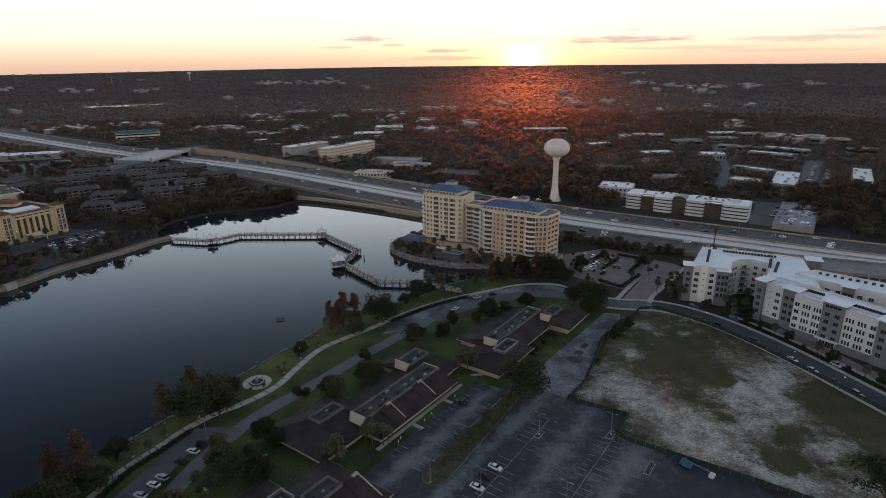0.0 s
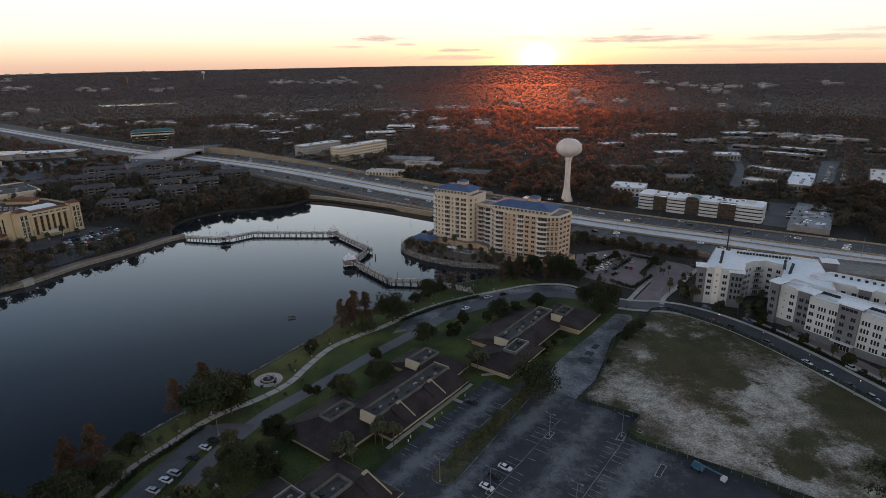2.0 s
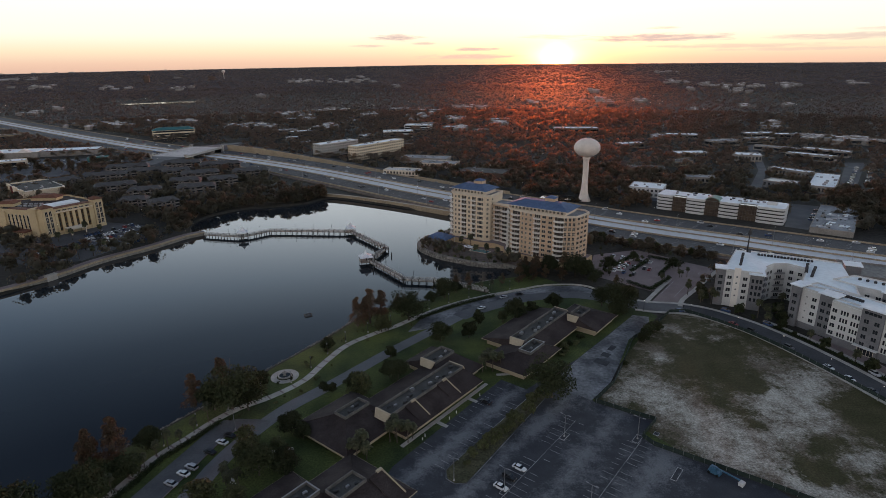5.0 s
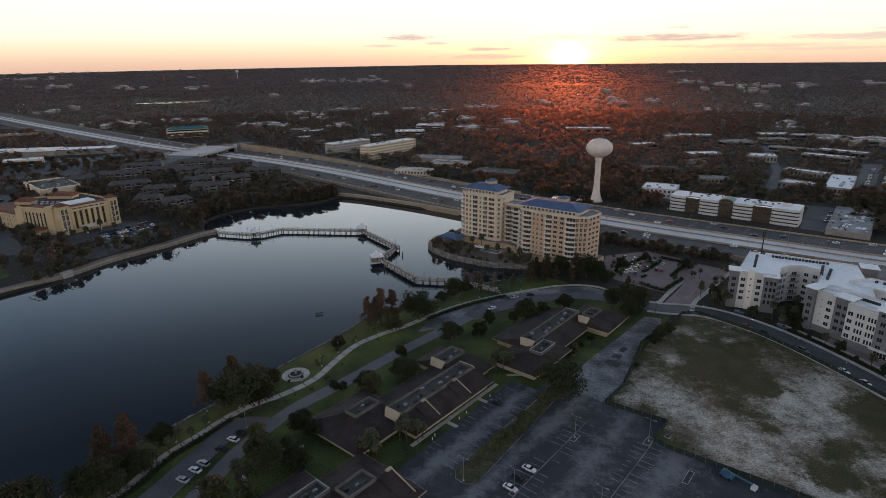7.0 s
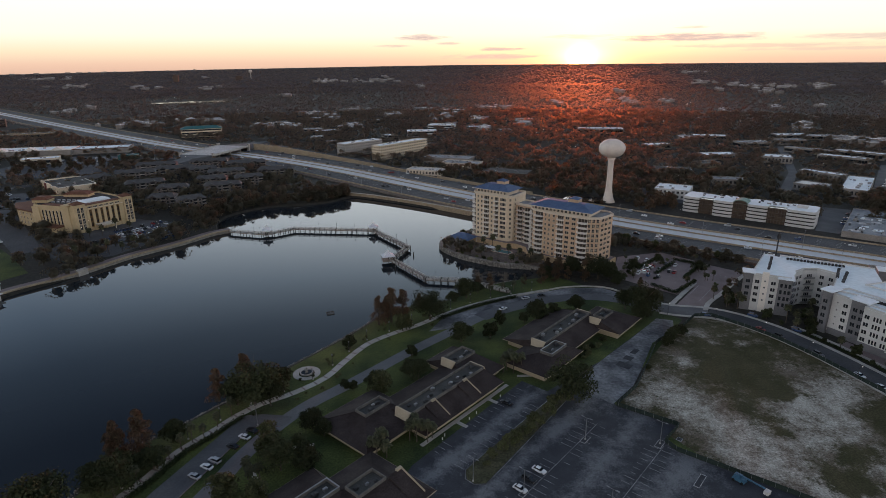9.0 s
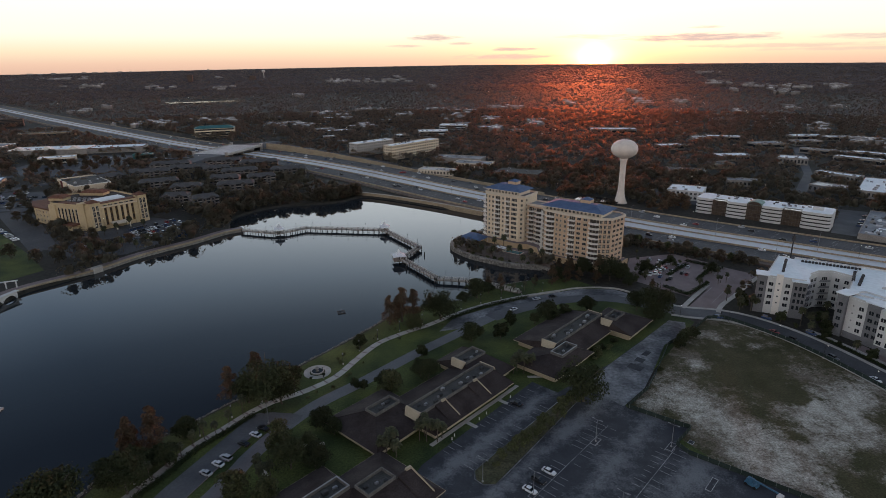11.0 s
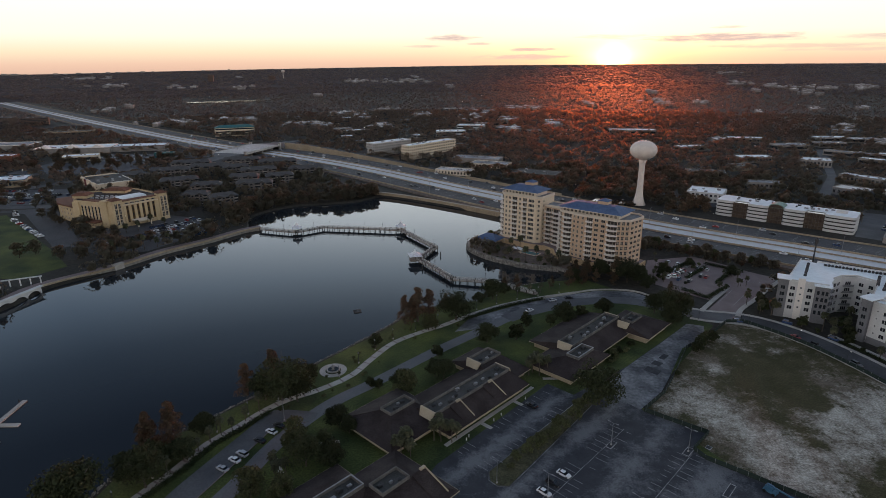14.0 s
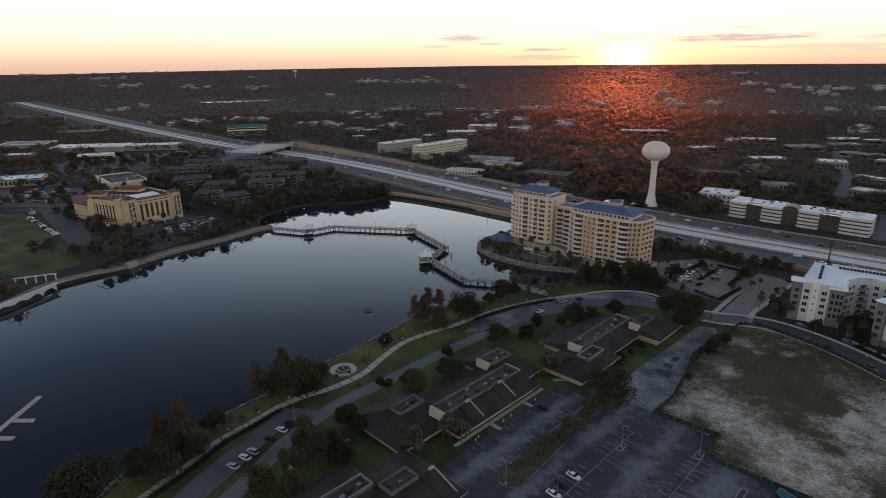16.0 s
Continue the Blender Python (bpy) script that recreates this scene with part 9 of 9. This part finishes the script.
districts(32, "far_roofs", "pale roofs of shops and houses beyond the motorway", [(-13.2, 1454, 30, 63, 18), (-9.4, 1547, 30, 36, 10), (-11.6, 1354, 16, 48, 10), (-16.5, 1199, 46, 37, 22), (-10.0, 1139, 18, 30, 12), (-5.9, 1404, 16, 45, 9), (-0.9, 1406, 31, 160, 22), (4.4, 1602, 47, 39, 13), (2.4, 1262, 14, 37, 9), (2.9, 1087, 22, 32, 16), (7.1, 1176, 21, 31, 13), (9.8, 1788, 21, 71, 9), (16.0, 1849, 39, 99, 19), (19.2, 1841, 21, 48, 7), (15.3, 2246, 13, 73, 5)])
districts(33, "far_roofs", "pale roofs of stores and houses in the eastern woods", [(21.3, 3703, 72, 132, 10), (22.2, 2866, 53, 141, 12), (25.5, 2665, 64, 143, 17), (28.4, 2597, 50, 110, 13), (31.3, 2641, 53, 160, 20), (35.8, 2869, 40, 99, 9), (23.6, 2377, 14, 77, 5), (27.7, 2362, 37, 92, 11), (28.3, 1726, 17, 39, 7), (24.3, 1562, 8, 34, 4), (31.2, 1819, 14, 43, 6), (30.3, 1253, 14, 63, 17), (21.4, 990, 8, 21, 8), (33.6, 1066, 15, 25, 14), (36.3, 1068, 21, 36, 22)])
CLEAR.extend(OPEN_SPOTS)
woods("woodland", 102, 700, 1500, 11.2, 12, 1.65, "hazed_mid_canopy", 6.0, 11.5, -0.66, 0.2, 0.35, 3, 1.3)
woods("woodland", 103, 1500, 2700, 16.5, 11, 2.7, "hazed_far_canopy", 6.5, 10.5, -0.66, 0.2, 0.5)
woods("woodland", 104, 2600, 4720, 26, 7, 4.1, "hazed_far_canopy", 6, 8.5, -0.8, 0.1, 0.5, 0, 1.8)


def far_crowns():
    """The closed crowns of the farthest woods, a rolling sheet up to the horizon."""
    rs = [2300 * (4830 / 2300) ** (i / 110) for i in range(111)]
    an = [radians(-47 + 94 * j / 420) for j in range(421)]
    v = []
    for i, r in enumerate(rs):
        for a in an:
            x, y = r * math.sin(a), r * math.cos(a)
            n = noise.noise((x * 0.018, y * 0.018, 1.0)) + 0.5 * noise.noise((x * 0.05, y * 0.05, 5.0))
            if (x + 820) ** 2 / 230 ** 2 + (y - 1870) ** 2 / 150 ** 2 < 1:
                n -= 6.0
            v.append((x, y, rise(x, y) + 4.0 + (2.4 if r < 4600 else 1.0) * n + 2.0 * min(1.0, max(0.0, (r - 4500) / 200)) - 9 * max(0.0, 1 - i / 6)))
    m = len(an)
    f = [(i * m + j, i * m + j + 1, (i + 1) * m + j + 1, (i + 1) * m + j) for i in range(len(rs) - 1) for j in range(m - 1)]
    me = bpy.data.meshes.new("woodland")
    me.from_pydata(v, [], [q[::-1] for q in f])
    me.polygons.foreach_set("use_smooth", [True] * len(f))
    me.materials.append(M["hazed_far_sheet"])
    me.update()
    tagged(new("woodland", me), "closed crowns of the farthest woodland", "woodland", kind="stuff")


far_crowns()


def far_lights():
    """Small lit lamps over streets and yards."""
    rng = np.random.default_rng(55)
    s, pole = Shape(), Shape()
    for _ in range(120):
        r, a = rng.uniform(420, 2200), rng.uniform(-0.80, 0.78)
        x, y = r * math.sin(a), r * math.cos(a)
        if inside(x, y, LAKE):
            continue
        k = 0.12 + r * 0.00019
        s.lathe([(k * 0.4, rise(x, y) + 9 - k), (k, rise(x, y) + 9), (k * 0.4, rise(x, y) + 9 + k)], 6, (x, y))
        pole.rod((x, y, rise(x, y)), (x, y, rise(x, y) + 9 - k), 0.08, n=3)
    tagged(part("far_lamps", joined("far_lamps", (s, "lamp_white"), (pole, "dark_metal")), None), "small lit street lamps among the far streets", "lamps", kind="stuff")


far_lights()
sky_line = Shape()
rk = random.Random(12)
for i in range(26):
    a = radians(-40 + 19 * rk.random() ** 1.3)
    w, h = rk.uniform(14, 34), rk.uniform(10, 17)
    x, y = 4690 * math.sin(a), 4690 * math.cos(a)
    sky_line.box(-w / 2, w / 2, -8, 8, rise(x, y), rise(x, y) + h, -a, (x, y))
tagged(part("far_skyline", sky_line, "flat_wall"), "tiny grey towers along the far skyline", "skyline", kind="stuff")
for x, y, w, h in ((-1413, 3050, 24, 46), (-1161, 3250, 32, 30)):
    block("far_tower", x, y, w, 20, h * 0.8, 0.2, "dull_brick", "grey_shingle", "distant dull red tower block above the woods", "tower block", 0)
ft = thing("water_tower", -1130, 3350, rise(-1130, 3350), 0, "distant small water tower above the woods", "water tower")
part("stem", Shape().lathe([(3, 0), (2, 6), (2, 36)], 12), "tank", ft)
part("tank", Shape().lathe([(3, 35), (9, 40), (10, 45), (7, 50), (1, 52)], 16), "tank", ft)


joined_copies("far_cars", "small far cars in car parks and on the motorway", "cars", [(FAR_CARS[k], p) for k, p in FAR_SPOTS.items() if p])
# the models that were copied are no longer needed
for model in (*CARS.values(), *FAR_CARS.values(), *OAKS, *CYPRESS, *PALMS, *SHRUB, FAR_OAK, FAR_RUST, LAMP1, LAMP2, LAMPP, tall):
    for o in (*model.children_recursive, model):
        bpy.data.objects.remove(o)
